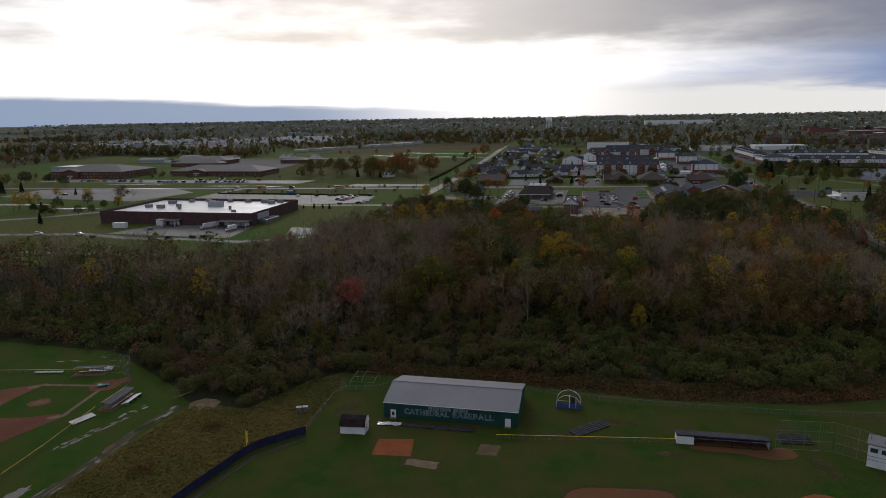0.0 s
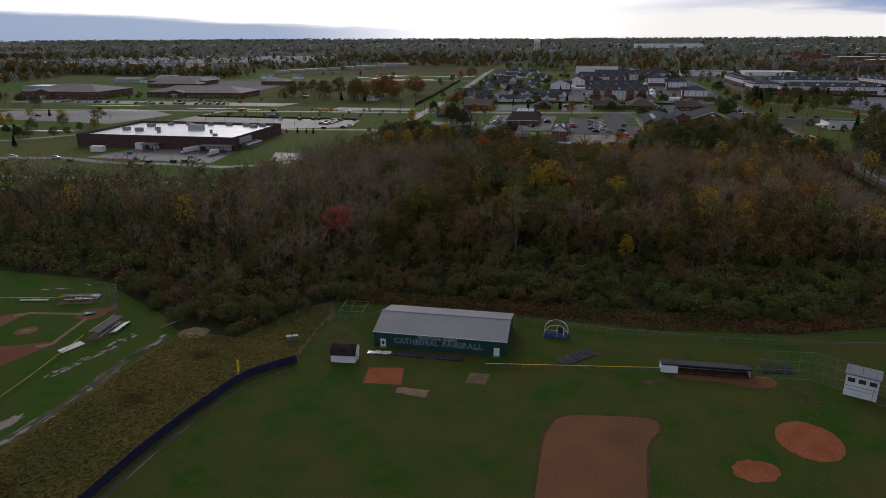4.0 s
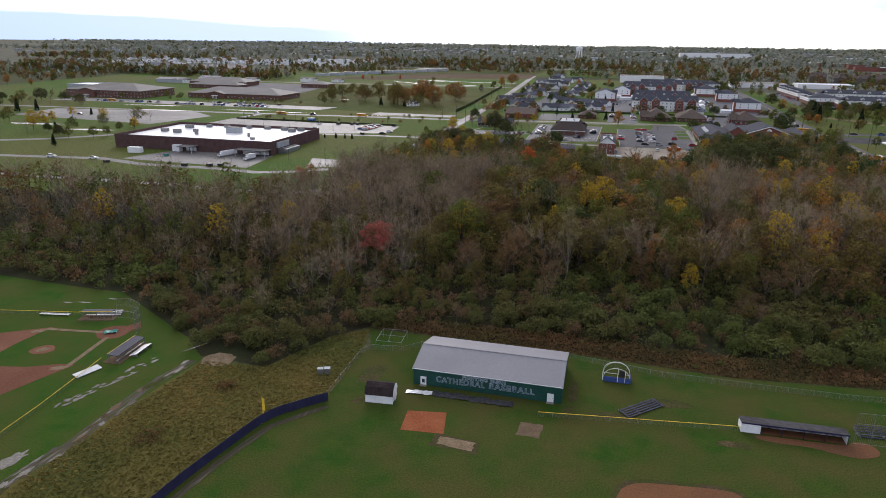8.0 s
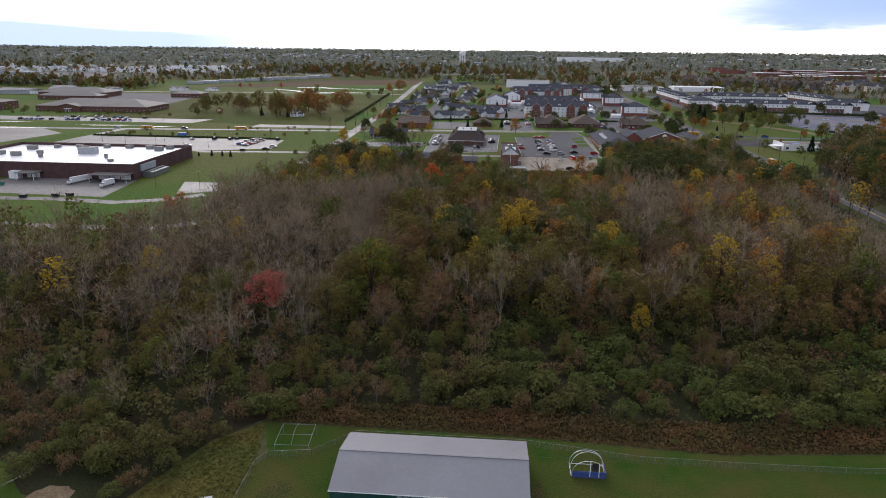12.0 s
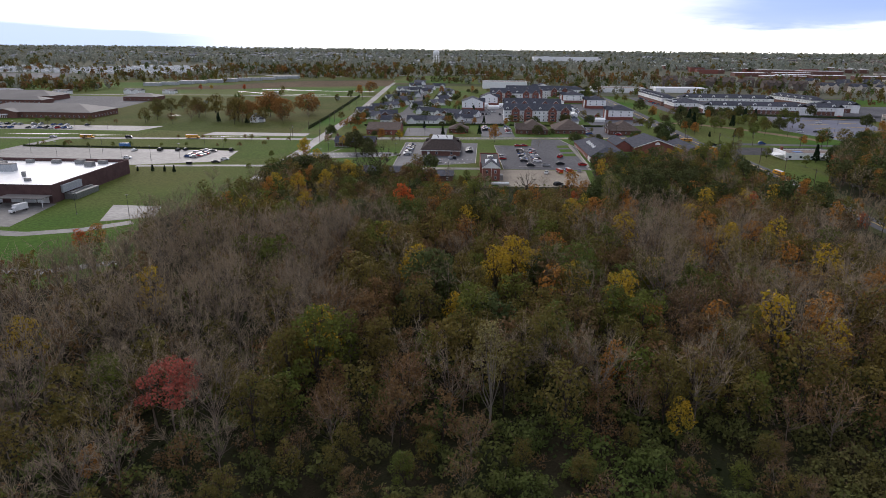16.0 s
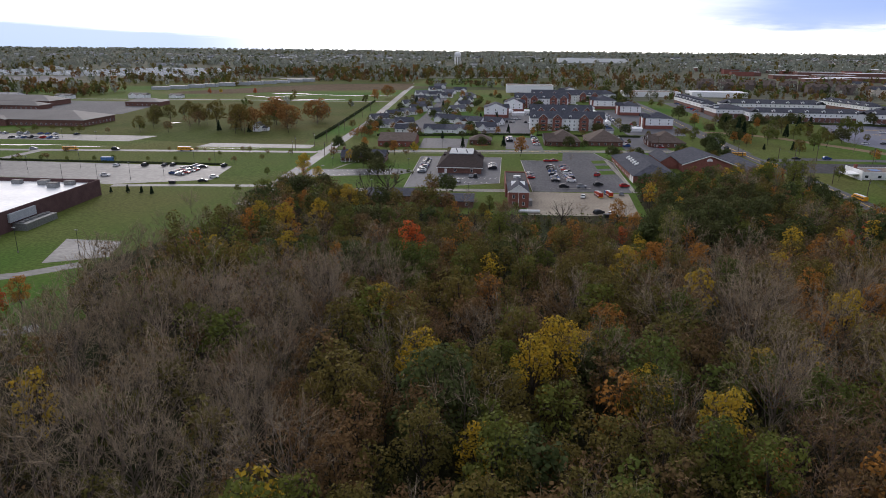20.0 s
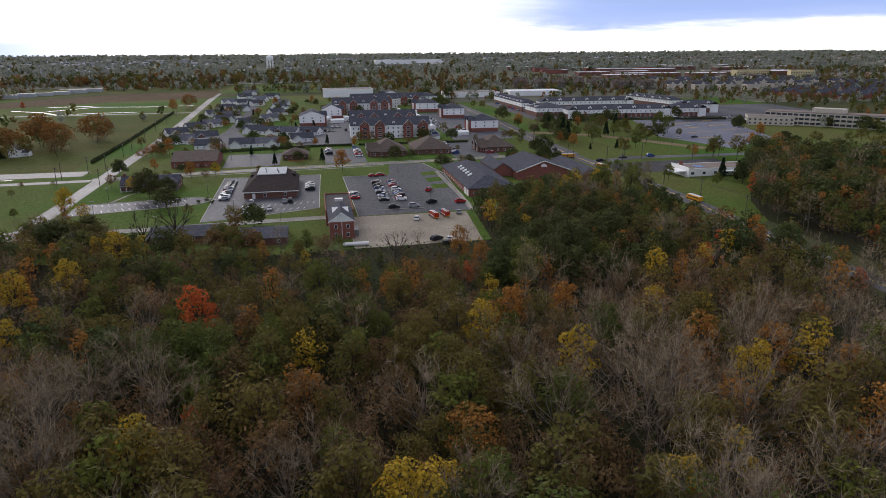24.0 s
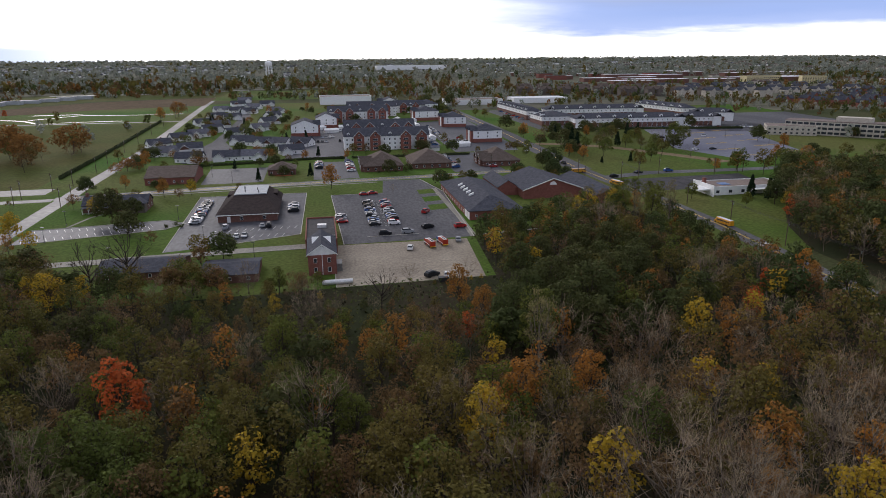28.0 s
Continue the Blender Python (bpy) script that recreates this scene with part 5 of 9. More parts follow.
def batting_cage_dome():
    """A rolling batting backstop: bent pipe hoops, a blue net skirt."""
    e = thing("batting_cage", 49.2, 16.2, "rolling batting cage of bent pale pipes with blue skirt", "batting cage", 0)
    for k, (y0, hh) in enumerate(((-2.0, 3.6), (0.2, 4.3), (2.2, 3.4))):
        s = Shape()
        pts = [(-3.4 * math.cos(math.pi * i / 12), y0, 0.3 + hh * math.sin(math.pi * i / 12) ** 0.8) for i in range(13)]
        for a, b in zip(pts, pts[1:]):
            s.tube(a, b, 0.06, sides=5)
        part("hoop", s, "aluminium", e)
    part("base_frame", Shape().tube((-3.4, -2, 0.3), (3.4, -2, 0.3), 0.06).tube((-3.4, 2.2, 0.3), (3.4, 2.2, 0.3), 0.06).tube((-3.4, -2, 0.3), (-3.4, 2.2, 0.3), 0.06).tube((3.4, -2, 0.3), (3.4, 2.2, 0.3), 0.06), "aluminium", e)
    part("skirt", Shape().box(-3.2, -2.08, 0.05, 3.5, -2.0, 1.5).box(3.42, -2, 0.05, 3.5, 0.6, 1.5), "net_blue", e, "blue padded skirt")
    part("upright", Shape().box(0.2, -2.1, 0.3, 0.34, -1.96, 4.0).box(2.0, -2.1, 0.3, 2.14, -1.96, 3.4), "trim_white", e)
    part("upright", Shape().box(0.6, -2.02, 1.6, 1.9, -1.98, 3.4), "black_plastic", e)


def pipe_frame():
    e = thing("pipe_frame", -12.4, 20, "rectangular frame of grey pipes standing in the grass", "pipe frame", 4)
    for v in (-4, 0, 4):
        s = Shape().tube((-3.6, v, 2.6), (3.6, v, 2.6), 0.045)
        part("crossbar", s, "steel", e)
    for u in (-3.6, 3.6):
        part("rail", Shape().tube((u, -4, 2.6), (u, 4, 2.6), 0.045), "steel", e)
        for v in (-4, 4):
            part("post", Shape().tube((u, v, -0.2), (u, v, 2.6), 0.045), "steel", e)
    pts = [(0, -4 + 8 * i / 8, 2.7 + 1.2 * math.sin(math.pi * i / 8)) for i in range(9)]
    s = Shape()
    for a, b in zip(pts, pts[1:]):
        s.tube(a, b, 0.05)
    part("hoop", s, "steel", e)


def backstop(name, pts, h, label):
    """A tall pipe backstop with wire between its posts, leaning in at the top."""
    e = thing(name, pts[0][0], pts[0][1], label, "backstop")
    ox, oy = pts[0]
    for (ax, ay), (bx, by) in zip(pts, pts[1:]):
        ln = math.hypot(bx - ax, by - ay)
        n = max(1, round(ln / 3))
        for i in range(n + 1):
            x, y = ax + (bx - ax) * i / n - ox, ay + (by - ay) * i / n - oy
            part("post", Shape().tube((x, y, -0.3), (x, y, h), 0.06, sides=5), "steel", e)
        for z in (0.05, h * 0.33, h * 0.66, h):
            part("rail", Shape().tube((ax - ox, ay - oy, z), (bx - ox, by - oy, z), 0.04, sides=5), "steel", e)
        w = Shape()
        for i in range(int(ln / 0.35)):
            t = i * 0.35 / ln
            x, y = ax + (bx - ax) * t - ox, ay + (by - ay) * t - oy
            w.box(x - 0.008, y - 0.008, 0, x + 0.008, y + 0.008, h)
        part("wire_mesh", w, "steel", e)


def press_box():
    e = thing("press_box", 121.5, -3.6, "white two-storey scorer's booth with grey flat roof", "booth", -24)
    part("wall", Shape().box(-3.4, -2.4, -0.3, 3.4, 2.4, 5.6), "siding_white", e)
    part("roof", Shape().box(-3.7, -2.9, 5.6, 3.7, 2.7, 5.9), "metal_grey", e)
    for i in range(3):
        part("window", window_mesh(1.7, 1.3), (), e, at=pose(-2.2 + 2.2 * i, -2.403, 3.6))
    part("railing", Shape().box(-3.4, -2.95, 2.9, 3.4, -2.85, 2.98).box(-3.4, -2.95, 2.0, 3.4, -2.85, 2.05), "steel", e)


def utility_box(x, y, rz):
    e = thing("utility_box", x, y, "grey metal utility cabinet in rough grass", "utility box", rz, "utility boxes")
    part("body", Shape().box(-0.7, -0.6, -0.1, 0.7, 0.6, 1.5), "steel", e)
    part("lid", Shape().box(-0.75, -0.65, 1.5, 0.75, 0.65, 1.6), "siding_grey", e)


def arc(cx, cy, r, a0, a1, n=24):
    return [(cx + r * math.cos(math.radians(a0 + (a1 - a0) * i / n)), cy + r * math.sin(math.radians(a0 + (a1 - a0) * i / n))) for i in range(n + 1)]


def blotch(cx, cy, rx, ry, rz, seed, wob=0.12, n=22):
    r = random.Random(seed)
    c, s = math.cos(math.radians(rz)), math.sin(math.radians(rz))
    out = []
    for i in range(n):
        a = 2 * math.pi * i / n
        k = 1 + r.uniform(-wob, wob)
        u, v = rx * k * math.cos(a), ry * k * math.sin(a)
        out.append((cx + u * c - v * s, cy + u * s + v * c))
    return out


batting_barn()
tool_shed()
dugout(87.0, -1.0, 21.4, 3.4, 1.5, "flat_dark", "long low dark navy dugout with white closet", 2.4)
bleacher(56.3, 1.5, 11.4, 5, 44, "navy_seat", "dark blue aluminium bleacher lying on the grass", 0.75, 0.05)
bleacher(105.2, 3.5, 8.2, 5, 6, "navy_seat", "dark blue bleacher behind the backstop fence", 0.75, 0.22)
batting_cage_dome()
pipe_frame()
press_box()
utility_box(-24.5, -1.6, 20)
utility_box(-22.9, -0.9, 20)
chain_fence("foul_fence", [(31.9, -7.0), (45, -5.2), (60, -3.2), (76, -1.0)], 1.2, "low wire fence with yellow cap rail", 3.0, "paint_yellow")
chain_fence("wire_fence", [(-17, 15), (-8, 16.5), (0, 24.5), (37, 24.3), (60.7, 20.4), (84.7, 20.1), (104.8, 20.5), (127, 22.6), (160, 28)], 1.5, "wire fence on grey posts along the wood")
chain_fence("wire_fence", [(-18.2, -12.4), (-18.6, 12.1), (-17, 15)], 1.4, "wire fence running down to the outfield")
windscreen_fence([(-17.2, -13.4), (-22.5, -19), (-27.0, -25.5), (-30.2, -40), (-32.2, -52), (-33.4, -66), (-34.5, -95), (-36, -150)], 2.3)
p = thing("foul_pole", -27.3, -25.8, "yellow foul pole at the outfield fence", "foul pole")
part("pole", Shape().tube((0, 0, -0.3), (0, 0, 6.2), 0.11), "paint_yellow", p)
part("wing", Shape().box(0.11, -0.02, 3.0, 0.5, 0.02, 6.1), "paint_yellow", p)
backstop("backstop", [(99.2, 0.4), (112.2, 1.4), (118.6, -2.6), (127, -11), (136, -24)], 7.5, "tall wire backstop on grey pipes")

sheet("clay_square", [(2.4, -12.6), (11.3, -11.1), (12.8, -19.7), (3.1, -20.6)], "clay", 0.05, "raked orange clay practice square")
def square_patch(cx, cy, w, d, rz, seed, rag=0.22):
    """A worn rectangle with ragged sides."""
    r = random.Random(seed)
    c, q = math.cos(math.radians(rz)), math.sin(math.radians(rz))
    out = []
    for k, ((ax, ay), (bx, by)) in enumerate((((-w, -d), (w, -d)), ((w, -d), (w, d)), ((w, d), (-w, d)), ((-w, d), (-w, -d)))):
        for i in range(5):
            u, v = (ax + (bx - ax) * i / 5) / 2 + r.uniform(-rag, rag), (ay + (by - ay) * i / 5) / 2 + r.uniform(-rag, rag)
            out.append((cx + u * c - v * q, cy + u * q + v * c))
    return out


sheet("dirt_patch_rim", square_patch(16, -22.6, 10.4, 4.8, -4, 3, 0.35), "worn_dark", 0.043, "dark worn rim round the bare earth")
sheet("dirt_patch", square_patch(16.2, -22.5, 8.0, 2.9, -4, 13, 0.3), "bare_earth", 0.05, "worn bare earth in the turf")
sheet("dirt_patch_small", square_patch(30.8, -13.0, 5.2, 5.4, -3, 4), "earth_brown", 0.045, "worn bare earth square in the turf")
sheet("infield_rim", rounded([(46.9, -70), (47.2, -40), (48.2, -32), (50.8, -25), (62, -23.4), (72.4, -22.4), (74.6, -25.6), (73.6, -30), (70.6, -34), (69.6, -46), (69, -58), (67, -70)]), "worn_dark", 0.044, "trodden brown rim of the infield")
sheet("infield", rounded([(47.6, -70), (48, -40), (49, -33), (51.5, -26), (62, -24.6), (71.6, -23.6), (73.4, -26), (72.6, -29.5), (69.8, -33.8), (68.7, -46), (68, -58), (66, -70)]), "clay_dull", 0.05, "wide brown clay infield")
sheet("home_circle", blotch(103.5, -26.6, 6.6, 7.4, 0, 5, 0.02, 36), "clay", 0.055, "round orange clay home plate area")
sheet("mound", blotch(90, -39.5, 4.6, 3.6, 20, 6, 0.1), "clay", 0.05, "orange clay pitcher's mound")
sheet("dugout_clay", rounded([(79, -3.4), (84, -4.0), (90, -3.6), (95, -5.2), (99.5, -5.5), (104, -3), (103, 1), (99, 1.2), (97.8, -1.3), (79, -1.4)]), "clay_dull", 0.045, "trodden clay before the dugout")
sheet("dugout_floor", [(76.6, -1.0), (97.6, -0.5), (97.5, 2.2), (76.5, 1.7)], "clay_dull", 0.05, "clay floor of the dugout")
r6 = random.Random(16)


def rut(name, pts, off, w, mat, label, seed_gap=0.0):
    """A wavering wheel rut: a narrow strip along a line, shifted sideways."""
    out = []
    for (ax, ay), (bx, by) in zip(pts, pts[1:]):
        for i in range(6):
            u = i / 6
            out.append((ax + (bx - ax) * u + off + r6.uniform(-0.16, 0.16), ay + (by - ay) * u))
    out.append((pts[-1][0] + off, pts[-1][1]))
    sheet(name, strip(out, w), mat, 0.05 + seed_gap, label)


TRACK = [(-66, -110), (-64.5, -70), (-63.8, -55), (-61.9, -44), (-62.4, -30), (-62.4, -20), (-60, -4)]
for k, (off, w) in enumerate(((-1.25, 0.6), (-0.1, 0.9), (0.95, 0.5))):
    rut("mud_track", TRACK, off, w, "mud", "wavering muddy wheel rut")
FENCE_LINE = [(-16.4, -16), (-25.0, -27), (-28.4, -41), (-30.2, -52), (-31.4, -66), (-32.4, -95)]
for off, w in ((-0.5, 0.6), (0.35, 0.8)):
    rut("fence_track", FENCE_LINE, off, w, "mud", "muddy strip inside the fence")
for k, (x, y, a, b, q) in enumerate(((-9, -11, 3.0, 1.6, 10), (38.5, -3.5, 1.3, 2.6, 0), (39, 6, 1.2, 5.0, 0), (47, -2, 4.0, 1.4, 8), (62, 7, 6.0, 2.0, 5), (-12, 2, 3.0, 6.0, 0), (74, -7, 4.0, 1.4, 0), (108, -8, 3.0, 5.0, 20))):
    sheet("worn_turf", blotch(x, y, a, b, q, 90 + k, 0.3, 26), "worn", 0.04, "trodden brown patch in the turf")
rm = random.Random(77)
for (ax, ay), (bx, by) in zip(TRACK, TRACK[1:]):
    n = max(2, int(math.hypot(bx - ax, by - ay) / 2.2))
    for k in range(n):
        u = (k + rm.random()) / n
        kind = rm.choice(("mud", "mud", "worn_dark", "earth_brown", "puddle"))
        sheet("mud_patch", blotch(ax + (bx - ax) * u + rm.uniform(-1.7, 1.5), ay + (by - ay) * u, rm.uniform(0.3, 0.95), rm.uniform(0.8, 2.6), rm.uniform(-10, 10), rm.randrange(9999), 0.4), kind, 0.053 + 0.0009 * len(bpy.data.objects) % 0.03, "churned mud along the wheel ruts")
for k in range(26):
    u = rm.random()
    sheet("puddle", blotch(-70.5 - 5.5 * u + rm.uniform(-1.2, 1.2), -6 - 26 * u + rm.uniform(-1, 1), rm.uniform(0.15, 0.55), rm.uniform(0.4, 1.3), rm.uniform(-40, 0), rm.randrange(9999), 0.45), "puddle", 0.06 + 0.001 * k, "shallow puddle in the grass")
sheet("gravel_patch", blotch(-54, -1.8, 4.4, 4.0, 20, 8, 0.08), "bare_earth", 0.055, "round patch of pale gravel")
sheet("puddle", blotch(-69.4, -52, 1.7, 3.2, -10, 9, 0.3), "puddle", 0.06, "grey puddle in the turf")
for k, (x, y, a, b, q) in enumerate(((-72, -20, 0.28, 2.6, -18), (-70.6, -15, 0.25, 1.8, -18), (-73.4, -25, 0.35, 1.0, -18), (-118, 22, 2.4, 0.35, 4), (-111, 27, 1.4, 0.3, 4), (-123, 20.5, 1.6, 0.3, 4), (-64, 3.5, 0.18, 4.0, -28),
                                     (-64.6, -52, 0.32, 3.4, -3), (-63.6, -60, 0.28, 4.5, 0), (-62.4, -41, 0.22, 2.8, 0), (-63.2, -32, 0.22, 3.6, 0), (-62.2, -24, 0.18, 2.2, 0), (-65.2, -68, 0.4, 3.6, 0), (-64.4, -78, 0.3, 3.6, 0), (-61.6, -12, 0.2, 2.0, -10))):
    sheet("puddle", blotch(x, y, a, b, q, 20 + k, 0.4), "puddle", 0.06, "narrow puddle in the grass")
t = thing("tarpaulin", 2.6, -4.1, "crumpled white plastic sheet before the barn", "tarpaulin", 6)
s = Shape()
r5 = random.Random(5)
grid = [[(-3.2 + 0.8 * i, -0.9 + 0.6 * j, 0.06 + r5.uniform(0, 0.28)) for i in range(9)] for j in range(4)]
for j in range(3):
    for i in range(8):
        s.face(grid[j][i], grid[j][i + 1], grid[j + 1][i + 1], grid[j + 1][i])
part("sheet", s, "aluminium", t)
t = thing("black_tarpaulin", 15.8, -3.6, "crumpled black tarpaulin spread along the barn", "tarpaulin", -1)
s = Shape()
grid = [[(-9.8 + 0.7 * i + r5.uniform(-0.15, 0.15), -1.3 + 0.52 * j + r5.uniform(-0.2, 0.2) + (r5.uniform(-0.3, 0.3) if j in (0, 5) else 0), 0.05 + r5.uniform(0, 0.34)) for i in range(29)] for j in range(6)]
for j in range(5):
    for i in range(28):
        s.face(grid[j][i], grid[j][i + 1], grid[j + 1][i + 1], grid[j + 1][i])
part("sheet", s, "black_plastic", t)

# second ball field, to the west
HX, HY = -92.5, 4.9
ux, uy = -0.596, -0.802
ax_, ay_ = 0.146, -0.988
bx_, by_ = -0.988, -0.146
def on_field(a, b):
    return (HX + ax_ * a + bx_ * b, HY + ay_ * a + by_ * b)
outer = []
for i in range(25):
    ang = math.radians(-8 + 106 * i / 24)
    cxy = on_field(13.0, 13.0)
    outer.append((cxy[0] + 29 * (ax_ * math.cos(ang) + bx_ * math.sin(ang)), cxy[1] + 29 * (ay_ * math.cos(ang) + by_ * math.sin(ang))))
inner = [on_field(*q) for q in ((3.5, 21.0), (10, 22.5), (21.5, 23.5), (23.5, 21.5), (22.5, 10), (20.0, 3.0))]
sheet("infield_west", [on_field(19.5, -1.6)] + outer + [on_field(-1.6, 19.5)] + inner, "clay_pink", 0.05, "pinkish clay infield of the small field")
sheet("home_circle_west", blotch(HX - 0.3, HY + 0.3, 4.6, 4.6, 0, 31, 0.04, 26), "clay_pink", 0.052, "clay home plate area")
sheet("base_path", strip([on_field(3, 0), on_field(21, 0)], 1.3), "bare_earth", 0.056, "pale worn base path")
sheet("base_path", strip([on_field(0, 3), on_field(0, 21)], 1.3), "bare_earth", 0.056, "pale worn base path")
sheet("mound_west", blotch(HX + ux * 18, HY + uy * 18, 3.2, 2.7, 40, 32, 0.08), "clay_pink", 0.054, "clay pitcher's mound")
sheet("mound_worn", blotch(HX + ux * 18, HY + uy * 18, 1.7, 1.1, 40, 33, 0.3), "bare_earth", 0.058, "pale worn top of the mound")
sheet("infield_edge", strip(outer[2:-2], 0.7), "bare_earth", 0.056, "pale worn edge of the clay")
for k, q in enumerate(((22, 1.5), (1.5, 22))):
    sheet("base_worn_%d" % (k + 1), blotch(*on_field(*q), 2.2, 1.0, 30, 35 + k, 0.3), "bare_earth", 0.058, "pale worn spot at the base")
sheet("plate_clay", [(-93, 8), (-90, 4), (-87.5, 10.5), (-90, 13.5)], "clay_pink", 0.048, "clay behind the plate")
dugout(-104.4, 12.2, 9.2, 2.6, 16, "navy_seat", "small open dugout with blue-grey roof", 2.3, False, "steel")
dugout(-81.2, -5.0, 11.5, 2.8, -86, "navy_seat", "small open dugout with grey roof", 2.3, False, "steel")
bleacher(-102.8, 15.2, 7.5, 4, 16, "aluminium", "grey aluminium bleacher behind the dugout")
bleacher(-78.2, -3.2, 7.0, 4, -86, "aluminium", "grey aluminium bleacher behind the dugout")
player_bench(-118.5, 10.4, 9.4, 11)
bleacher(-80.9, -17.4, 6.6, 5, 72, "trim_white", "low white bleacher of five planks on the grass", 0.46, 0.06)
backstop("backstop", [(-98.6, 14.4), (-95, 15.4), (-89.8, 13.6), (-87.2, 10.5), (-85.8, 6)], 6.5, "wire backstop of the small field")
chain_fence("foul_fence", [(-82.9, -11), (-79.6, -34), (-77.6, -56)], 1.1, "low wire fence with yellow cap rail", 3.5, "paint_yellow")
chain_fence("foul_fence", [(-109.4, 13.2), (-135.3, 7.8), (-170, 0)], 1.1, "low wire fence with yellow cap rail", 3.5, "paint_yellow")
t = thing("tarpaulin", -93.4, 5.0, "teal tarpaulin heaped on the home plate", "tarpaulin", 30)
s = Shape()
grid = [[(-1.8 + 0.6 * i, -1.2 + 0.6 * j, 0.08 + r5.uniform(0, 0.5)) for i in range(7)] for j in range(5)]
for j in range(4):
    for i in range(6):
        s.face(grid[j][i], grid[j][i + 1], grid[j + 1][i + 1], grid[j + 1][i])
part("sheet", s, "teal", t)


# ---- grass that stands up ----
def tussocks():
    r = np.random.default_rng(31)
    slope = [(-62, -130), (-34.5, -130), (-34, -60), (-31.6, -42), (-27.4, -24.2), (-18.6, -12.6), (-19, 12), (-22, 27), (-31, 19), (-40, -3), (-57, -3.5), (-60, -30), (-61.5, -60)]
    x, y = scatter(slope, 0.6, r, 0.5)
    n = len(x)
    p0 = np.stack([x, y, np.zeros(n)], -1)
    lean = r.normal(size=(n, 3)) * 0.5
    lean[:, 2] = r.uniform(0.12, 0.4, n)
    v, f = blades(p0, p0 + lean, 0.5, r)
    me = quad_mesh("tall_grass", [(v, f, "tall_grass")])
    tagged(new("tall_grass", me), "tawny uncut grass tussocks on the slope", "grass", kind="stuff")
    # dark brambles in the slope and brush along the fence behind the barn
    for cx, cy, rx, ry in ((-48, -38, 3.2, 4.0), (-44, -14, 3.0, 2.4), (-52, -72, 3.0, 4.0)):
        c = np.stack([cx + r.normal(size=260) * rx * 0.5, cy + r.normal(size=260) * ry * 0.5, r.uniform(0.1, 0.9, 260)], -1)
        e = thing("bramble", cx, cy, "dark bramble patch in the rough grass", "bramble", 0, "brambles")
        part("foliage", quad_mesh("foliage", [(*flakes(c - np.array([cx, cy, 0]), 0.26, r), "leaf_brown")]), (), e)
    strip_ = [(-22, 28.5), (36, 27.6), (79, 24.8), (115, 28.5), (150, 41), (150, 54), (115, 40), (79, 36), (36, 38), (-22, 37)]
    x, y = scatter(strip_, 0.36, r, 0.5)
    n = len(x)
    c = np.stack([x, y, r.uniform(0.1, 1.3, n) * np.clip((y - 27) / 4, 0.25, 1)], -1)
    me = quad_mesh("tall_weeds", [(*flakes(c, 0.3, r, 0.6, 1.5), "weed")])
    tagged(new("tall_weeds", me), "brown weeds along the wood's edge", "weeds", kind="stuff")


tussocks()

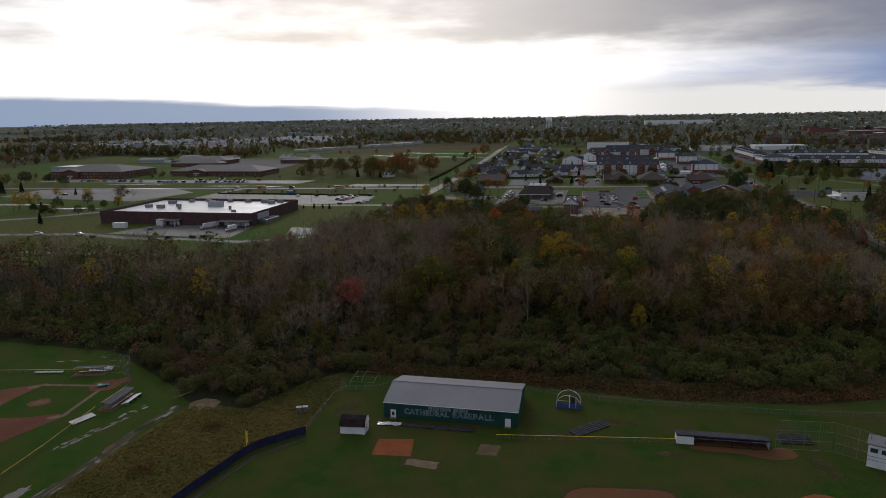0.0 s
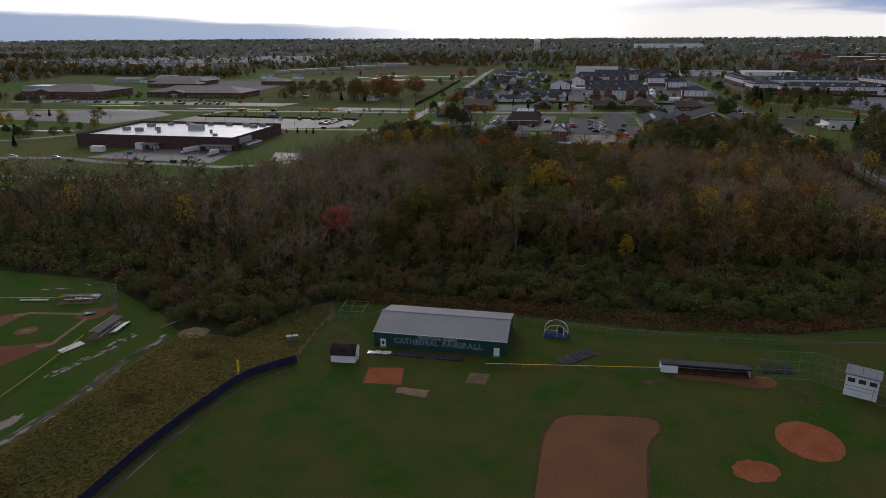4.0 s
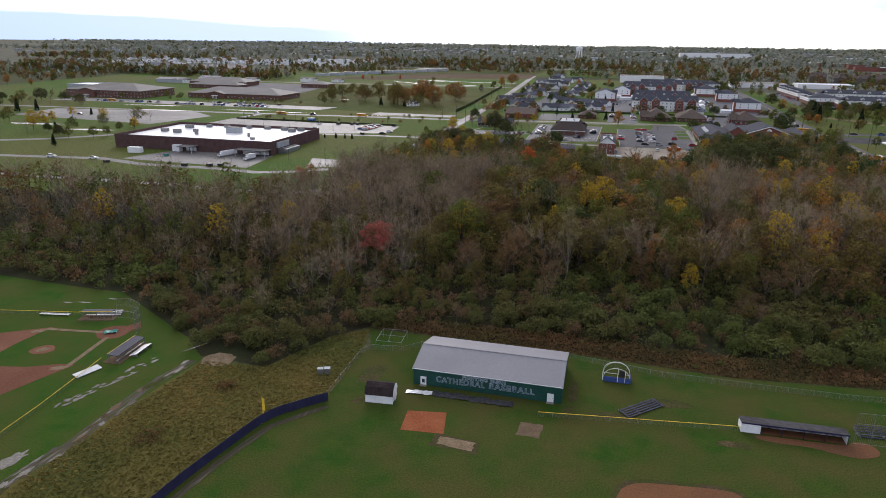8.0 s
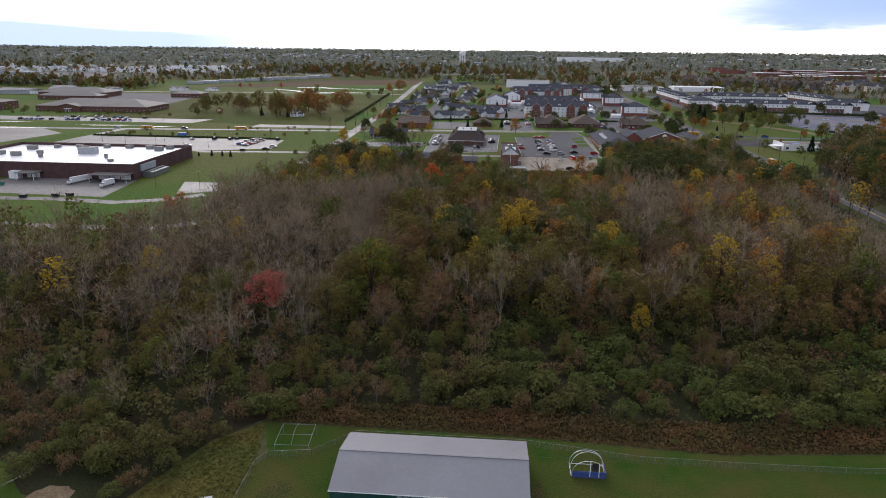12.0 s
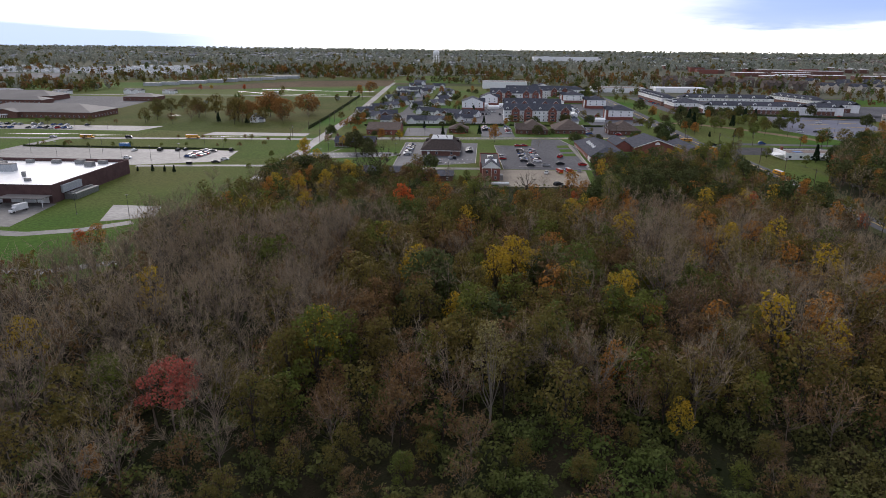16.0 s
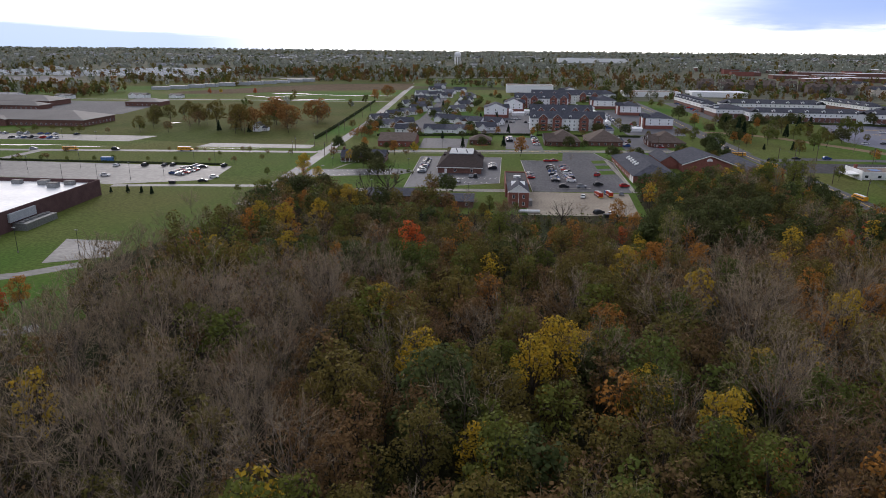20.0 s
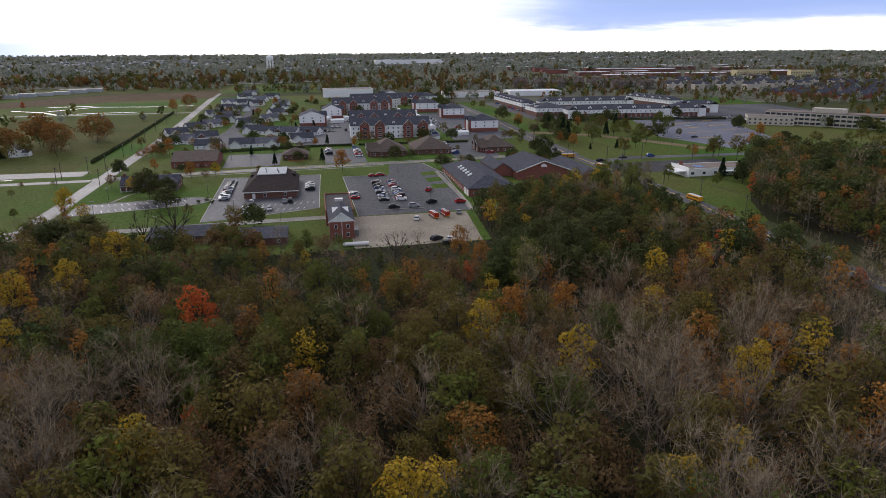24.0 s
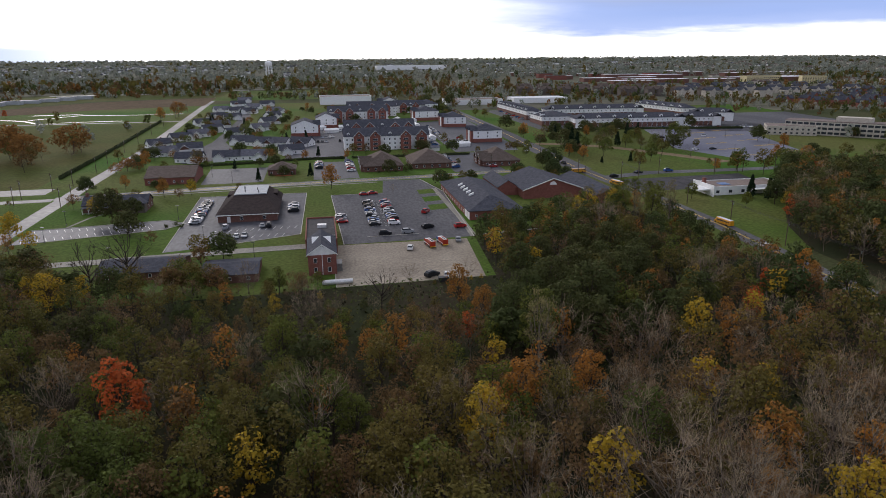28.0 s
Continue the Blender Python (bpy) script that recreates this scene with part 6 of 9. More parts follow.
# ---- the works with the white flat roof ----
def works():
    x0, x1, y0, y1 = -322.0, -192.0, 284.0, 366.0
    w, d = x1 - x0, y1 - y0
    e = thing("factory", (x0 + x1) / 2, (y0 + y1) / 2, "wide flat-roofed dark brick factory with bright white roof", "factory", z=ground_z(y0))
    H = 7.6
    part("wall", Shape().box(-w / 2, -d / 2, -1, w / 2, d / 2, H), "brick_dark", e)
    s = Shape()
    for q in ((-w / 2, -d / 2, w / 2, -d / 2 + 0.5), (-w / 2, d / 2 - 0.5, w / 2, d / 2), (-w / 2, -d / 2 + 0.5, -w / 2 + 0.5, d / 2 - 0.5), (w / 2 - 0.5, -d / 2 + 0.5, w / 2, d / 2 - 0.5)):
        s.box(q[0], q[1], H, q[2], q[3], H + 2.2)
    part("parapet", s, "brick_dark", e)
    part("roof", Shape().box(-w / 2 + 0.5, -d / 2 + 0.5, H, w / 2 - 0.5, d / 2 - 0.5, H + 0.25), "membrane_white", e, "bright white roof membrane")
    part("coping", Shape().box(-w / 2 - 0.06, -d / 2 - 0.06, H + 2.2, w / 2 + 0.06, -d / 2 + 0.52, H + 2.3), "flat_dark", e)
    r = random.Random(3)
    for u, v, a, b, c in ((-42, 20, 6, 4, 2.4), (-30, 30, 4, 3, 2), (-15, 33, 4, 3, 2), (5, 34, 4, 3, 2), (22, 34, 5, 3, 2), (38, 33, 5, 4, 2.4), (52, 34, 5, 3, 2.2), (-5, 22, 5, 4, 2.6),
                          (8, 6, 12, 5, 4.2), (-34, -8, 6, 3, 2.6), (-24, 2, 3, 3, 2), (-48, -4, 5, 4, 2.2), (-14, -12, 2, 2, 2.4), (30, -10, 1.6, 1.6, 2.6), (40, -22, 3, 2, 1.4), (48, 26, 5, 4, 2.6)):
        o = part("roof_unit", Shape().box(u - a / 2, v - b / 2, H + 0.25, u + a / 2, v + b / 2, H + 0.25 + c), "steel" if c < 4 else "siding_grey", e, "grey rooftop ventilation unit")
        part("cap", Shape().box(u - a / 2 - 0.1, v - b / 2 - 0.1, H + 0.25 + c, u + a / 2 + 0.1, v + b / 2 + 0.1, H + 0.45 + c), "metal_taupe", o)
    for u, cw in ((-57 + 65 - 65 + 74.5 - 65 + 48, 12), (53 - 0, 24)):
        c = part("canopy", Shape().box(u - cw / 2, -d / 2 - 9, 4.3, u + cw / 2, -d / 2 - 0.01, 4.7), "metal_taupe", e, "loading canopy on posts")
        for k in (0, 1):
            part("post", Shape().box(u - cw / 2 + 0.3 + k * (cw - 0.8), -d / 2 - 8.8, -0.3, u - cw / 2 + 0.6 + k * (cw - 0.8), -d / 2 - 8.5, 4.3), "trim_white", c)
        for k in range(3):
            part("dock_door", Shape().box(u - cw / 2 + 1.5 + k * (cw - 3) / 3, -d / 2 - 0.12, 0.3, u - cw / 2 + 1.0 + (k + 1) * (cw - 3) / 3, -d / 2 - 0.005, 3.6), "siding_white", c, "white roll-up dock door")
    # cooling plant by the east wall
    p = part("plant", Shape().box(w / 2 + 0.2, -d / 2 + 10, -0.5, w / 2 + 7, -d / 2 + 32, 3.4), "steel", e, "grey fenced cooling plant")
    part("plant_screen", Shape().box(w / 2 + 0.1, -d / 2 + 8, 4.2, w / 2 + 1.2, -d / 2 + 26, 8.2), "siding_grey", p)
    for k in range(7):
        part("fan", Shape().tube((w / 2 + 3.6, -d / 2 + 12 + 3 * k, 3.4), (w / 2 + 3.6, -d / 2 + 12 + 3 * k, 4.1), 1.1, sides=10), "steel", p)
    part("stair_porch", Shape().box(-w / 2 + 52, -d / 2 - 4, -0.5, -w / 2 + 58, -d / 2 - 0.01, 4.6), "siding_white", e)


def school(x, y, w, d, H, rh, label, wings=2, rz=0.0):
    e = building("school", x, y, w, d, H, "hip", rh, "brick_brown", "metal_taupe", label, "school building",
                 [("s", int(w / 5), (1.0, H / 2 + 0.9) if H > 6 else (1.0,)), ("e", int(d / 6), (1.0, H / 2 + 0.9) if H > 6 else (1.0,))], (1.6, 1.9), rz, over=0.9)
    pw = w * 0.2
    p = part("porch_wing", Shape().box(-pw / 2, -d / 2 - 4, -1, pw / 2, -d / 2 - 0.01, H), "brick_brown", e, at=pose(-w * 0.18, 0, 0))
    part("wing_roof", gable_roof(pw, 14, H + 0.1, 3.2, "y", 0.8), "metal_taupe", p, at=pose(0, -d / 2 + 2.4, 0.1))
    part("wing_gable", Shape().face((-pw / 2, -d / 2 - 4.01, H), (pw / 2, -d / 2 - 4.01, H), (0, -d / 2 - 4.01, H + 3.1)), "brick_brown", p)
    for k in range(4):
        part("column", Shape().tube((-3 + 2 * k, -d / 2 - 6, -0.5), (-3 + 2 * k, -d / 2 - 6, 3.4), 0.25), "trim_white", p)
    part("portico", Shape().box(-4, -d / 2 - 6.4, 3.4, 4, -d / 2 - 4.01, 4.1), "trim_white", p)
    return e


works()
school(-442, 676, 134, 56, 6.0, 7.0, "long brown brick school with taupe hipped metal roof")
school(-606, 640, 112, 72, 9.0, 7.5, "two-storey brown brick school with taupe hipped roof")
building("school_hall", -580, 850, 100, 44, 6, "hip", 6, "brick_brown", "metal_taupe", "brick school wing with taupe hipped roof", "school building", [("s", 14, (1,))], (1.6, 1.9), over=0.8)
building("school_hall", -560, 800, 86, 26, 5, "hip", 4, "brick_brown", "metal_taupe", "low brick school wing with taupe roof", "school building", [("s", 14, (1,))], (1.6, 1.9), over=0.8)
building("maintenance_shed", -690, 870, 50, 24, 5, "gx", 3, "siding_grey", "metal_grey", "long grey metal storage shed", "shed")
building("maintenance_shed", -636, 900, 34, 30, 6, "gx", 4, "siding_white", "metal_grey", "pale metal storage shed with grey roof", "shed")
building("brick_depot", -420, 862, 44, 30, 5, "hip", 4, "brick_brown", "metal_taupe", "brick depot with taupe roof", "depot", [("s", 7, (1,))], over=0.7)
building("gym_hall", -700, 700, 60, 40, 9, "flat", 0.8, "siding_grey", "membrane_white", "pale flat-roofed hall behind the school", "hall")
building("white_house", -197, 640, 8, 10, 5.2, "gy", 3.2, "siding_white", "shingle_dark", "small white farmhouse among trees", "house", [("s", 2, (0.9, 3.2)), ("w", 3, (0.9, 3.2))], (0.9, 1.4))
building("annex", -190.5, 642, 5, 7, 3, "gx", 1.6, "siding_white", "shingle_dark", "low white annex of the farmhouse", "house", [("s", 1, (0.9,))], (0.9, 1.3))


# ---- the town ----
def bank():
    w, d = 30.5, 50
    e = thing("bank", 3.9, 473.5, "brown brick bank with huge dark hipped roof", "bank", z=ground_z(449))
    part("wall", Shape().box(-w / 2 + 1, -d / 2 + 1, -0.8, w / 2 - 1, d / 2 - 1, 4.0), "brick_brown", e)
    a, b, c, g = w / 2, d / 2, 8.0, 12.5
    s = Shape().loft([[(-a, -b, 4.0), (a, -b, 4.0), (a, b, 4.0), (-a, b, 4.0)], [(-c, -2.0, 9.3), (c, -2.0, 9.3), (c, b - 3, 9.3), (-c, b - 3, 9.3)]])
    part("roof", s, "shingle_black", e, "dark steep shingle roof")
    part("roof_deck", Shape().box(-c - 0.2, -2.2, 9.3, c + 0.2, b - 2.8, 9.75), "siding_grey", e, "white flat roof deck")
    for u, v in ((-3, 3), (3, 8), (4, 1), (-4, 12)):
        part("vent", Shape().tube((u, v, 9.7), (u, v, 11.2), 0.35), "steel", e)
    part("eave_trim", Shape().box(-a - 0.05, -b - 0.05, 3.6, a + 0.05, -b + 0.05, 4.02), "trim_white", e)
    for u in (-9, -3, 8):
        part("window", window_mesh(1.5, 1.9), (), e, at=pose(u, -d / 2 + 0.997, 1.0))
    part("door", Shape().box(-8.5, -d / 2 + 0.9, 0, -6.9, -d / 2 + 1.05, 3.0), "trim_white", e, at=pose(-1.4, 0, 0))
    for sgn in (-1, 1):
        part("dormer", Shape().box(sgn * (a - 4.4) - 2.2, 10, 4.0, sgn * (a - 4.4) + 2.2, 20, 7.4), "shingle_black", e)


def firehouse():
    """Old two-storey red brick station: front house with white gables, flat-roofed rear hall."""
    e = thing("fire_station", 39.4, 372, "old red brick fire station with white-edged gables", "fire station", z=ground_z(361))
    w = 10.6
    part("wall", Shape().box(-w / 2, -11, -0.8, w / 2, 13, 8.0), "brick_red", e)
    part("roof", gable_roof(w, 24, 8.1, 3.8, "y", 0.5, 0.25), "shingle_dark", e, at=pose(0, 1, 0))
    part("gable", Shape().face((-w / 2, -11.02, 8.0), (w / 2, -11.02, 8.0), (0, -11.02, 11.7)), "siding_white", e, "white gable")
    part("gable_trim", Shape().loft([[(-w / 2 - 0.6, -11.6, 7.7), (-w / 2 - 0.6, -11.5, 7.7), (-w / 2 - 0.6, -11.5, 8.2), (-w / 2 - 0.6, -11.6, 8.2)], [(0, -11.6, 11.75), (0, -11.5, 11.75), (0, -11.5, 12.25), (0, -11.6, 12.25)],
                                      [(w / 2 + 0.6, -11.6, 7.7), (w / 2 + 0.6, -11.5, 7.7), (w / 2 + 0.6, -11.5, 8.2), (w / 2 + 0.6, -11.6, 8.2)]]), "trim_white", e)
    for u in (-2.6, 2.6):
        for z in (1.2, 4.9):
            part("window", window_mesh(1.3, 1.9), (), e, at=pose(u, -11.003, z))
    part("downpipe", Shape().box(-0.12, -11.12, 0, 0.12, -11.0, 8.0), "trim_white", e)
    part("side_stair", Shape().box(w / 2, -8, -0.5, w / 2 + 2.2, -2, 3.2), "steel", e)
    part("cross_gable", gable_roof(7, w + 1, 8.4, 3.0, "x", 0.2, 0.2), "trim_white", e, at=pose(0, 3.5, 0))
    h = part("rear_hall", Shape().box(-6.5, 13.01, -0.8, 6.5, 52, 7.0), "brick_red", e)
    part("hall_roof", Shape().box(-6.0, 13.5, 7.0, 6.0, 51.5, 7.15), "flat_dark", h)
    part("hall_parapet", Shape().box(-6.55, 12.95, 7.0, -6.1, 52.05, 7.8).box(6.1, 12.95, 7.0, 6.55, 52.05, 7.8).box(-6.1, 51.6, 7.0, 6.1, 52.05, 7.8), "brick_red", h)
    part("roof_unit", Shape().box(-1.5, 34, 7.15, 2.5, 37, 8.4), "aluminium", h)


def brick_office():
    """Long red brick office with dark hipped roofs, skylights and a gabled wing."""
    e = building("brick_office", 126, 470, 27, 80, 4.6, "hip", 5.2, "brick_red", "shingle_dark", "long red brick office with dark shingle roof and skylights", "office building",
                 [("s", 4, (1.6,)), ("w", 14, (1.2,))], (1.3, 1.2), over=0.9, z=ground_z(428))
    for k in range(5):
        part("skylight", Shape().loft([[(-8.4, -16 + 7 * k, 7.1), (-6.0, -16 + 7 * k, 8.0), (-6.0, -14.6 + 7 * k, 8.0), (-8.4, -14.6 + 7 * k, 7.1)], [(-8.4, -15.9 + 7 * k, 8.0), (-6.0, -15.9 + 7 * k, 9.0), (-6.0, -14.7 + 7 * k, 9.0), (-8.4, -14.7 + 7 * k, 8.0)]]),
             "trim_white", e, "white skylight hood")
    for k in range(2):
        part("garage_door", Shape().box(-13.62, -39 + 6 * k, 0.1, -13.5, -34.5 + 6 * k, 3.8), "trim_white", e, "white garage door")
    w = building("brick_office_wing", 170, 492, 34, 44, 5.0, "gy", 6.0, "brick_red", "shingle_dark", "gabled red brick wing with dark shingle roof", "office building", [("e", 5, (1.2,))], over=0.9, z=ground_z(468))
    part("fanlight", Shape().prism([(2.0 * math.cos(a), 2.0 * math.sin(a)) for a in [math.pi * i / 10 for i in range(11)]], 0, 0.1), "siding_white", w, "white half-round window", at=pose(0, -22.02, 7.6, 90))
    part("gable_trim", Shape().loft([[(-18.2, -23.1, 4.7), (-18.2, -22.9, 4.7), (-18.2, -22.9, 5.3), (-18.2, -23.1, 5.3)], [(0, -23.1, 11.1), (0, -22.9, 11.1), (0, -22.9, 11.6), (0, -23.1, 11.6)],
                                      [(18.2, -23.1, 4.7), (18.2, -22.9, 4.7), (18.2, -22.9, 5.3), (18.2, -23.1, 5.3)]]), "trim_white", w)
    building("brick_office_link", 147, 500, 12, 36, 4.6, "gy", 4.0, "brick_red", "shingle_dark", "low brick link between the offices", "office building", z=ground_z(482))
    building("brick_office_wing", 197, 482, 18, 60, 4.0, "gy", 3.6, "brick_red", "shingle_dark", "low brick wing with dark roof", "office building", [("e", 7, (1.2,))], over=0.7, z=ground_z(452))


def white_shop():
    e = building("white_shop", 285, 467, 48, 20, 4.6, "flat", 0.5, "siding_white", "flat_brown", "low white shop with flat brown roof and red chimney", "shop", [("s", 6, (1.3,))], (2.0, 1.6), frame="black_plastic", z=ground_z(455))
    part("chimney", Shape().box(-22, 2, 4.6, -20.4, 4, 8.0), "brick_red", e, "red brick chimney")
    part("canopy_wing", Shape().loft([[(-31, -8, 2.6), (-24.02, -10, 3.2), (-24.02, 2, 3.2), (-31, 2, 2.6)], [(-31, -8, 3.2), (-24.02, -10, 4.0), (-24.02, 2, 4.0), (-31, 2, 3.2)]]), "trim_white", e)
    part("fin_wall", Shape().box(-24.6, -13, -0.5, -24.02, 9, 6.2), "siding_white", e, "white fin wall")
    part("roof_panel", Shape().box(-14, -4, 4.75, -8, 2, 4.95), "tarp_blue", e, "blue roof cover")
    part("awning", Shape().box(0, -14, 3.0, 10, -10.01, 3.4), "trim_white", e)


def porch_house():
    e = building("porch_house", -67, 492, 32, 13, 3.6, "gx", 4.0, "brick_brown", "shingle_dark", "brown house with dark roof and white front porch", "house", [("s", 6, (1.0,)), ("e", 2, (1.0, 4))], (1.1, 1.5), over=0.6, z=ground_z(485))
    part("porch_roof", Shape().box(-15.6, -11.2, 3.0, -2.4, -6.5, 3.3), "shingle_dark", e)
    for k in range(5):
        part("porch_post", Shape().box(-15.2 + 3.1 * k, -11, -0.3, -14.95 + 3.1 * k, -10.75, 3.0), "trim_white", e)
    part("porch_rail", Shape().box(-15.2, -10.95, 0.8, -2.6, -10.85, 0.95).box(-15.2, -10.95, 0.3, -2.6, -10.85, 0.4), "trim_white", e)
    part("chimney", Shape().box(-15.5, -1, 4, -14, 0.8, 9.4), "brick_brown", e)
    part("wing", Shape().box(9, -12, -0.5, 16, -6.51, 4.6), "stucco_dark", e)
    part("wing_roof", gable_roof(7, 7, 4.7, 2.6, "y", 0.4), "shingle_dark", e, at=pose(12.5, -9, 0))


def rake(parent, w, z, h, y):
    """White boards along the two slopes of a gable that looks to -y."""
    t = 0.28
    for sgn in (-1, 1):
        ring = [[(sgn * w / 2, y - 0.08, z - t), (sgn * w / 2, y, z - t), (sgn * w / 2, y, z + t), (sgn * w / 2, y - 0.08, z + t)],
                [(0, y - 0.08, z + h - t), (0, y, z + h - t), (0, y, z + h + t), (0, y - 0.08, z + h + t)]]
        part("gable_board", Shape().loft(ring if sgn > 0 else ring[::-1]), "trim_white", parent)


def apartment(x, y, w, d, H, label, spots=(0.17, 0.36, 0.72, 0.91), n=8, rz=0.0, wall="siding_white", bay="brick_red", group="red and white apartment blocks"):
    """Three storeys: white siding with balconies between red brick bays under steep gables."""
    rows = (1.0, 4.6, 8.2)[: max(1, int(H / 3.4))]
    e = building("apartment_block", x, y, w, d, H, "gx", 6.4, wall, "shingle_dark", label, "apartment block", [("s", n, rows), ("w", 3, rows), ("e", 3, rows)], (1.3, 1.7), rz, group, over=0.7)
    hb = 4.3                                   # half a bay
    for q in spots:
        u = -w / 2 + w * q
        b = part("brick_bay", Shape().box(-hb, -2.6, -1, hb, -0.01, H), bay, e, "red brick bay", at=pose(u, -d / 2, 0))
        part("bay_roof", gable_roof(2 * hb, d / 2 + 3.2, H + 0.1, 4.6, "y", 0.5), "shingle_dark", b, at=pose(0, d / 4 - 1.4, 0))
        part("bay_gable", Shape().loft([[(-hb, -2.6, H), (hb, -2.6, H), (0, -2.6, H + 4.4)], [(-hb, -2.4, H), (hb, -2.4, H), (0, -2.4, H + 4.4)]]), bay, b)
        rake(b, 2 * hb + 1.2, H + 0.1, 4.6, -3.1)
        for z in rows:
            part("window", window_mesh(4.0, 1.9), (), b, at=pose(0, -2.604, z))
        part("gable_window", window_mesh(1.6, 1.6), (), b, at=pose(0, -2.604, H + 0.6))
        for z in (3.3, 6.9):
            for v in (-1, 1):
                a0, a1 = (hb + 0.2, hb + 3.4) if v > 0 else (-hb - 3.4, -hb - 0.2)
                part("balcony", Shape().box(a0, -1.9, z, a1, -0.02, z + 0.2).box(a0, -1.95, z + 0.2, a1, -1.85, z + 1.1).box(a0 + (3.1 if v > 0 else 0), -1.9, -1, a1 - (0 if v > 0 else 3.1), -1.8, H), "trim_white", b, "white balcony with post")
    for q in (0.05, 0.54):
        dormer(e, -w / 2 + w * q, -d / 2 + 1.5, H + 0.9, 2.6, 4.0, 1.8, "siding_white", "shingle_dark")
    return e


def bungalow(x, y, rz, k):
    """White house: long gabled roof, a lower gabled garage wing in front."""
    e = building("bungalow", x, y, 20, 12, 3.2, "gx", 4.4, "siding_white", "shingle_dark" if k % 3 else "shingle_mid", "white bungalow with dark grey shingle roof", "house",
                 [("s", 4, (0.9,)), ("w", 2, (0.9,)), ("e", 2, (0.9,))], (1.2, 1.4), rz, "white bungalows", over=0.6)
    side = -5.0 if k % 2 else 4.5
    g = part("garage_wing", Shape().box(-4.2, -11.5, -1, 4.2, -6.01, 3.0), "siding_white", e, at=pose(side, 0, 0))
    part("wing_roof", gable_roof(8.4, 10, 3.1, 3.4, "y", 0.5), "shingle_dark" if k % 3 else "shingle_mid", g, at=pose(0, -7.0, 0))
    part("wing_gable", Shape().loft([[(-4.2, -11.5, 3.0), (4.2, -11.5, 3.0), (0, -11.5, 6.2)], [(-4.2, -11.3, 3.0), (4.2, -11.3, 3.0), (0, -11.3, 6.2)]]), "brick_brown" if k % 5 == 1 else "siding_white", g)
    rake(g, 9.4, 3.1, 3.4, -12.0)
    part("garage_door", Shape().box(-2.6, -11.6, 0, 2.6, -11.53, 2.4), "trim_white", g)
    part("chimney_stack", Shape().box(2.0, 0.8, 5.6, 2.9, 1.7, 8.6), "brick_brown", e)


def terrace(x, y, w, d, label, n, rz=0.0, H=9.4):
    """Long terrace: brick below, white upper storey, dark hipped roof with white gabled dormers."""
    e = thing("terrace_block", x, y, label, "terrace", rz, "white and brick terraces")
    BUILT.append((x, y, w / 2 + 3, d / 2 + 3))
    part("wall", Shape().box(-w / 2, -d / 2, -1.5, w / 2, d / 2, 4.8), "brick_brown", e)
    part("upper_wall", Shape().box(-w / 2 - 0.15, -d / 2 - 0.15, 4.8, w / 2 + 0.15, d / 2 + 0.15, H), "siding_white", e, "white upper storey")
    part("roof", hip_roof(w, d, H + 0.2, 4.6, 0.8), "shingle_dark", e)
    put_windows(e, w, d + 0.3, (6.2,), "s", n, (1.2, 1.7))
    put_windows(e, w, d, (0.4, 2.7), "s", n, (1.4, 1.6))
    for side in "we":
        put_windows(e, w + 0.3, d, (6.2,), side, max(2, int(d / 6)), (1.2, 1.7))
    if w > d:
        for k in range(max(1, n // 3)):
            dormer(e, -w / 2 + w * (k + 0.5) / max(1, n // 3), -d / 2 + 0.9, H + 0.4, 3.4, 5.0, 2.2, "siding_white", "shingle_dark")
        for sgn in (-1, 1):
            o = part("end_pavilion", Shape().box(-4.5, -2.4, -1.5, 4.5, -0.16, H + 0.1), "siding_white", e, "white gabled end bay", at=pose(sgn * (w / 2 - 5.0), -d / 2, 0))
            part("pavilion_roof", gable_roof(9, 10, H + 0.1, 3.6, "y", 0.5), "shingle_dark", o, at=pose(0, 2.0, 0))
    else:
        for k in range(max(1, int(d / 16))):
            dormer(e, -w / 2 + 0.9, -d / 2 + d * (k + 0.5) / max(1, int(d / 16)), H + 0.4, 3.4, 5.0, 2.2, "siding_white", "shingle_dark", -90)
    return e


def brown_office(x, y, w, d, gables=0, rz=0.0):
    """Brick office under a tall hipped roof; cream-edged cross gables on its west side."""
    e = building("hip_roofed_office", x, y, w, d, 3.8, "hip", 8.0, "brick_brown", "shingle_brown", "brick office under a tall brown hipped roof", "office building", [("s", 5, (1.0,)), ("w", 6, (1.0,)), ("e", 6, (1.0,))], (1.4, 1.8), rz, "brown-roofed offices", over=1.0)
    for k in range(gables):
        v = -d / 2 + 6 + k * 10
        g = part("cross_gable", Shape().loft([[(-3.4, -2.0, -1), (3.4, -2.0, -1), (3.4, -2.0, 4.6), (0, -2.0, 8.6), (-3.4, -2.0, 4.6)], [(-3.4, 3.0, -1), (3.4, 3.0, -1), (3.4, 3.0, 4.6), (0, 3.0, 8.6), (-3.4, 3.0, 4.6)]]), "brick_brown", e, at=pose(-w / 2, v, 0, 0, 0, -90))
        part("gable_roof", gable_roof(6.8, 9.0, 4.7, 4.2, "y", 0.5), "shingle_brown", g, at=pose(0, 2.0, 0))
        rake(g, 7.8, 4.7, 4.2, -2.9)
        part("window", window_mesh(2.4, 2.6), (), g, at=pose(0, -2.004, 1.2))
    return e


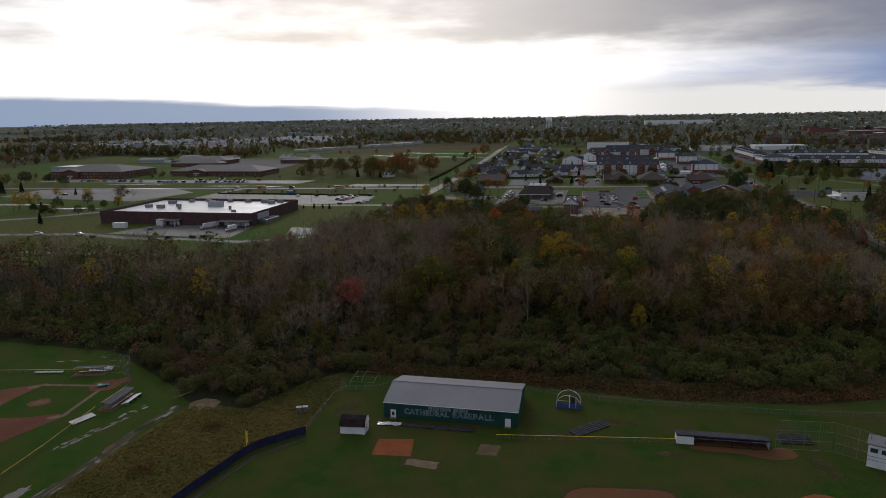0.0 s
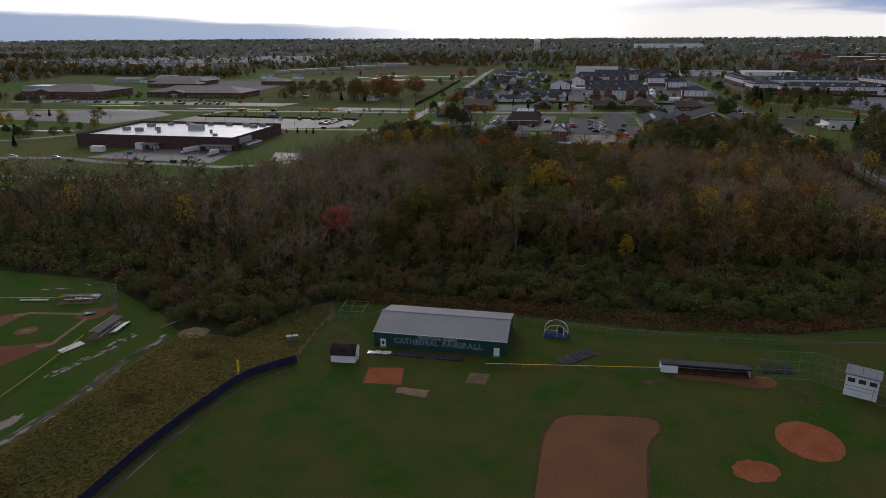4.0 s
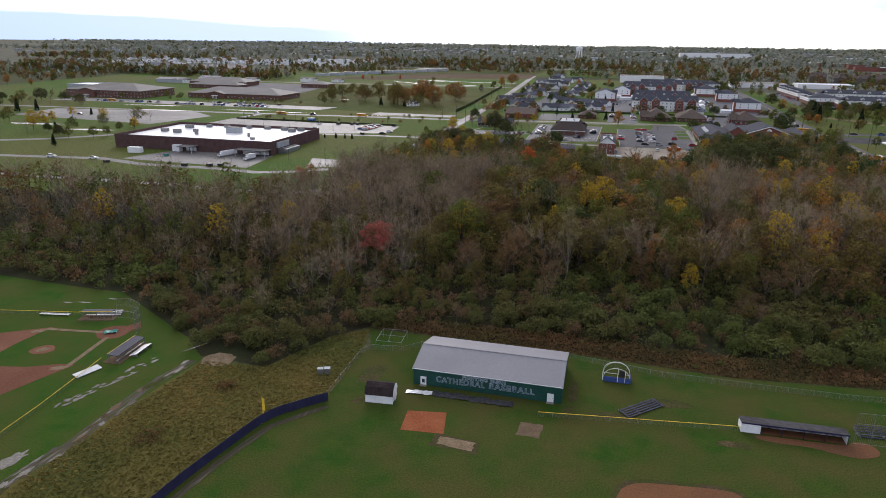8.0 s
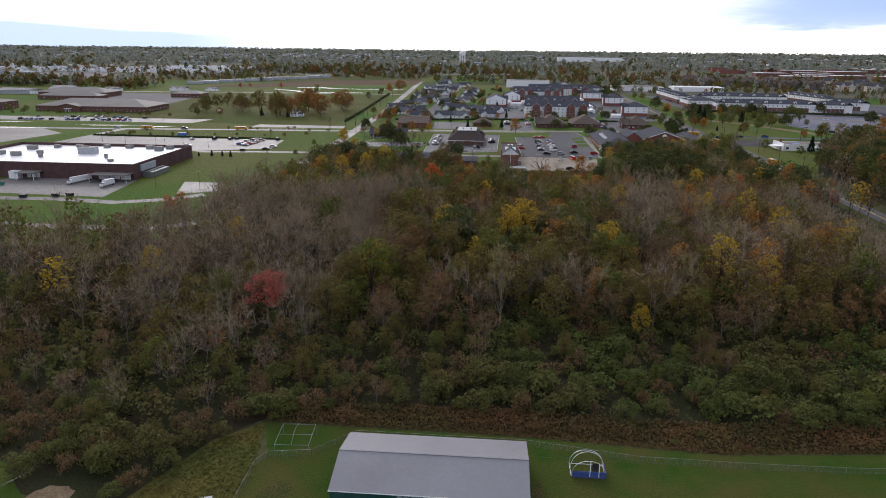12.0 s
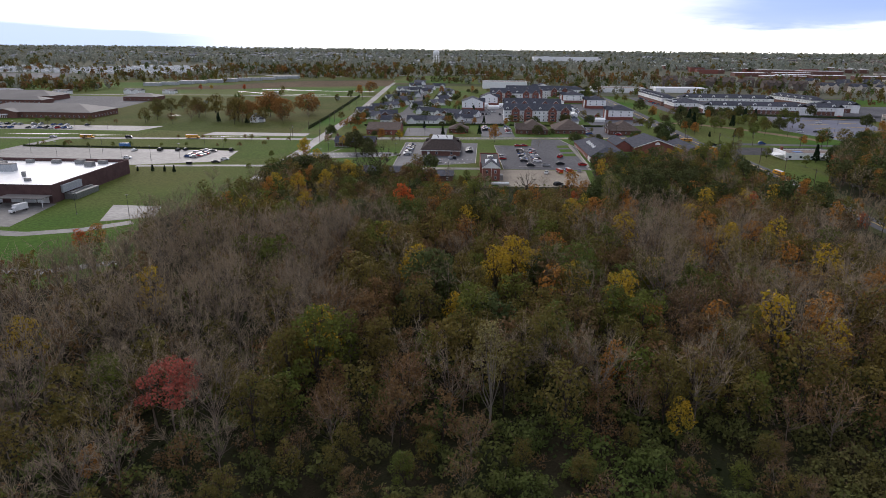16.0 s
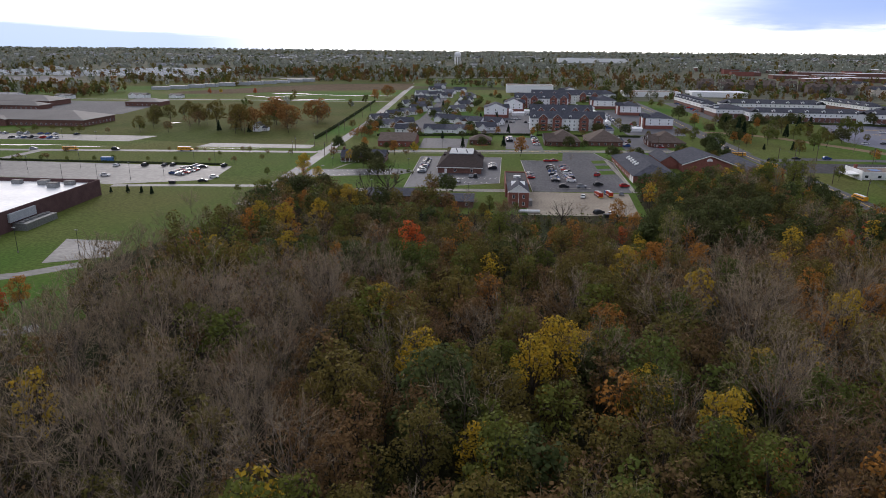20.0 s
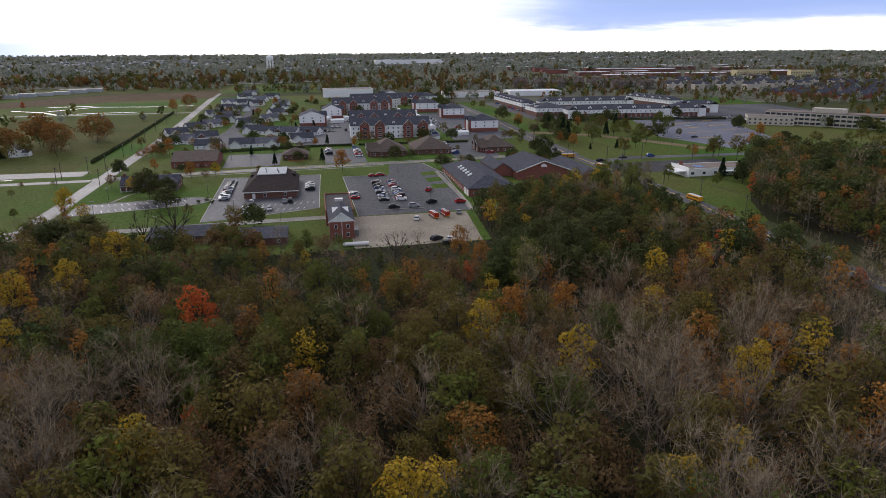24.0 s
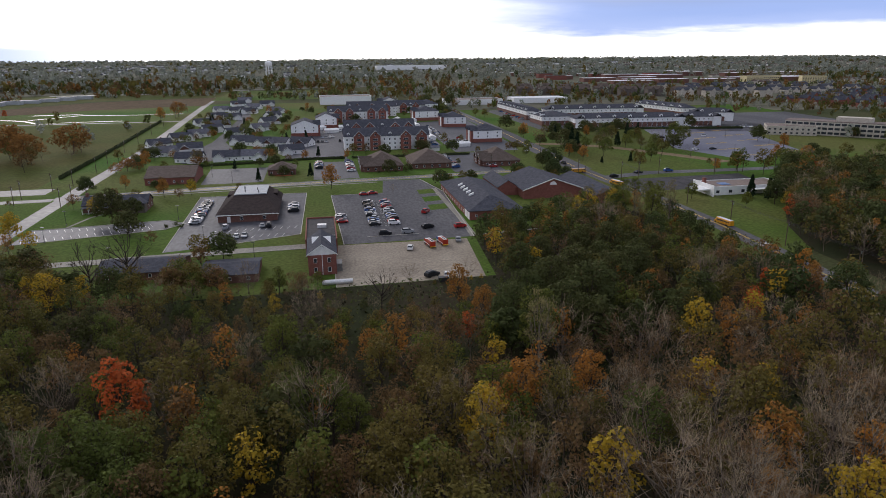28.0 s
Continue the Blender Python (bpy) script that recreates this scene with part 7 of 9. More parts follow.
def tan_office():
    e = thing("tan_office", 548, 668, "long three-storey tan office with dark window bands", "office building", -50, z=ground_z(660))
    W, D = 130, 22
    part("wall", Shape().box(-W / 2, -D / 2, -1, W / 2, D / 2, 13), "stone_tan", e)
    part("roof", Shape().box(-W / 2 - 0.3, -D / 2 - 0.3, 13, W / 2 + 0.3, D / 2 + 0.3, 13.4), "flat_brown", e)
    part("penthouse", Shape().box(-22, -5, 13.4, 8, 8, 17.5), "stone_tan", e)
    mesh = window_mesh(4.6, 2.3, "stone_tan")
    for z in (1.2, 5.4, 9.6):
        for i in range(24):
            part("window", mesh, (), e, at=pose(-W / 2 + W * (i + 0.5) / 24, -D / 2 - 0.003, z))
    f = building("tan_office_wing", 500, 706, 44, 30, 8, "flat", 0.6, "stone_tan", "flat_brown", "two-storey tan office wing with flat roof", "office building", [("s", 9, (1.2, 4.8)), ("w", 7, (1.2, 4.8))], (2.2, 1.8), -30, frame="stone_tan", z=ground_z(680))


bank()
firehouse()
brick_office()
white_shop()
porch_house()
tan_office()
building("garage_block", 5.6, 368, 20, 20, 3.2, "gx", 1.8, "brick_brown", "shingle_dark", "low brick garage with dark shingle roof", "garage", [("s", 3, (1.0,))], z=ground_z(358))
building("garage_block", -28, 378, 30, 20, 3.0, "gx", 2.4, "brick_brown", "shingle_dark", "low brick garage with dark roof among trees", "garage", [("s", 4, (1.0,))], z=ground_z(367))
building("brick_hall", -53, 572, 30, 34, 4.4, "gx", 5.0, "brick_red", "shingle_brown", "brick hall with brown roof and white end wall", "hall", [("s", 6, (1.2,))], over=0.5, z=ground_z(555))
building("gabled_office", 15, 584, 18, 18, 3.6, "hip", 4.4, "brick_brown", "shingle_brown", "small brick office with brown roof and bark bed", "office building", [("s", 4, (0.9,))], over=0.7)
brown_office(84, 591, 27, 34, 2)
brown_office(119, 597, 28, 36)
brown_office(170, 594, 27, 32, 2)
apartment(98, 693, 72, 20, 11.6, "three-storey apartment block of red brick bays and white siding", n=16)
apartment(98, 758, 66, 18, 11.6, "apartment block with long dark roof between two others", n=14)
apartment(87, 906, 68, 20, 12.0, "red and white apartment block with white porches", n=14)
apartment(108, 966, 60, 20, 11.6, "red and white apartment block farther back", (0.2, 0.5, 0.8), 12)
apartment(160, 1004, 40, 20, 9, "red and white apartment block at the estate's end", (0.3, 0.7), 8)
for x, y, w, d in ((28, 800, 26, 30), (50, 862, 22, 28), (168, 915, 28, 34), (193, 722, 27, 24), (187, 842, 24, 26), (140, 1060, 26, 30), (186, 1010, 24, 30)):
    e = building("gabled_apartment", x, y, w, d, 10.4, "gy" if x < 150 else "hip", 5.0, "siding_white", "shingle_dark", "white gabled apartment house with brick base", "apartment block",
                 [("s", 3, (4.4, 7.6)), ("w", 5, (0.9, 4.2, 7.6))], (1.3, 1.6), group="white gabled apartments")
    part("brick_base", Shape().box(-w / 2 - 0.12, -d / 2 - 0.12, -1, w / 2 + 0.12, d / 2 + 0.12, 3.2), "brick_red", e, "red brick ground storey")
    for k in range(3):
        v = -d / 2 + d * (k + 0.5) / 3
        o = part("side_gable", Shape().box(-2.6, -1.8, -1, 2.6, -0.13, 10.4), "siding_white" if k % 2 else "brick_red", e, at=pose(-w / 2 if x > 100 else w / 2, v, 0, 0, 0, -90 if x > 100 else 90))
        part("gable_roof", gable_roof(5.2, 7.0, 10.4, 3.0, "y", 0.4), "shingle_dark", o, at=pose(0, 1.2, 0))
        part("gable_wall", Shape().loft([[(-2.6, -1.8, 10.4), (2.6, -1.8, 10.4), (0, -1.8, 13.2)], [(-2.6, -1.6, 10.4), (2.6, -1.6, 10.4), (0, -1.6, 13.2)]]), "siding_white", o)
# an arc of houses along the road, an inner arc that faces it, and two rows across their foot
BUNGALOWS = [(-84, 690, 28), (-67, 711, 14), (-87, 782, 32), (-75, 805, 28), (-67, 845, 24), (-85, 907, 30), (-64, 883, 22), (-80, 973, 28), (-60, 962, 20), (-85, 1061, 24), (-64, 1048, 16), (-72, 1148, 20),
             (-69, 1214, 10), (-46, 1031, -12), (-40, 812, 28), (-19, 845, 32), (-14, 906, 40), (-13, 971, 48), (-14, 1029, 52), (-27, 748, -10), (-12, 735, -22), (6, 729, -28), (-57, 652, -4), (-30, 655, 0), (-10, 655, 0),
             (18, 680, 12), (26, 726, -30), (-45, 1093, -20), (-30, 1139, 10), (-98, 741, 30)]
for k, (x, y, turn) in enumerate(BUNGALOWS):
    bungalow(x, y, turn, k)
terrace(372, 800, 122, 20, "long white and brick terrace with dark dormered roof", 22, -4)
terrace(452, 794, 44, 20, "white and brick terrace block", 8, -4)
terrace(376, 905, 124, 20, "rear white and brick terrace with dormers", 22, -3)
terrace(302, 840, 40, 44, "corner terrace block with white upper storey", 7)
terrace(291, 940, 18, 130, "terrace row along the road", 3)
terrace(480, 920, 18, 100, "white and brick terrace row seen end-on", 3, 8)
terrace(492, 832, 46, 18, "white and brick terrace end block", 8, -20)
building("white_warehouse", 270, 1105, 84, 40, 7, "flat", 0.6, "siding_white", "flat_brown", "low white flat-roofed warehouse", "warehouse")
building("white_warehouse", 374, 1115, 84, 40, 7, "flat", 0.6, "siding_white", "membrane_white", "low white warehouse with pale roof", "warehouse")
building("store", 84, 1155, 76, 40, 11, "flat", 0.8, "siding_white", "flat_brown", "large white store behind the apartments", "store")

def garage_row(x, y, n, rz, roof="siding_white"):
    """A row of single garages under one shallow gabled roof."""
    w = n * 3.6
    e = building("garage_row", x, y, w, 6.5, 2.6, "gx", 1.6, "siding_white", roof, "low white garage row with pale roof", "garage", rz=rz, group="garage rows", over=0.4)
    for k in range(n):
        part("garage_door", Shape().box(-w / 2 + 0.5 + 3.6 * k, -3.33, 0, -w / 2 + 3.1 + 3.6 * k, -3.253, 2.2), "trim_white", e)


for q in ((54, 812, 4, 12), (44, 838, 3, 60), (146, 742, 5, 88), (150, 790, 5, 88), (146, 838, 5, 88), (150, 890, 4, 88), (136, 668, 2, 10, "shingle_mid"), (132, 905, 3, 70), (166, 690, 3, 4), (70, 838, 4, 0), (112, 838, 4, 0)):
    garage_row(*q)

build_woods()

# ---- distance ----
def water_tower():
    e = thing("water_tower", -84.8, 2100, "white water tower on many legs at the horizon", "water tower")
    H = 41.0
    rings = []
    for z, rr in ((26, 4.0), (28, 8.4), (31, 10.0), (36, 10.0), (39, 8.2), (H, 3.0)):
        rings.append([(rr * math.cos(2 * math.pi * i / 20), rr * math.sin(2 * math.pi * i / 20), z) for i in range(20)])
    part("tank", Shape().loft(rings), "siding_white", e, "round white tank")
    part("riser", Shape().tube((0, 0, -1), (0, 0, 27), 1.6, sides=10), "siding_white", e)
    for i in range(8):
        a = 2 * math.pi * i / 8
        part("leg", Shape().tube((10.5 * math.cos(a), 10.5 * math.sin(a), -1), (9 * math.cos(a), 9 * math.sin(a), 30), 0.6), "siding_white", e)
    part("ring_beam", Shape().loft([[(r * math.cos(2 * math.pi * i / 20), r * math.sin(2 * math.pi * i / 20), z) for i in range(20)] for r, z in ((10.0, 14), (10.4, 14), (10.4, 14.6), (10.0, 14.6))]), "siding_white", e)


water_tower()


def clump(r, n, size):
    """A small far tree: a rounded heap of leaf flakes."""
    a = unit(r.normal(size=(n, 3)))
    c = a * r.uniform(0.55, 1.0, (n, 1)) * np.array([4.2, 4.2, 4.6]) + np.array([0, 0, 6.0])
    return flakes(c, size, r, 0.5)


def clear_of(x, y):
    """Whether a place is neither paved nor built on."""
    if any(abs(x - a) < w and abs(y - b) < d for a, b, w, d in BUILT):
        return False
    px, py = np.array([x]), np.array([y])
    return not any(inside(px, py, list(o))[0] for o in PAVED)


def far_woods():
    r = np.random.default_rng(21)
    forms = [clump(r, 34, 1.7) for _ in range(8)]
    small = [clump(r, 11, 3.0) for _ in range(6)]
    groups = {}
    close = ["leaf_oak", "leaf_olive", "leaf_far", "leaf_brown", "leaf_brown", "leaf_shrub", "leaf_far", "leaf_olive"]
    # past y 1750 most trees take the leaf with haze in its colour
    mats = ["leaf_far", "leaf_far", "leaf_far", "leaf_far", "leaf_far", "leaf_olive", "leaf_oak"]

    def add(x, y, s, near, mat=None):
        v, f = (forms if near else small)[int(r.integers(0, 6))]
        a = r.uniform(0, 6.28)
        m = np.array([[math.cos(a), -math.sin(a), 0], [math.sin(a), math.cos(a), 0], [0, 0, r.uniform(0.9, 1.5) if y < 2400 else r.uniform(0.65, 0.8)]]) * s
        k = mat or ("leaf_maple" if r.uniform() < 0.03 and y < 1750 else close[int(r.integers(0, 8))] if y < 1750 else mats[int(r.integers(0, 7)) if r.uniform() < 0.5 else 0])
        groups.setdefault(k, []).append((v @ m.T + np.array([x, y, ground_z(y) - 0.5]), f))

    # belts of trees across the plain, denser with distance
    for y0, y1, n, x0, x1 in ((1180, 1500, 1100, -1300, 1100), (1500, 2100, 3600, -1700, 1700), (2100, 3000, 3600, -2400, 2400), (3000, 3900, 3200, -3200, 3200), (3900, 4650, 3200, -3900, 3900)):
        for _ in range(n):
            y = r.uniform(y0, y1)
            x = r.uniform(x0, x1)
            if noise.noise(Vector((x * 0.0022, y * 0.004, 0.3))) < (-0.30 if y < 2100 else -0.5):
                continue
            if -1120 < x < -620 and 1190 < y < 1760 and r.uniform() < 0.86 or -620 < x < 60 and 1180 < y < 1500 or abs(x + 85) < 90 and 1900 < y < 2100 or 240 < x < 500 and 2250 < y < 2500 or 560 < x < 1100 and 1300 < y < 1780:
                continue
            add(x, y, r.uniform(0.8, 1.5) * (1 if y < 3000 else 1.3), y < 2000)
    # clumps along the street and the highway
    for _ in range(140):
        x = r.uniform(-420, 230)
        add(x, r.uniform(1440, 1560) + max(0, x) * 0.1, r.uniform(0.9, 1.7), True)
    for _ in range(60):
        x = r.uniform(-100, 60)
        add(x, r.uniform(1230, 1330), r.uniform(0.6, 1.1), True)
    # tree line behind the schools
    for _ in range(420):
        x = r.uniform(-1250, -560)
        add(x, r.uniform(960, 1060) + (x + 560) * -0.18, r.uniform(0.9, 1.5), True)
    for _ in range(160):
        add(r.uniform(-560, -140), r.uniform(1500, 1580), r.uniform(0.9, 1.4), True)
    # belts among the outer houses
    for x0, x1, y0, y1, n in ((520, 900, 560, 1100, 260), (180, 640, 1030, 1200, 220), (640, 1150, 880, 1250, 420), (-330, -140, 760, 1000, 12), (200, 1500, 1200, 1520, 420), (900, 1700, 700, 1300, 260), (-1500, -1060, 1080, 1320, 220), (-1500, -620, 1320, 1760, 110), (-1500, -880, 800, 1080, 420), (-620, -440, 1330, 1560, 120), (-440, -140, 1420, 1640, 190), (-330, -130, 1330, 1440, 130), (-700, -420, 1190, 1340, 150), (60, 200, 1060, 1300, 50)):
        for _ in range(n):
            x, y = r.uniform(x0, x1), r.uniform(y0, y1)
            if clear_of(x, y):
                add(x, y, r.uniform(0.5, 1.1), True)
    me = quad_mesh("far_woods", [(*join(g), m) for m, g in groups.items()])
    tagged(new("far_woods", me), "distant belts of olive, brown and haze-pale trees", "woodland", kind="stuff")
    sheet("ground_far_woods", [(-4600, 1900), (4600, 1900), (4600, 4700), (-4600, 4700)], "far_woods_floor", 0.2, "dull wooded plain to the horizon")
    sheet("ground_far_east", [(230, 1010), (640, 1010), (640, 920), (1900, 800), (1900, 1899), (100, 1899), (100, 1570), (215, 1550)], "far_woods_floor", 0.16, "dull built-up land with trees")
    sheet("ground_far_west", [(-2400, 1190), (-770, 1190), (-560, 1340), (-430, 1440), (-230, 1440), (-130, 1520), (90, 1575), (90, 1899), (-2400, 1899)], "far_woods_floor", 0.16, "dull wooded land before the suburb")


far_woods()

# ---- vehicles ----
CARS = {}


def car_proto(colour, tall):
    """A parked car: body, glass house and four wheels, nose to +x."""
    if (colour, tall) in CARS:
        return CARS[colour, tall]
    h = 0.35 if tall else 0.0
    e = new("car")
    half = 0.92
    body = [(-2.3, 0.45), (-2.25, 0.95 + h), (-1.0, 1.0 + h), (1.0, 0.98 + h), (2.15, 0.82 + h * 0.6), (2.32, 0.5), (2.2, 0.28), (-2.2, 0.28)]
    part("body", Shape().loft([[(x, s * half, z) for x, z in body] for s in (-1, 1)]), colour, e)
    cab = [(-2.0 if tall else -1.75, 0.98 + h), (-1.75 if tall else -1.2, 1.42 + h), (0.3, 1.46 + h), (1.1, 0.98 + h)]
    part("glass_house", Shape().loft([[(x, s * (half - 0.06 - (0.16 if z > 1.3 else 0)), z) for x, z in cab] for s in (-1, 1)]), "glass", e, "dark windows")
    part("roof", Shape().box(-1.7 if tall else -1.15, -0.7, 1.44 + h, 0.28, 0.7, 1.5 + h), colour, e)
    wheel = Shape().tube((0, -0.1, 0), (0, 0.1, 0), 0.32, sides=10).mesh("wheel", "rubber")
    for x in (-1.4, 1.4):
        for y in (-0.86, 0.86):
            part("wheel", wheel, (), e, at=pose(x, y, 0.32))
    e.location = (0, 0, -50)
    CARS[colour, tall] = e
    return e


CAR_TEXT = {"car_white": "white", "car_silver": "silver grey", "car_black": "black", "car_red": "dark red", "car_blue": "dark blue"}
FIRST_CAR = set()


def car(x, y, rz, colour, tall=False, where="parked on the asphalt"):
    e = car_proto(colour, tall)
    m = pose(x, y, ground_z(y) + 0.06, 0, 0, rz)
    if (colour, tall) in FIRST_CAR:
        e = copy_thing(e, m)
    else:
        FIRST_CAR.add((colour, tall))
        e.matrix_world = m @ Matrix.Scale(1.3, 4)
    return tagged(e, f"{CAR_TEXT[colour]} {'sport utility car' if tall else 'saloon car'} {where}", "car", "parked cars")


def car_rows():
    r = random.Random(17)
    names = list(CAR_TEXT)
    def pick():
        return r.choice(["car_white", "car_silver", "car_silver", "car_black", "car_black", "car_blue", "car_blue", "car_white", "car_silver", "car_red"]), r.random() < 0.4
    def row(x, y, dx, dy, n, rz, gaps=0.12, where="parked on the asphalt"):
        for k in range(n):
            if r.random() < gaps:
                continue
            c, tall = pick()
            car(x + dx * k + r.uniform(-0.2, 0.2), y + dy * k, rz + (180 if r.random() < 0.4 else 0) + r.uniform(-2, 2), c, tall, where)
    lot = "parked in a row of the lot"
    row(65.2, 430, 0, 4.0, 13, 0, 0.04, lot)
    row(74.6, 430, 0, 4.0, 13, 0, 0.04, lot)
    row(-21.5, 450, 0, 2.9, 17, 12, 0.05, lot)
    row(-9, 437.5, 3.4, 0.1, 9, 90, 0.45, lot)
    row(-9.5, 420.5, 3.6, 0.3, 5, 90, 0.3, lot)
    row(25.4, 466, 0, 3.0, 6, 0, 0.1, lot)
    row(49.6, 443, 0, 3.2, 3, 0, 0.1)
    row(-180, 424, 0.5, 2.9, 11, 0, 0.1, lot)
    row(-174, 424, 0.5, 2.9, 10, 0, 0.3, lot)
    row(40, 596, 0, 3.2, 9, 0, 0.35, lot)
    row(62, 580, 0, 3.2, 14, 0, 0.2, lot)
    row(136, 575, 0, 3.2, 18, 0, 0.35, lot)
    row(163, 575, 0, 3.2, 16, 0, 0.45, lot)
    row(-470, 560, 5.5, 0.2, 24, 90, 0.3, lot)
    row(-600, 562, 5.5, 0.2, 20, 90, 0.4, lot)
    row(-470, 586, 6.5, 0.2, 20, 90, 0.5, lot)
    row(24, 742, 4, 0, 12, 90, 0.4, lot)
    row(70, 722, 4.2, 0, 16, 90, 0.4, lot)
    row(70, 850, 4.2, 0, 16, 90, 0.4, lot)
    row(158, 700, 0, 3.4, 40, 0, 0.3, lot)
    row(142, 700, 0, 3.6, 34, 0, 0.35, lot)
    row(50, 822, 3.4, -0.6, 12, 90, 0.2, lot)
    row(30, 770, 3.6, 0.2, 8, 90, 0.3, lot)
    row(172, 700, 0, 4.0, 10, 0, 0.3, lot)
    row(344, 640, 8, 30, 4, 20, 0.2, lot)
    row(330, 776, 5, -0.5, 34, 90, 0.35, lot)
    row(560, 760, 6, 0, 10, 90, 0.5, lot)
    row(280, 880, 0, 6, 18, 0, 0.4, lot)
    for x, y, rz, c, tall in ((68.4, 412.2, 4, "car_black", True), (79, 413, 2, "car_silver", True), (76.6, 387.7, 78, "car_white", False), (79.9, 351.4, 30, "car_black", True), (85.5, 350.4, 80, "car_white", False),
                              (93.3, 449.9, 60, "car_red", True), (99.4, 396, 80, "car_silver", False), (89.6, 420, 20, "car_black", True), (105, 418, 10, "car_red", True), (65, 499, 0, "car_red", False), (70, 501, 0, "car_red", False),
                              (49.8, 438, 5, "car_red", False), (349, 622, 10, "car_white", False), (364, 621, 10, "car_black", False), (355, 577, 10, "car_black", True), (408, 706, 20, "car_white", False), (-230, 449, 90, "car_white", False),
                              (-211, 451, 90, "car_black", True), (-198, 453, 90, "car_black", False), (-193, 455, 90, "car_black", False), (-157, 455, 90, "car_black", True), (-151, 406, 10, "car_black", False), (-149, 418, 10, "car_white", False),
                              (-219, 416, 10, "car_white", False), (-334, 235, 10, "car_white", True), (-302, 238, 20, "car_white", False), (-520, 430, 10, "car_black", False), (-494, 440, 10, "car_black", False)):
        car(x, y, rz, c, tall)
    for x, y, rz, c, tall in ((214.7, 622, 92, "car_black", False), (217, 605, 90, "car_silver", True), (210, 590, 90, "car_white", False), (216, 576, 90, "car_black", True), (229.8, 519.6, 20, "car_black", True), (252, 530, 10, "car_black", False),
                              (275, 532, 0, "car_blue", True), (209, 645, 90, "car_white", False), (-330, 508, 4, "car_silver", False), (-266, 512, 4, "car_black", True), (226, 360, 90, "car_white", False)):
        car(x, y, rz, c, tall, "standing on the grey road")


def bus(x, y, rz):
    e = thing("school_bus", x, y, "yellow school bus with pale roof on the road", "bus", rz, "school buses")
    L = 11.6
    part("body", Shape().loft([[(u, v, z) for v, z in ((-1.2, 0.6), (1.2, 0.6), (1.22, 2.3), (1.0, 2.95), (-1.0, 2.95), (-1.22, 2.3))] for u in (-L / 2, L / 2 - 1.6)]), "bus_yellow", e)
    part("hood", Shape().loft([[(L / 2 - 1.6, v, z) for v, z in ((-1.1, 0.6), (1.1, 0.6), (1.1, 1.7), (-1.1, 1.7))], [(L / 2, v, z) for v, z in ((-0.95, 0.6), (0.95, 0.6), (0.9, 1.45), (-0.9, 1.45))]]), "bus_yellow", e)
    part("roof", Shape().box(-L / 2 + 0.1, -0.95, 2.95, L / 2 - 1.8, 0.95, 3.02), "car_white", e, "white roof")
    for s in (-1, 1):
        for k in range(9):
            part("window", Shape().box(-L / 2 + 0.6 + k, s * 1.2 - 0.05, 1.7, -L / 2 + 1.4 + k, s * 1.2 + 0.05, 2.35), "glass", e)
        part("stripe", Shape().box(-L / 2 + 0.1, s * 1.22 - 0.02, 1.2, L / 2 - 1.7, s * 1.22 + 0.02, 1.32), "black_plastic", e)
    part("windscreen", Shape().box(L / 2 - 1.62, -1.0, 1.75, L / 2 - 1.55, 1.0, 2.6), "glass", e)
    wheel = Shape().tube((0, -0.15, 0), (0, 0.15, 0), 0.5, sides=12).mesh("wheel", "rubber")
    for u in (-L / 2 + 2.6, L / 2 - 1.5):
        for v in (-1.08, 1.08):
            part("wheel", wheel, (), e, at=pose(u, v, 0.5))


def fire_truck(x, y, rz, cab):
    e = thing("fire_truck", x, y, "red fire engine with pale compartments on the yard" if cab == "engine_red" else "red fire engine with blue cab on the yard", "fire truck", rz, "fire engines")
    part("body", Shape().box(-4.2, -1.25, 0.6, 1.4, 1.25, 2.9), "engine_red", e)
    part("cab", Shape().loft([[(1.5, v, z) for v, z in ((-1.2, 0.6), (1.2, 0.6), (1.2, 2.7), (-1.2, 2.7))], [(4.2, v, z) for v, z in ((-1.2, 0.6), (1.2, 0.6), (1.15, 2.4), (-1.15, 2.4))]]), cab, e)
    part("windscreen", Shape().box(4.1, -1.0, 1.5, 4.25, 1.0, 2.3), "glass", e)
    part("ladder", Shape().box(-4.3, -0.6, 2.95, 1.2, -0.5, 3.15).box(-4.3, 0.5, 2.95, 1.2, 0.6, 3.15).box(-4.3, -0.5, 3.0, -4.1, 0.5, 3.1).box(-2, -0.5, 3.0, -1.8, 0.5, 3.1).box(0, -0.5, 3.0, 0.2, 0.5, 3.1), "aluminium", e)
    part("compartment", Shape().box(-3.9, -1.3, 0.9, -0.2, -1.25 - 0.003, 2.4), "aluminium", e)
    part("bumper", Shape().box(-4.5, -1.25, 0.5, -4.21, 1.25, 0.75), "paint_yellow", e)
    part("cab_roof", Shape().box(1.5, -1.1, 2.7, 3.0, 1.1, 2.82), "car_white", e, "white roof")
    part("hose_bed", Shape().box(-3.6, -0.45, 2.91, 0.6, 0.45, 3.0), "black_plastic", e)
    for v in (-1.256, 1.256):
        part("stripe", Shape().box(-4.1, v - 0.01, 1.15, 4.0, v + 0.01, 1.4), "car_white", e, "white stripe")
    part("pump_panel", Shape().box(0.2, -1.3, 1.0, 1.3, -1.252, 2.5), "steel", e)
    wheel = Shape().tube((0, -0.17, 0), (0, 0.17, 0), 0.52, sides=12).mesh("wheel", "rubber")
    for u in (-2.6, 2.8):
        for v in (-1.12, 1.12):
            part("wheel", wheel, (), e, at=pose(u, v, 0.52))


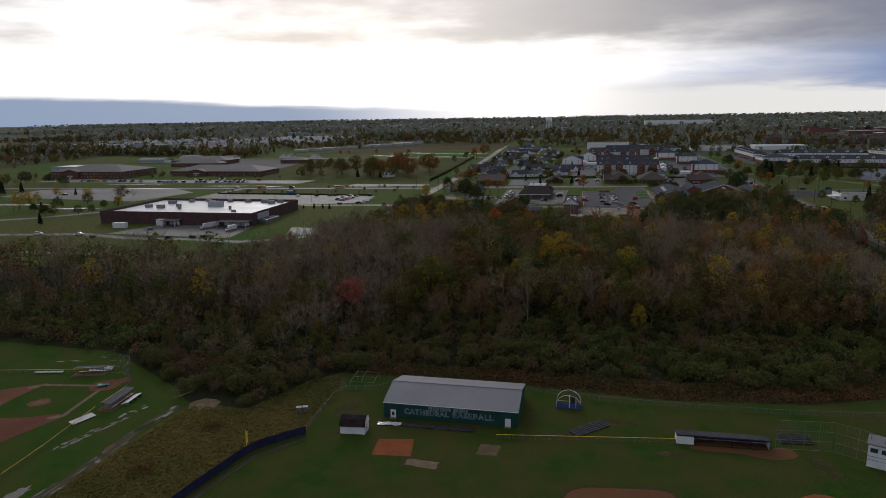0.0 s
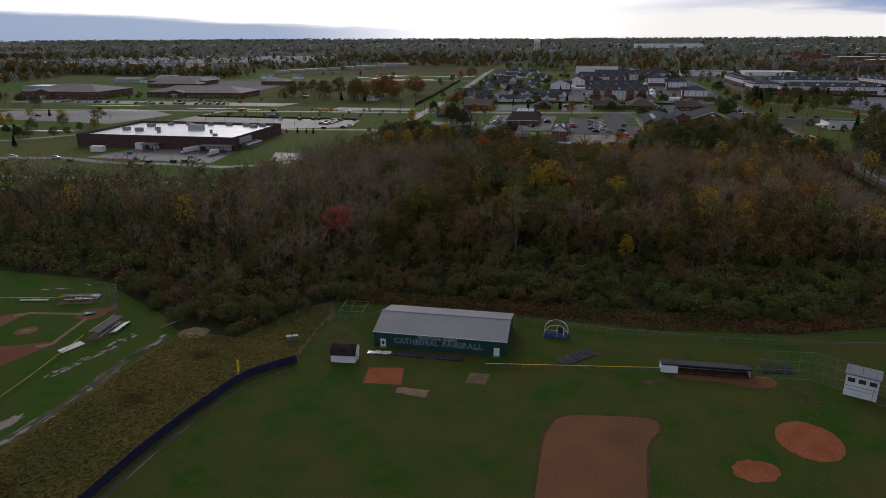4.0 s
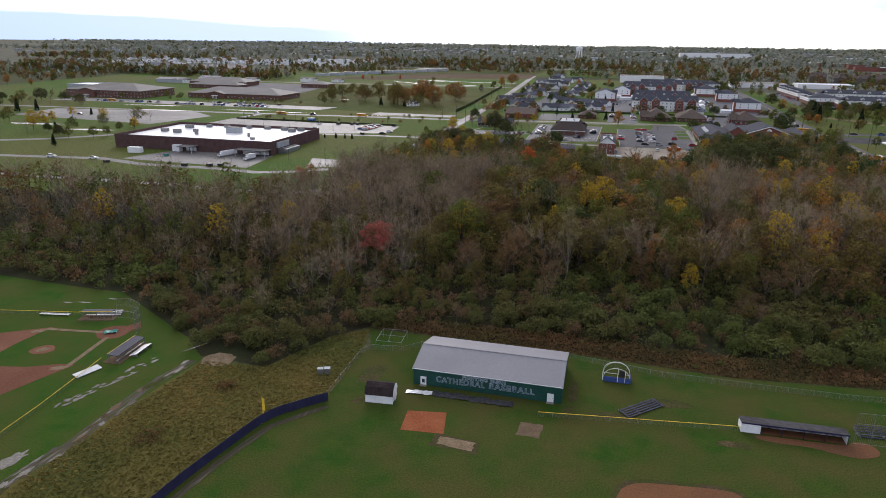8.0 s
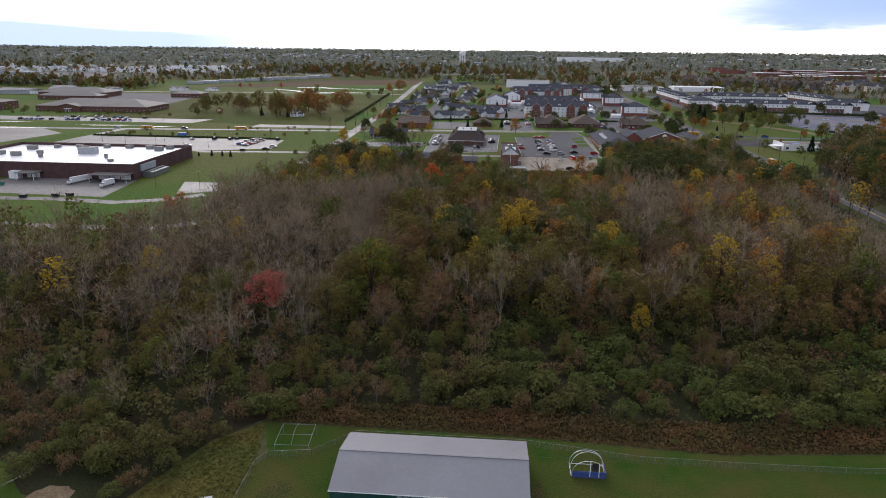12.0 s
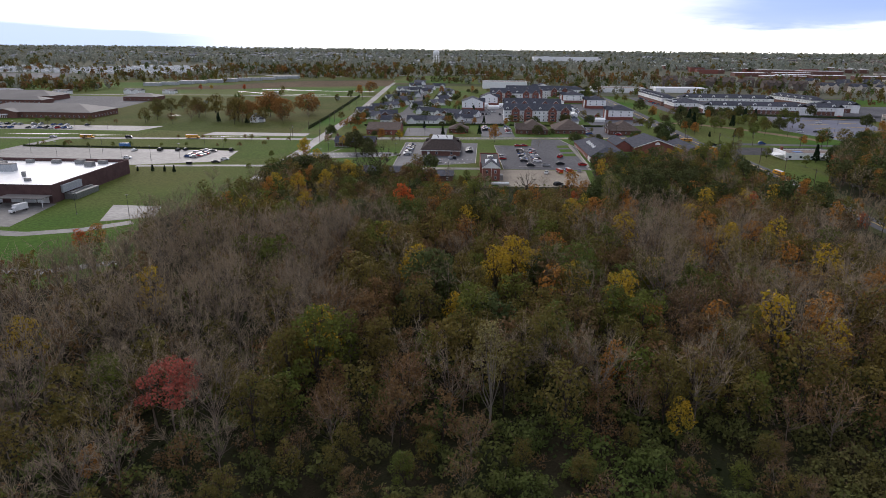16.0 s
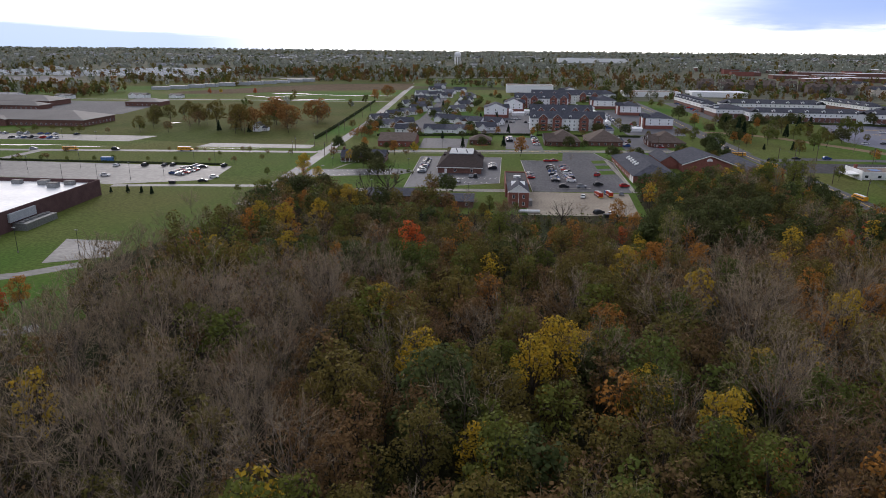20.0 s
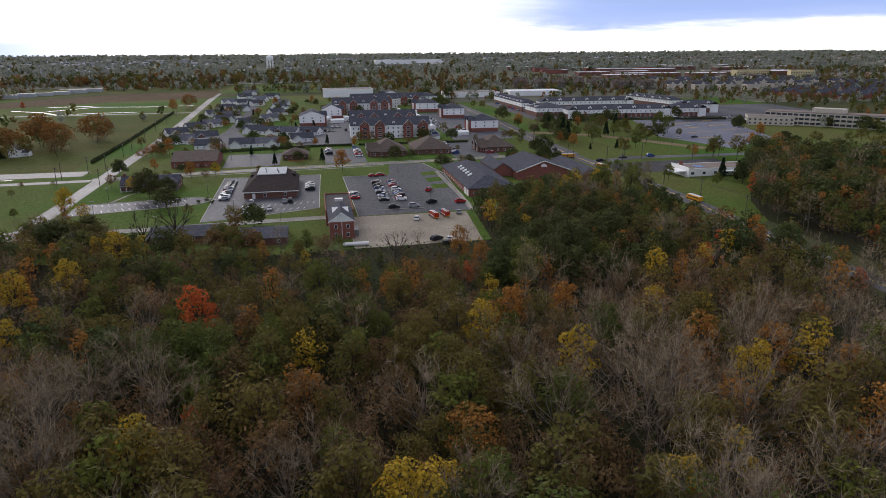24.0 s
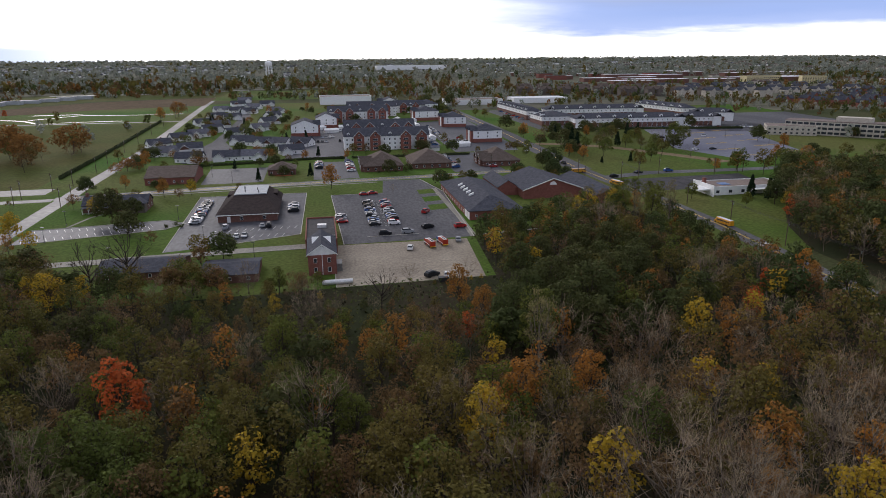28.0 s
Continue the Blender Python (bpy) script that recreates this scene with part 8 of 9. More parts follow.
def box_truck(x, y, rz, length, label):
    e = thing("delivery_truck", x, y, label, "truck", rz, "delivery trucks")
    part("cargo_box", Shape().box(-length / 2, -1.25, 1.0, length / 2, 1.25, 3.9), "car_white", e)
    part("cab", Shape().loft([[(length / 2 + 0.15, v, z) for v, z in ((-1.1, 0.6), (1.1, 0.6), (1.1, 2.7), (-1.1, 2.7))], [(length / 2 + 2.4, v, z) for v, z in ((-1.1, 0.6), (1.1, 0.6), (1.0, 1.6), (-1.0, 1.6))]]), "car_white", e)
    part("windscreen", Shape().loft([[(length / 2 + 0.9, v, z) for v, z in ((-0.9, 2.35), (0.9, 2.35), (0.9, 2.42), (-0.9, 2.42))], [(length / 2 + 2.0, v, z) for v, z in ((-0.9, 1.85), (0.9, 1.85), (0.9, 1.95), (-0.9, 1.95))]]), "glass", e)
    part("panel_mark", Shape().tube((length / 4, -1.26, 2.6), (length / 4, -1.29, 2.6), 0.7, sides=14), "car_blue", e, "round blue mark")
    wheel = Shape().tube((0, -0.15, 0), (0, 0.15, 0), 0.5, sides=10).mesh("wheel", "rubber")
    for u in (-length / 2 + 1.2, length / 2 + 1.2):
        for v in (-1.05, 1.05):
            part("wheel", wheel, (), e, at=pose(u, v, 0.5))


car_rows()
for q in ((-212, 516, 4), (-300, 508, 4), (213, 541, 178), (221, 497, 102), (231, 398, 96), (-560, 566, 0)):
    bus(*q)
fire_truck(85.6, 391, 100, "engine_red")
fire_truck(91.5, 393, 100, "car_blue")
box_truck(-221, 276, -110, 13, "long white box trailer at the loading dock")
box_truck(-199, 268, -105, 7, "white delivery truck at the loading canopy")
e = thing("storage_tank", 44.5, 349.3, "long white storage tank on the yard", "tank", 0)
part("tank", Shape().tube((-5.5, 0, 1.1), (5.5, 0, 1.1), 0.9, sides=14), "aluminium", e)
for u in (-3.5, 3.5):
    part("saddle", Shape().box(u - 0.2, -0.7, -0.2, u + 0.2, 0.7, 0.5), "concrete", e)


def skip_bin(x, y, rz, mat="black_plastic", label="black steel rubbish skip"):
    e = thing("dumpster", x, y, label, "dumpster", rz, "rubbish skips")
    part("body", Shape().loft([[(u, v, 0.1) for u, v in ((-1.6, -0.9), (1.6, -0.9), (1.6, 0.9), (-1.6, 0.9))], [(u, v, 1.7) for u, v in ((-1.9, -1.1), (1.9, -1.1), (1.9, 1.1), (-1.9, 1.1))]]), mat, e)
    part("lid", Shape().box(-1.9, -1.1, 1.7, 1.9, 1.1, 1.85), "black_plastic", e)


for q in ((-284, 229, 5), (-228, 234, 5), (-167, 399, 3), (-212, 238, 0), (83, 345, 0), (-205, 240, 10)):
    skip_bin(*q)
skip_bin(-262, 262, 20, "teal", "teal steel rubbish skip")
e = thing("blue_container", -245, 464, "bright blue container beside the lot", "container", 4)
part("body", Shape().box(-4, -1.5, 0, 4, 1.5, 3.4), "tarp_blue", e)
e = thing("white_container", -292, 268, "pale grey container on the lawn", "container", 4)
part("body", Shape().box(-5, -2, 0, 5, 2, 4.0), "siding_white", e)


# ---- poles, lamps, hedges ----
def utility_pole(x, y, h=11.5, rz=0):
    e = thing("utility_pole", x, y, "brown wooden utility pole beside the road", "utility pole", rz, "utility poles")
    part("pole", Shape().tube((0, 0, -0.5), (0, 0, h), 0.24, 0.17), "wood_pole", e)
    part("crossarm", Shape().box(-1.2, -0.06, h - 1.0, 1.2, 0.06, h - 0.86), "wood_pole", e)
    part("transformer", Shape().tube((0.35, 0, h - 2.6), (0.35, 0, h - 1.6), 0.25, sides=8), "steel", e)


def street_lamp(x, y, h=8.0, arm=0.8):
    e = thing("street_lamp", x, y, "slim dark lamp post with flat head", "street lamp", 0, "lamp posts")
    part("post", Shape().tube((0, 0, -0.3), (0, 0, h), 0.11, 0.08), "black_plastic", e)
    part("base", Shape().tube((0, 0, -0.2), (0, 0, 0.7), 0.28, sides=8), "concrete", e)
    part("head", Shape().box(-arm, -0.2, h, arm, 0.2, h + 0.22), "steel", e)


UPOLES = [(-125.7, 510), (-128.4, 527), (-118.7, 547), (-98.3, 499), (-95.3, 508), (-112, 562), (-114, 616), (-117, 654), (-120, 714), (-122, 769), (-124, 832), (-126, 900), (-128, 980), (-130, 1070),
          (209.5, 531), (203, 504), (232.7, 515), (243, 512), (264.8, 526), (300, 516.6), (324, 520.8), (344, 515), (200, 582), (158, 563), (236, 440), (236, 400), (236, 360), (236, 320), (236, 270), (236, 220)]
for x, y in UPOLES:
    utility_pole(x, y)
LAMPS = [(-273.6, 421), (-236, 399), (-215, 401), (-198, 408), (-183, 421), (-176, 451), (-164, 457), (-300, 432), (-250, 440), (-141, 263), (-168, 264), (-82, 429), (-83, 460), (-31, 461), (-12.4, 418),
         (-31, 580), (-15, 554), (-1.4, 509), (44.4, 391), (-44, 390), (12, 387), (90, 425), (-400, 560), (-440, 575), (-350, 575), (-310, 560), (420, 690), (370, 600), (430, 640)]
for x, y in LAMPS:
    street_lamp(x, y, 10.5 if y < 460 and x < -140 else 7.0)


def power_lines():
    """Cables between poles along the roads."""
    e = thing("power_line", 236, 220, "thin black power cables between poles", "power line")
    s = Shape()
    line = [(236, y, ground_z(y) + 10.6) for y in (220, 270, 320, 360, 400, 440)] + [(232.7, 515, ground_z(515) + 10.6)]
    for off in (-1.1, 0, 1.1):
        for a, b in zip(line, line[1:]):
            p = [Vector((a[0] + off - 236 + (b[0] - a[0]) * t, a[1] - 220 + (b[1] - a[1]) * t, a[2] + (b[2] - a[2]) * t - 1.6 * 4 * t * (1 - t) * 0.5 - ground_z(220))) for t in (0, 0.25, 0.5, 0.75, 1)]
            for c, d in zip(p, p[1:]):
                s.tube(c, d, 0.03, sides=3)
    part("cable", s, "black_plastic", e)


power_lines()


def hedge_row(pts, w, h, seed, label="long clipped dark hedge", mat="hedge"):
    r = np.random.default_rng(seed)
    cs = []
    for (ax, ay), (bx, by) in zip(pts, pts[1:]):
        ln = math.hypot(bx - ax, by - ay)
        n = int(ln * 16)
        t = r.uniform(0, 1, n)
        c = np.stack([ax + (bx - ax) * t + r.normal(size=n) * w / 4, ay + (by - ay) * t + r.normal(size=n) * w / 4, r.uniform(0.1, h, n)], -1)
        c[:, 2] += ground_zs(c[:, 1])
        cs.append(c)
    core = strip(pts, w * 0.7)
    k = len(core) // 2
    lower = np.array([(x, y, ground_z(y)) for x, y in core])
    v = np.concatenate([lower, lower + np.array([0, 0, h * 0.85])])
    m = 2 * k
    f = [(i, i + 1, m + i + 1, m + i) for i in range(m - 1)] + [(m - 1, 0, m, 2 * m - 1)] + [(m + i, m + i + 1, 2 * m - 2 - i, 2 * m - 1 - i) for i in range(k - 1)]
    me = quad_mesh("hedge", [(v, np.array(f), mat), (*flakes(np.concatenate(cs), 0.42, r), mat)])
    tagged(new("hedge", me), label, "hedge")


hedge_row([(-326, 462), (-158, 460)], 1.4, 1.3, 1)
hedge_row([(-129, 590), (-133, 720), (-139, 950)], 2.0, 2.6, 2, "tall dark hedge along the road")
hedge_row([(-80, 620), (-20, 628), (30, 640), (60, 640)], 1.6, 2.0, 3, "dark hedge behind the bungalows")
hedge_row([(66, 640), (160, 640)], 1.4, 1.8, 4, "dark hedge before the apartments")
hedge_row([(270, 770), (330, 775), (480, 752)], 2.2, 2.4, 5, "bushy hedge before the terraces")


# ---- trees of the town ----
def fir(x, y, h, label="dark green fir tree on the lawn"):
    r = np.random.default_rng(int(abs(x * 7 + y)))
    e = thing("fir_tree", x, y, label, "fir tree", 0, "fir trees")
    part("trunk", Shape().tube((0, 0, -0.3), (0, 0, h * 0.95), 0.16, 0.03), "bark_dark", e)
    n = int(220 + h * 20)
    q = r.uniform(0.05, 1, n) ** 0.75
    rad = (1 - q) * h * 0.24 * r.uniform(0.55, 1.08, n) + 0.1
    a = r.uniform(0, 6.283, n)
    c = np.stack([rad * np.cos(a), rad * np.sin(a), q * h], -1)
    part("crown", quad_mesh("crown", [(*flakes(c, 0.09 * h ** 0.8 + 0.12, r, 0.2), "needle")]), (), e)


rt = np.random.default_rng(5)
STREET = {"orange": [(46.4, 520, 0.95), (-49, 517, 0.8), (-81, 617, 0.95), (289, 711, 0.8), (414, 600, 0.85), (-139, 952, 1.05),
                     (375, 556, 0.7), (-880, 720, 1.0), (-850, 735, 0.9), (30, 640, 0.55), (-20, 1010, 0.8), (90, 1040, 0.6), (-77, 545, 0.6)],
          "maple": [(-160, 715, 1.75), (-176, 664, 1.75), (-196, 690, 1.6), (-130, 1010, 1.25), (-206, 655, 1.4)],
          "olive": [(-214, 640, 1.6), (-228, 668, 1.5), (-240, 648, 1.45), (-208, 722, 1.0), (-184, 625, 0.9), (-316, 677, 1.1), (-302, 679, 1.1), (-310, 728, 1.0), (-270, 673, 1.1), (-266, 684, 1.0), (-242, 700, 1.0), (-328, 781, 1.0), (259, 542, 0.7), (323, 534, 0.35), (352, 627, 0.5), (315, 547, 0.3),
                    (168, 709, 0.4), (240, 908, 0.7), (232, 731, 0.6), (209, 658, 0.4), (168, 644, 0.4), (140, 588, 0.3), (-7, 518, 0.35), (-112, 665, 0.6), (-94, 640, 0.6), (-50, 640, 0.65), (-300, 640, 1.0), (-286, 700, 1.1)],
          "oak": [(-62.5, 462, 0.95), (-54, 470, 0.6), (434, 661, 0.9), (190, 528, 0.75), (-96, 535, 0.7), (-59, 541, 0.4), (-38, 543, 0.35), (-429, 331, 0.5), (-401, 313, 0.6), (300, 735, 0.8), (270, 745, 0.9), (286, 748, 0.8), (252, 700, 0.7)],
          "green": [(343, 648, 1.15), (357, 656, 1.0), (284, 574, 0.95), (245, 451, 0.6), (262, 426, 0.55), (-387, 308, 0.6), (-368, 314, 0.55), (-364, 325, 0.6), (-372, 350, 0.6), (-378, 374, 0.55), (-315, 464, 0.2), (-293, 463, 0.25), (-274, 463, 0.2), (-254, 463, 0.25), (-218, 469, 0.25), (-199, 471, 0.22),
                    (-118, 428, 0.35), (-118.7, 379, 0.3), (-40, 617, 0.35)],
          "bare": [(-124, 330, 0.6), (-118, 290, 0.6), (-126, 268, 0.5), (-535, 489, 0.6), (-457, 517, 0.5), (-396, 422, 0.5), (82, 500, 0.3), (64, 452, 0.35), (-88, 400, 0.5), (-60, 370, 0.5), (-10, 352, 0.5), (70, 343, 0.45), (92, 343, 0.4), (274, 640, 0.6)],
          "flame": [(-407, 1027, 0.8), (-339, 1036, 0.8), (-60, 560, 0.25)],
          "yellow": [(-390, 1029, 0.5), (-93, 424, 1.05), (280, 418, 0.6), (120, 540, 0.2)],
          "brush": [(-75, 372, 0.5), (-20, 355, 0.45), (28, 352, 0.4), (-652, 525, 0.6), (-633, 518, 0.6)]}
for k, some in STREET.items():
    for x, y, s in some:
        tree(k, x, y, s, rt, "street trees", True)
# trees scattered over gardens, verges and lawns: x0, x1, y0, y1, how many, smallest, largest, kinds
GARDENS = [(-98, 15, 600, 1000, 110, 0.3, 0.55, ("oak", "green", "olive", "maple", "brown")), (15, 210, 552, 1050, 170, 0.3, 0.6, ("oak", "olive", "green", "brown", "orange", "oak")),
           (196, 206, 560, 1150, 26, 0.35, 0.75, ("oak", "olive", "brush", "green")), (221, 236, 540, 1150, 34, 0.4, 0.85, ("oak", "olive", "brush", "green", "orange")),
           (234, 330, 545, 760, 34, 0.35, 0.8, ("oak", "olive", "green", "brush", "bare")), (300, 520, 740, 785, 34, 0.35, 0.7, ("oak", "olive", "brown", "green")),
           (330, 640, 535, 560, 18, 0.35, 0.7, ("oak", "green", "olive")), (290, 640, 506, 524, 22, 0.5, 0.9, ("oak", "green", "olive", "orange")),
           (-330, -150, 610, 740, 22, 0.6, 0.95, ("olive", "brush", "green", "brown")), (-900, -560, 430, 555, 46, 0.5, 0.9, ("olive", "oak", "brush", "bare")),
           (-560, -345, 240, 420, 26, 0.5, 0.85, ("olive", "yellow", "bare", "green")), (-100, 4, 344, 388, 95, 0.42, 0.7, ("bare", "brush", "olive", "olive", "brown", "oak", "green")), (4, 42, 340, 350, 9, 0.25, 0.4, ("bare", "brush", "olive", "green")),
           (-98, -30, 400, 545, 16, 0.3, 0.6, ("olive", "oak", "yellow", "brown")), (-700, -280, 594, 625, 22, 0.25, 0.5, ("olive", "brown", "green")),
           (-320, -120, 462, 512, 16, 0.18, 0.3, ("green", "olive", "brown")), (110, 200, 500, 545, 12, 0.3, 0.55, ("oak", "olive")), (520, 700, 600, 760, 20, 0.4, 0.8, ("oak", "orange", "green"))]
garden_rows = []
for x0, x1, y0, y1, n, s0, s1, kinds in GARDENS:
    for _ in range(n):
        x, y = rt.uniform(x0, x1), rt.uniform(y0, y1)
        if clear_of(x, y) and not (-62 < x < -12 and 352 < y < 392):
            garden_rows.append((kinds[int(rt.integers(0, len(kinds)))], x, y, rt.uniform(s0, s1) * 1.25))
stuff_trees("garden_trees", garden_rows, "scattered garden and verge trees in autumn leaf", "trees", True)
for x, y, h in ((1.1, 556, 8), (34.2, 563, 9), (-81.6, 785, 9), (242, 628, 20), (249, 634, 16), (258, 678, 14), (326, 703, 15), (341, 712, 14), (297, 660, 12), (261, 719, 12), (-52, 980, 9), (-40, 900, 8), (12, 745, 9), (40, 655, 8), (245, 574, 5), (268, 575, 7), (29.4, 751, 10), (-19, 606, 7), (279, 447, 13), (286, 441, 12), (293, 446, 12), (-232, 631, 10), (-224, 655, 8), (-200, 623, 9),
                (-180, 372, 4.5), (-172, 372, 4), (-165, 370, 4.5), (-190, 372, 3), (-569, 436, 14), (-559, 451, 12), (-366, 271, 9), (-420, 330, 9), (-480, 440, 7), (60, 900, 14), (56, 915, 13), (-76, 900, 10), (-78, 930, 10), (310, 690, 9)):
    fir(x, y, h)


def porch_bushes():
    r = np.random.default_rng(44)
    for x, y, h in ((-34, 446, 1.2), (-30, 449, 1.6), (-27, 445, 1.3), (-70, 479, 1.0), (-64, 478, 1.0), (8, 573, 1.2), (15, 573, 1.0), (22, 574, 1.3), (-60, 553, 1.8), (-48, 555, 1.8), (-40, 556, 1.6), (170, 589, 1), (182, 588, 1), (80, 570, 1), (92, 570, 1)):
        c = unit(r.normal(size=(90, 3))) * r.uniform(0.4, 1.0, (90, 1)) * np.array([h * 1.1, h * 1.1, h * 0.8]) + np.array([0, 0, h * 0.7])
        e = thing("bush", x, y, "round clipped dark bush by the wall", "bush", 0, "clipped bushes")
        part("foliage", quad_mesh("foliage", [(*flakes(c, 0.3, r), "leaf_oak")]), (), e)


porch_bushes()


# ---- marks on the ground ----
def stall_marks(name, x, y, dx, dy, n, lx, ly, label="white painted parking lines"):
    s = Shape()
    for k in range(n):
        ax, ay = x + dx * k, y + dy * k
        ln = math.hypot(lx, ly)
        nx, ny = -ly / ln * 0.09, lx / ln * 0.09
        q = [(ax - nx, ay - ny), (ax + lx - nx, ay + ly - ny), (ax + lx + nx, ay + ly + ny), (ax + nx, ay + ny)]
        s.face(*[(u, v, ground_z(v) + 0.085) for u, v in q])
    solid(name, s, "paint_white", label, "road marking", kind="structure")


stall_marks("marking_bank_south", -10.5, 430, 3.4, 0.25, 12, 1.2, 4.5)
stall_marks("marking_bank_row", -9, 417.5, 3.4, 0.3, 10, 1.2, 4.5)
stall_marks("marking_bank_west", -25, 449, 0, 2.9, 17, 5, 1.0)
stall_marks("marking_office", -92, 429.5, 3.2, 0.9, 17, -2, 4.6)
stall_marks("marking_office_rear", -92, 446, 3.2, 0.2, 17, -2, 4.6)
stall_marks("marking_cars", 63.8, 428.5, 0, 3.0, 18, 5.2, 0)
stall_marks("marking_cars_east", 70, 428.5, 0, 3.0, 18, 5.2, 0)
for k in range(5):
    for m in range(2):
        x, y = 356 + k * 11 + m * 48 - k * m * 3, 585 + k * 36 + m * 14
        sheet("marking_east_%d" % (2 * k + m + 1), blotch(x + 12, y, 13, 1.6, 10, 300 + 2 * k + m, 0.1), "paint_yellow", 0.06, "yellow-kerbed island rim in the parking lot")
        sheet("island_east_%d" % (2 * k + m + 1), blotch(x + 12, y, 12.4, 1.0, 10, 300 + 2 * k + m, 0.1), "bare_earth", 0.09, "bare earth island in the parking lot")


def kerb(pts, w=0.35, h=0.15):
    s = Shape()
    for (ax, ay), (bx, by) in zip(pts, pts[1:]):
        d = Vector((bx - ax, by - ay)).normalized()
        n = Vector((-d.y, d.x)) * w / 2
        za, zb = ground_z(ay), ground_z(by)
        s.loft([[(ax - n.x, ay - n.y, za), (ax + n.x, ay + n.y, za), (ax + n.x, ay + n.y, za + h + 0.06), (ax - n.x, ay - n.y, za + h + 0.06)],
                [(bx - n.x, by - n.y, zb), (bx + n.x, by + n.y, zb), (bx + n.x, by + n.y, zb + h + 0.06), (bx - n.x, by - n.y, zb + h + 0.06)]])
    solid("kerb", s, "curb", "pale concrete kerb", "kerb", kind="structure")


for pts in ([(-27, 403), (-28, 512), (32, 512)], [(30, 421), (32, 512)], [(-4, 409), (30, 421)], [(49, 400), (46, 502), (76, 502)], [(108, 402), (112, 500), (104, 540)], [(-96, 427), (-34, 442), (-26, 452), (-36, 460), (-96, 452)],
            [(-100, 388.3), (-50, 391.3), (-2, 395.3), (34, 397.3)], [(-104, 529), (-40, 539), (30, 546), (90, 551), (170, 560)], [(-98, 520), (-40, 529), (30, 536), (76, 540)], [(44, 346), (44, 399)], [(60, 410), (84, 411)]):
    kerb(pts)
sheet("walk_main", strip([(-98, 517), (-40, 525), (30, 532), (76, 536)], 1.8), "concrete", 0.05, "pale concrete pavement along the street")
sheet("walk_office", strip([(108, 404), (150, 410)], 2.0), "concrete", 0.05, "pale concrete path by the office")
sheet("walk_office_front", strip([(108, 402), (109, 440), (108, 510)], 3.0), "concrete", 0.05, "pale concrete pavement before the office")
sheet("walk_porch", strip([(-82, 452), (-76, 474), (-72, 480)], 1.6), "concrete", 0.05, "pale garden path to the porch")
for k, y in enumerate((455, 475, 495)):
    sheet("grass_bed_%d" % (k + 1), [(97, y), (107, y + 2), (107, y + 14), (97, y + 12)], "lawn", 0.07, "small green lawn by the office")
sheet("bark_bed", blotch(16, 573, 6, 3, 0, 61), "clay", 0.05, "orange bark-mulch bed")
for k, (x, y, a, b) in enumerate(((-330, 360, 22, 5), (-410, 352, 30, 4), (-480, 370, 26, 4), (-520, 300, 60, 10), (-440, 500, 40, 3), (-350, 528, 30, 2.5), (-300, 526, 16, 2), (-305, 694, 6, 4), (-290, 1062, 30, 4), (-480, 540, 40, 3), (-180, 531, 24, 1.6))):
    sheet("puddle", blotch(x, y, a, b, 6, 70 + k, 0.3), "puddle", 0.07, "bright sheet of standing water")



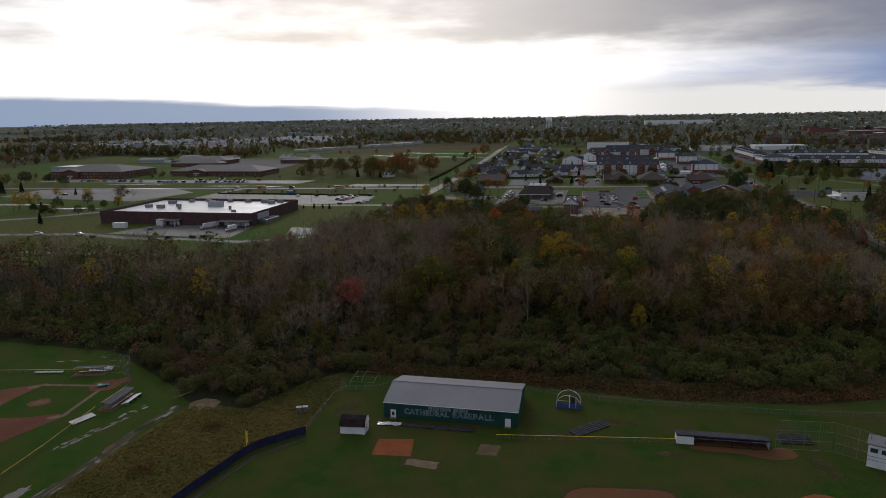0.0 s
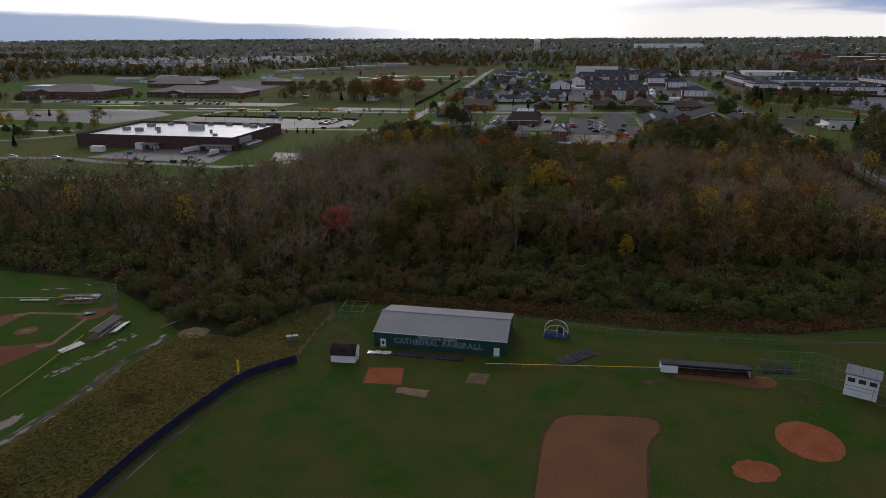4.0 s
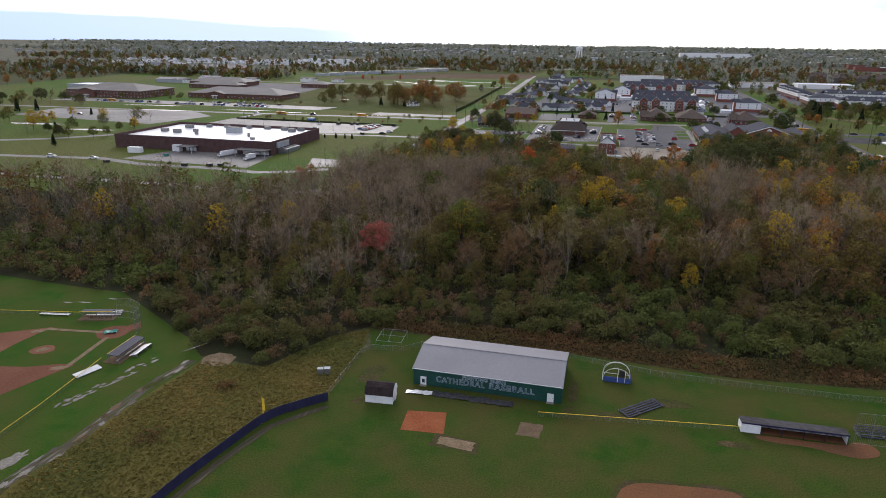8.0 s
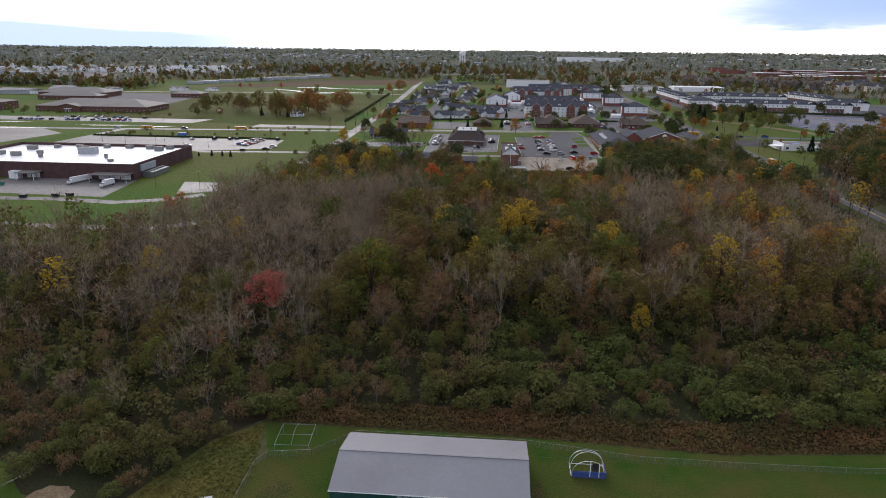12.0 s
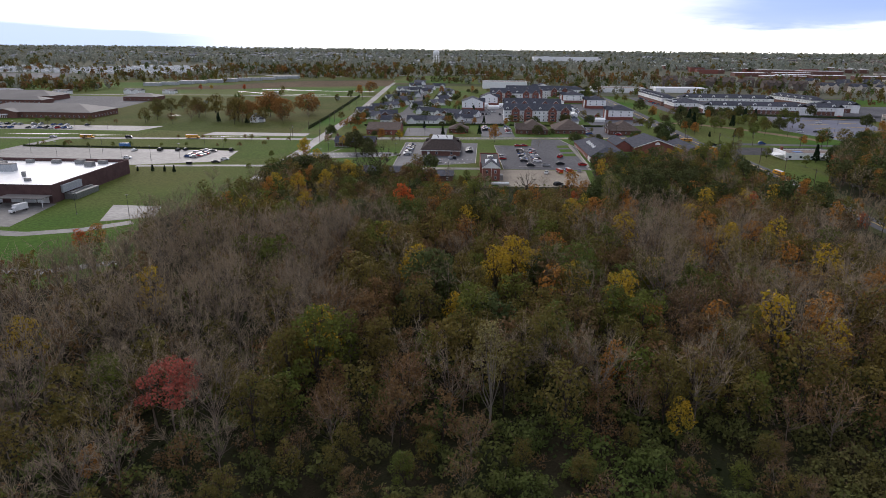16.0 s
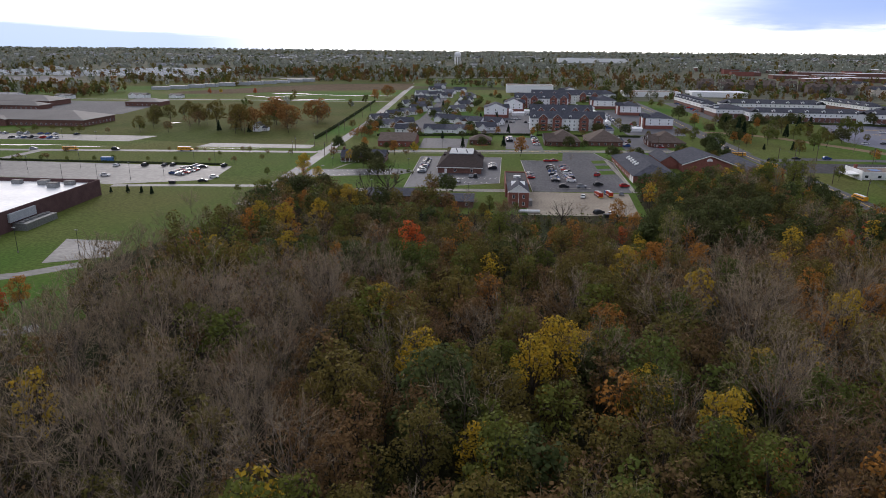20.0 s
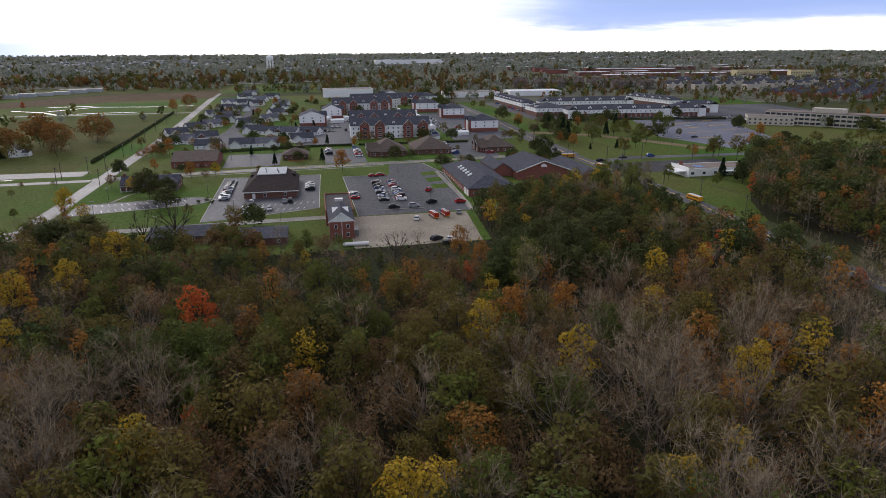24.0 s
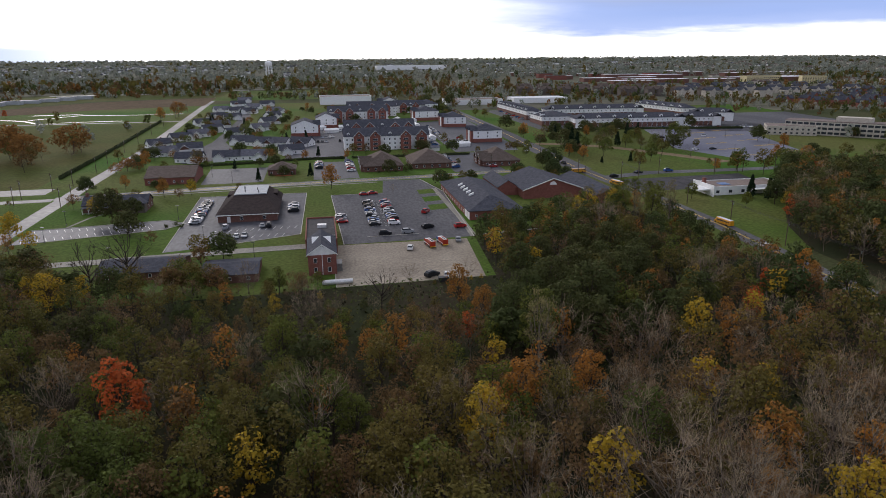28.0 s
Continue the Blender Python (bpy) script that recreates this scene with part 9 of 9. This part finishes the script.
# ---- distant houses ----
def far_houses():
    r = np.random.default_rng(9)

    def block(name, label, spots, wall, roof):
        """Many gabled or flat-roofed blocks, each with a gable or two to the front."""
        sw, sr = Shape(), Shape()
        for x, y, w, d, h, rh in spots:
            z = ground_z(y)
            sw.box(x - w / 2, y - d / 2, z - 1.5, x + w / 2, y + d / 2, z + h)
            if rh > 0.5:
                a, b = w / 2 + 0.5, d / 2 + 0.5
                sr.loft([[(u, y - b, z + h), (u, y, z + h + rh), (u, y + b, z + h), (u, y + b, z + h - 0.3), (u, y - b, z + h - 0.3)] for u in (x - a, x + a)])
                sw.loft([[(u, y - d / 2, z + h), (u, y, z + h + rh * 0.92), (u, y + d / 2, z + h)] for u in (x - w / 2, x - w / 2 + 0.2)])
                for k in range(max(1, int(w / 13))):
                    c = x - w / 2 + w * (k + r.uniform(0.35, 0.65)) / max(1, int(w / 13))
                    g = min(3.6, w / 4)
                    sw.loft([[(c - g, v, z - 1), (c + g, v, z - 1), (c + g, v, z + h), (c, v, z + h + rh * 0.8), (c - g, v, z + h)] for v in (y - d / 2 - 1.5, y - d / 2 + 0.5)])
                    sr.loft([[(c - g - 0.4, v, z + h), (c, v, z + h + rh * 0.9), (c + g + 0.4, v, z + h), (c, v, z + h + rh * 0.9 - 0.3)] for v in (y - d / 2 - 1.9, y - 0.2)])
            else:
                sr.box(x - w / 2, y - d / 2, z + h + 0.01, x + w / 2, y + d / 2, z + h + 0.4)
        e = new(name)
        tagged(e, label, "houses", kind="stuff")
        part("walls", sw, wall, e)
        part("roofs", sr, roof, e)

    def spread(n, x0, x1, y0, y1, w, d, h, rh):
        return [(r.uniform(x0, x1), r.uniform(y0, y1), r.uniform(0.7, 1.4) * w, r.uniform(0.8, 1.2) * d, h * r.uniform(0.8, 1.25), rh) for _ in range(n)]

    def rows(x0, y0, x1, y1, n, w, d, h, rh):
        """A street of houses from one place to another."""
        return [(x0 + (x1 - x0) * k / (n - 1) + r.uniform(-2, 2), y0 + (y1 - y0) * k / (n - 1) + r.uniform(-3, 3), w * r.uniform(0.85, 1.15), d, h * r.uniform(0.9, 1.1), rh) for k in range(n)]

    block("distant_homes", "rows of small distant white homes", sum([rows(-1040 + 26 * k, 1440 + 34 * k, -640 + 22 * k, 1420 + 36 * k, 17, 15, 9, 3, 1.8) for k in range(9)], []) + spread(60, -1400, -1000, 1330, 1750, 16, 9, 3, 1.8), "siding_white", "siding_grey")
    block("distant_depots", "distant flat grey depots and trucks", spread(12, -1250, -940, 1180, 1330, 46, 18, 6, 0) + rows(-520, 1105, -340, 1338, 11, 26, 12, 5, 0), "siding_grey", "metal_grey")
    block("distant_sheds", "pale sheds with low roofs behind the schools", [(-672, 868, 30, 16, 5, 2.5), (-640, 902, 34, 18, 6, 3.5), (-575, 930, 22, 14, 5, 2), (-480, 955, 26, 14, 5, 2.5), (-430, 965, 18, 12, 4, 2)], "siding_white", "metal_taupe")
    block("distant_brown_flats", "distant brown gabled apartment blocks", rows(400, 1265, 600, 1235, 7, 24, 14, 10, 4.5) + rows(420, 1330, 640, 1300, 7, 24, 14, 10, 4.5) + rows(560, 1190, 690, 1165, 4, 26, 14, 11, 4.5), "stucco_dark", "shingle_brown")
    block("distant_tan_flats", "distant tan and white apartment blocks", rows(640, 1150, 860, 1120, 6, 26, 15, 11, 4.5) + rows(700, 1215, 980, 1180, 7, 26, 15, 11, 4.5) + rows(680, 1290, 1000, 1265, 7, 26, 15, 11, 4.5), "stone_tan", "shingle_dark")
    block("distant_brick_homes", "distant brick gabled houses with dark roofs", rows(735, 1030, 1000, 990, 9, 22, 13, 6, 5) + rows(760, 985, 1020, 940, 9, 22, 13, 6, 5) + rows(790, 940, 1060, 890, 9, 22, 13, 6, 5) + rows(820, 1070, 1140, 1030, 11, 20, 13, 6, 5)
          + rows(900, 1120, 1240, 1080, 11, 20, 13, 6, 5) + rows(980, 1180, 1300, 1150, 10, 20, 13, 6, 5), "brick_red", "shingle_dark")
    block("distant_shops", "distant shopping sheds with pale roofs", spread(26, 560, 1300, 1500, 1950, 70, 30, 8, 0), "brick_brown", "membrane_white")
    block("distant_red_shops", "distant red-fronted shops", spread(5, 600, 1000, 1650, 1900, 40, 20, 10, 0), "brick_red", "flat_dark")
    block("distant_suburb", "distant pale suburb among trees", spread(200, -1200, 1800, 1950, 3200, 24, 12, 5, 2.5), "siding_white", "shingle_dark")
    block("distant_suburb_west", "distant grey suburb among trees", spread(120, -2200, -300, 1800, 3200, 24, 12, 5, 2.5), "siding_grey", "metal_grey")
    block("distant_suburb_east", "distant roofs among the trees east", spread(150, 900, 2600, 1300, 3000, 26, 14, 6, 3), "stone_tan", "shingle_brown")


far_houses()
building("yellow_office", 1010, 1475, 84, 24, 15, "flat", 0.8, "stone_yellow", "flat_brown", "long pale yellow distant office block", "office building", [("s", 17, (2, 6, 10))], (3, 2), frame="stone_yellow")
building("yellow_office", 1112, 1440, 50, 24, 15, "flat", 0.8, "stone_yellow", "flat_brown", "pale yellow distant office block", "office building", [("s", 10, (2, 6, 10))], (3, 2), -20, frame="stone_yellow")
building("distribution_hall", 362, 2460, 230, 60, 13, "flat", 1, "siding_white", "membrane_white", "very long white distribution hall", "warehouse")
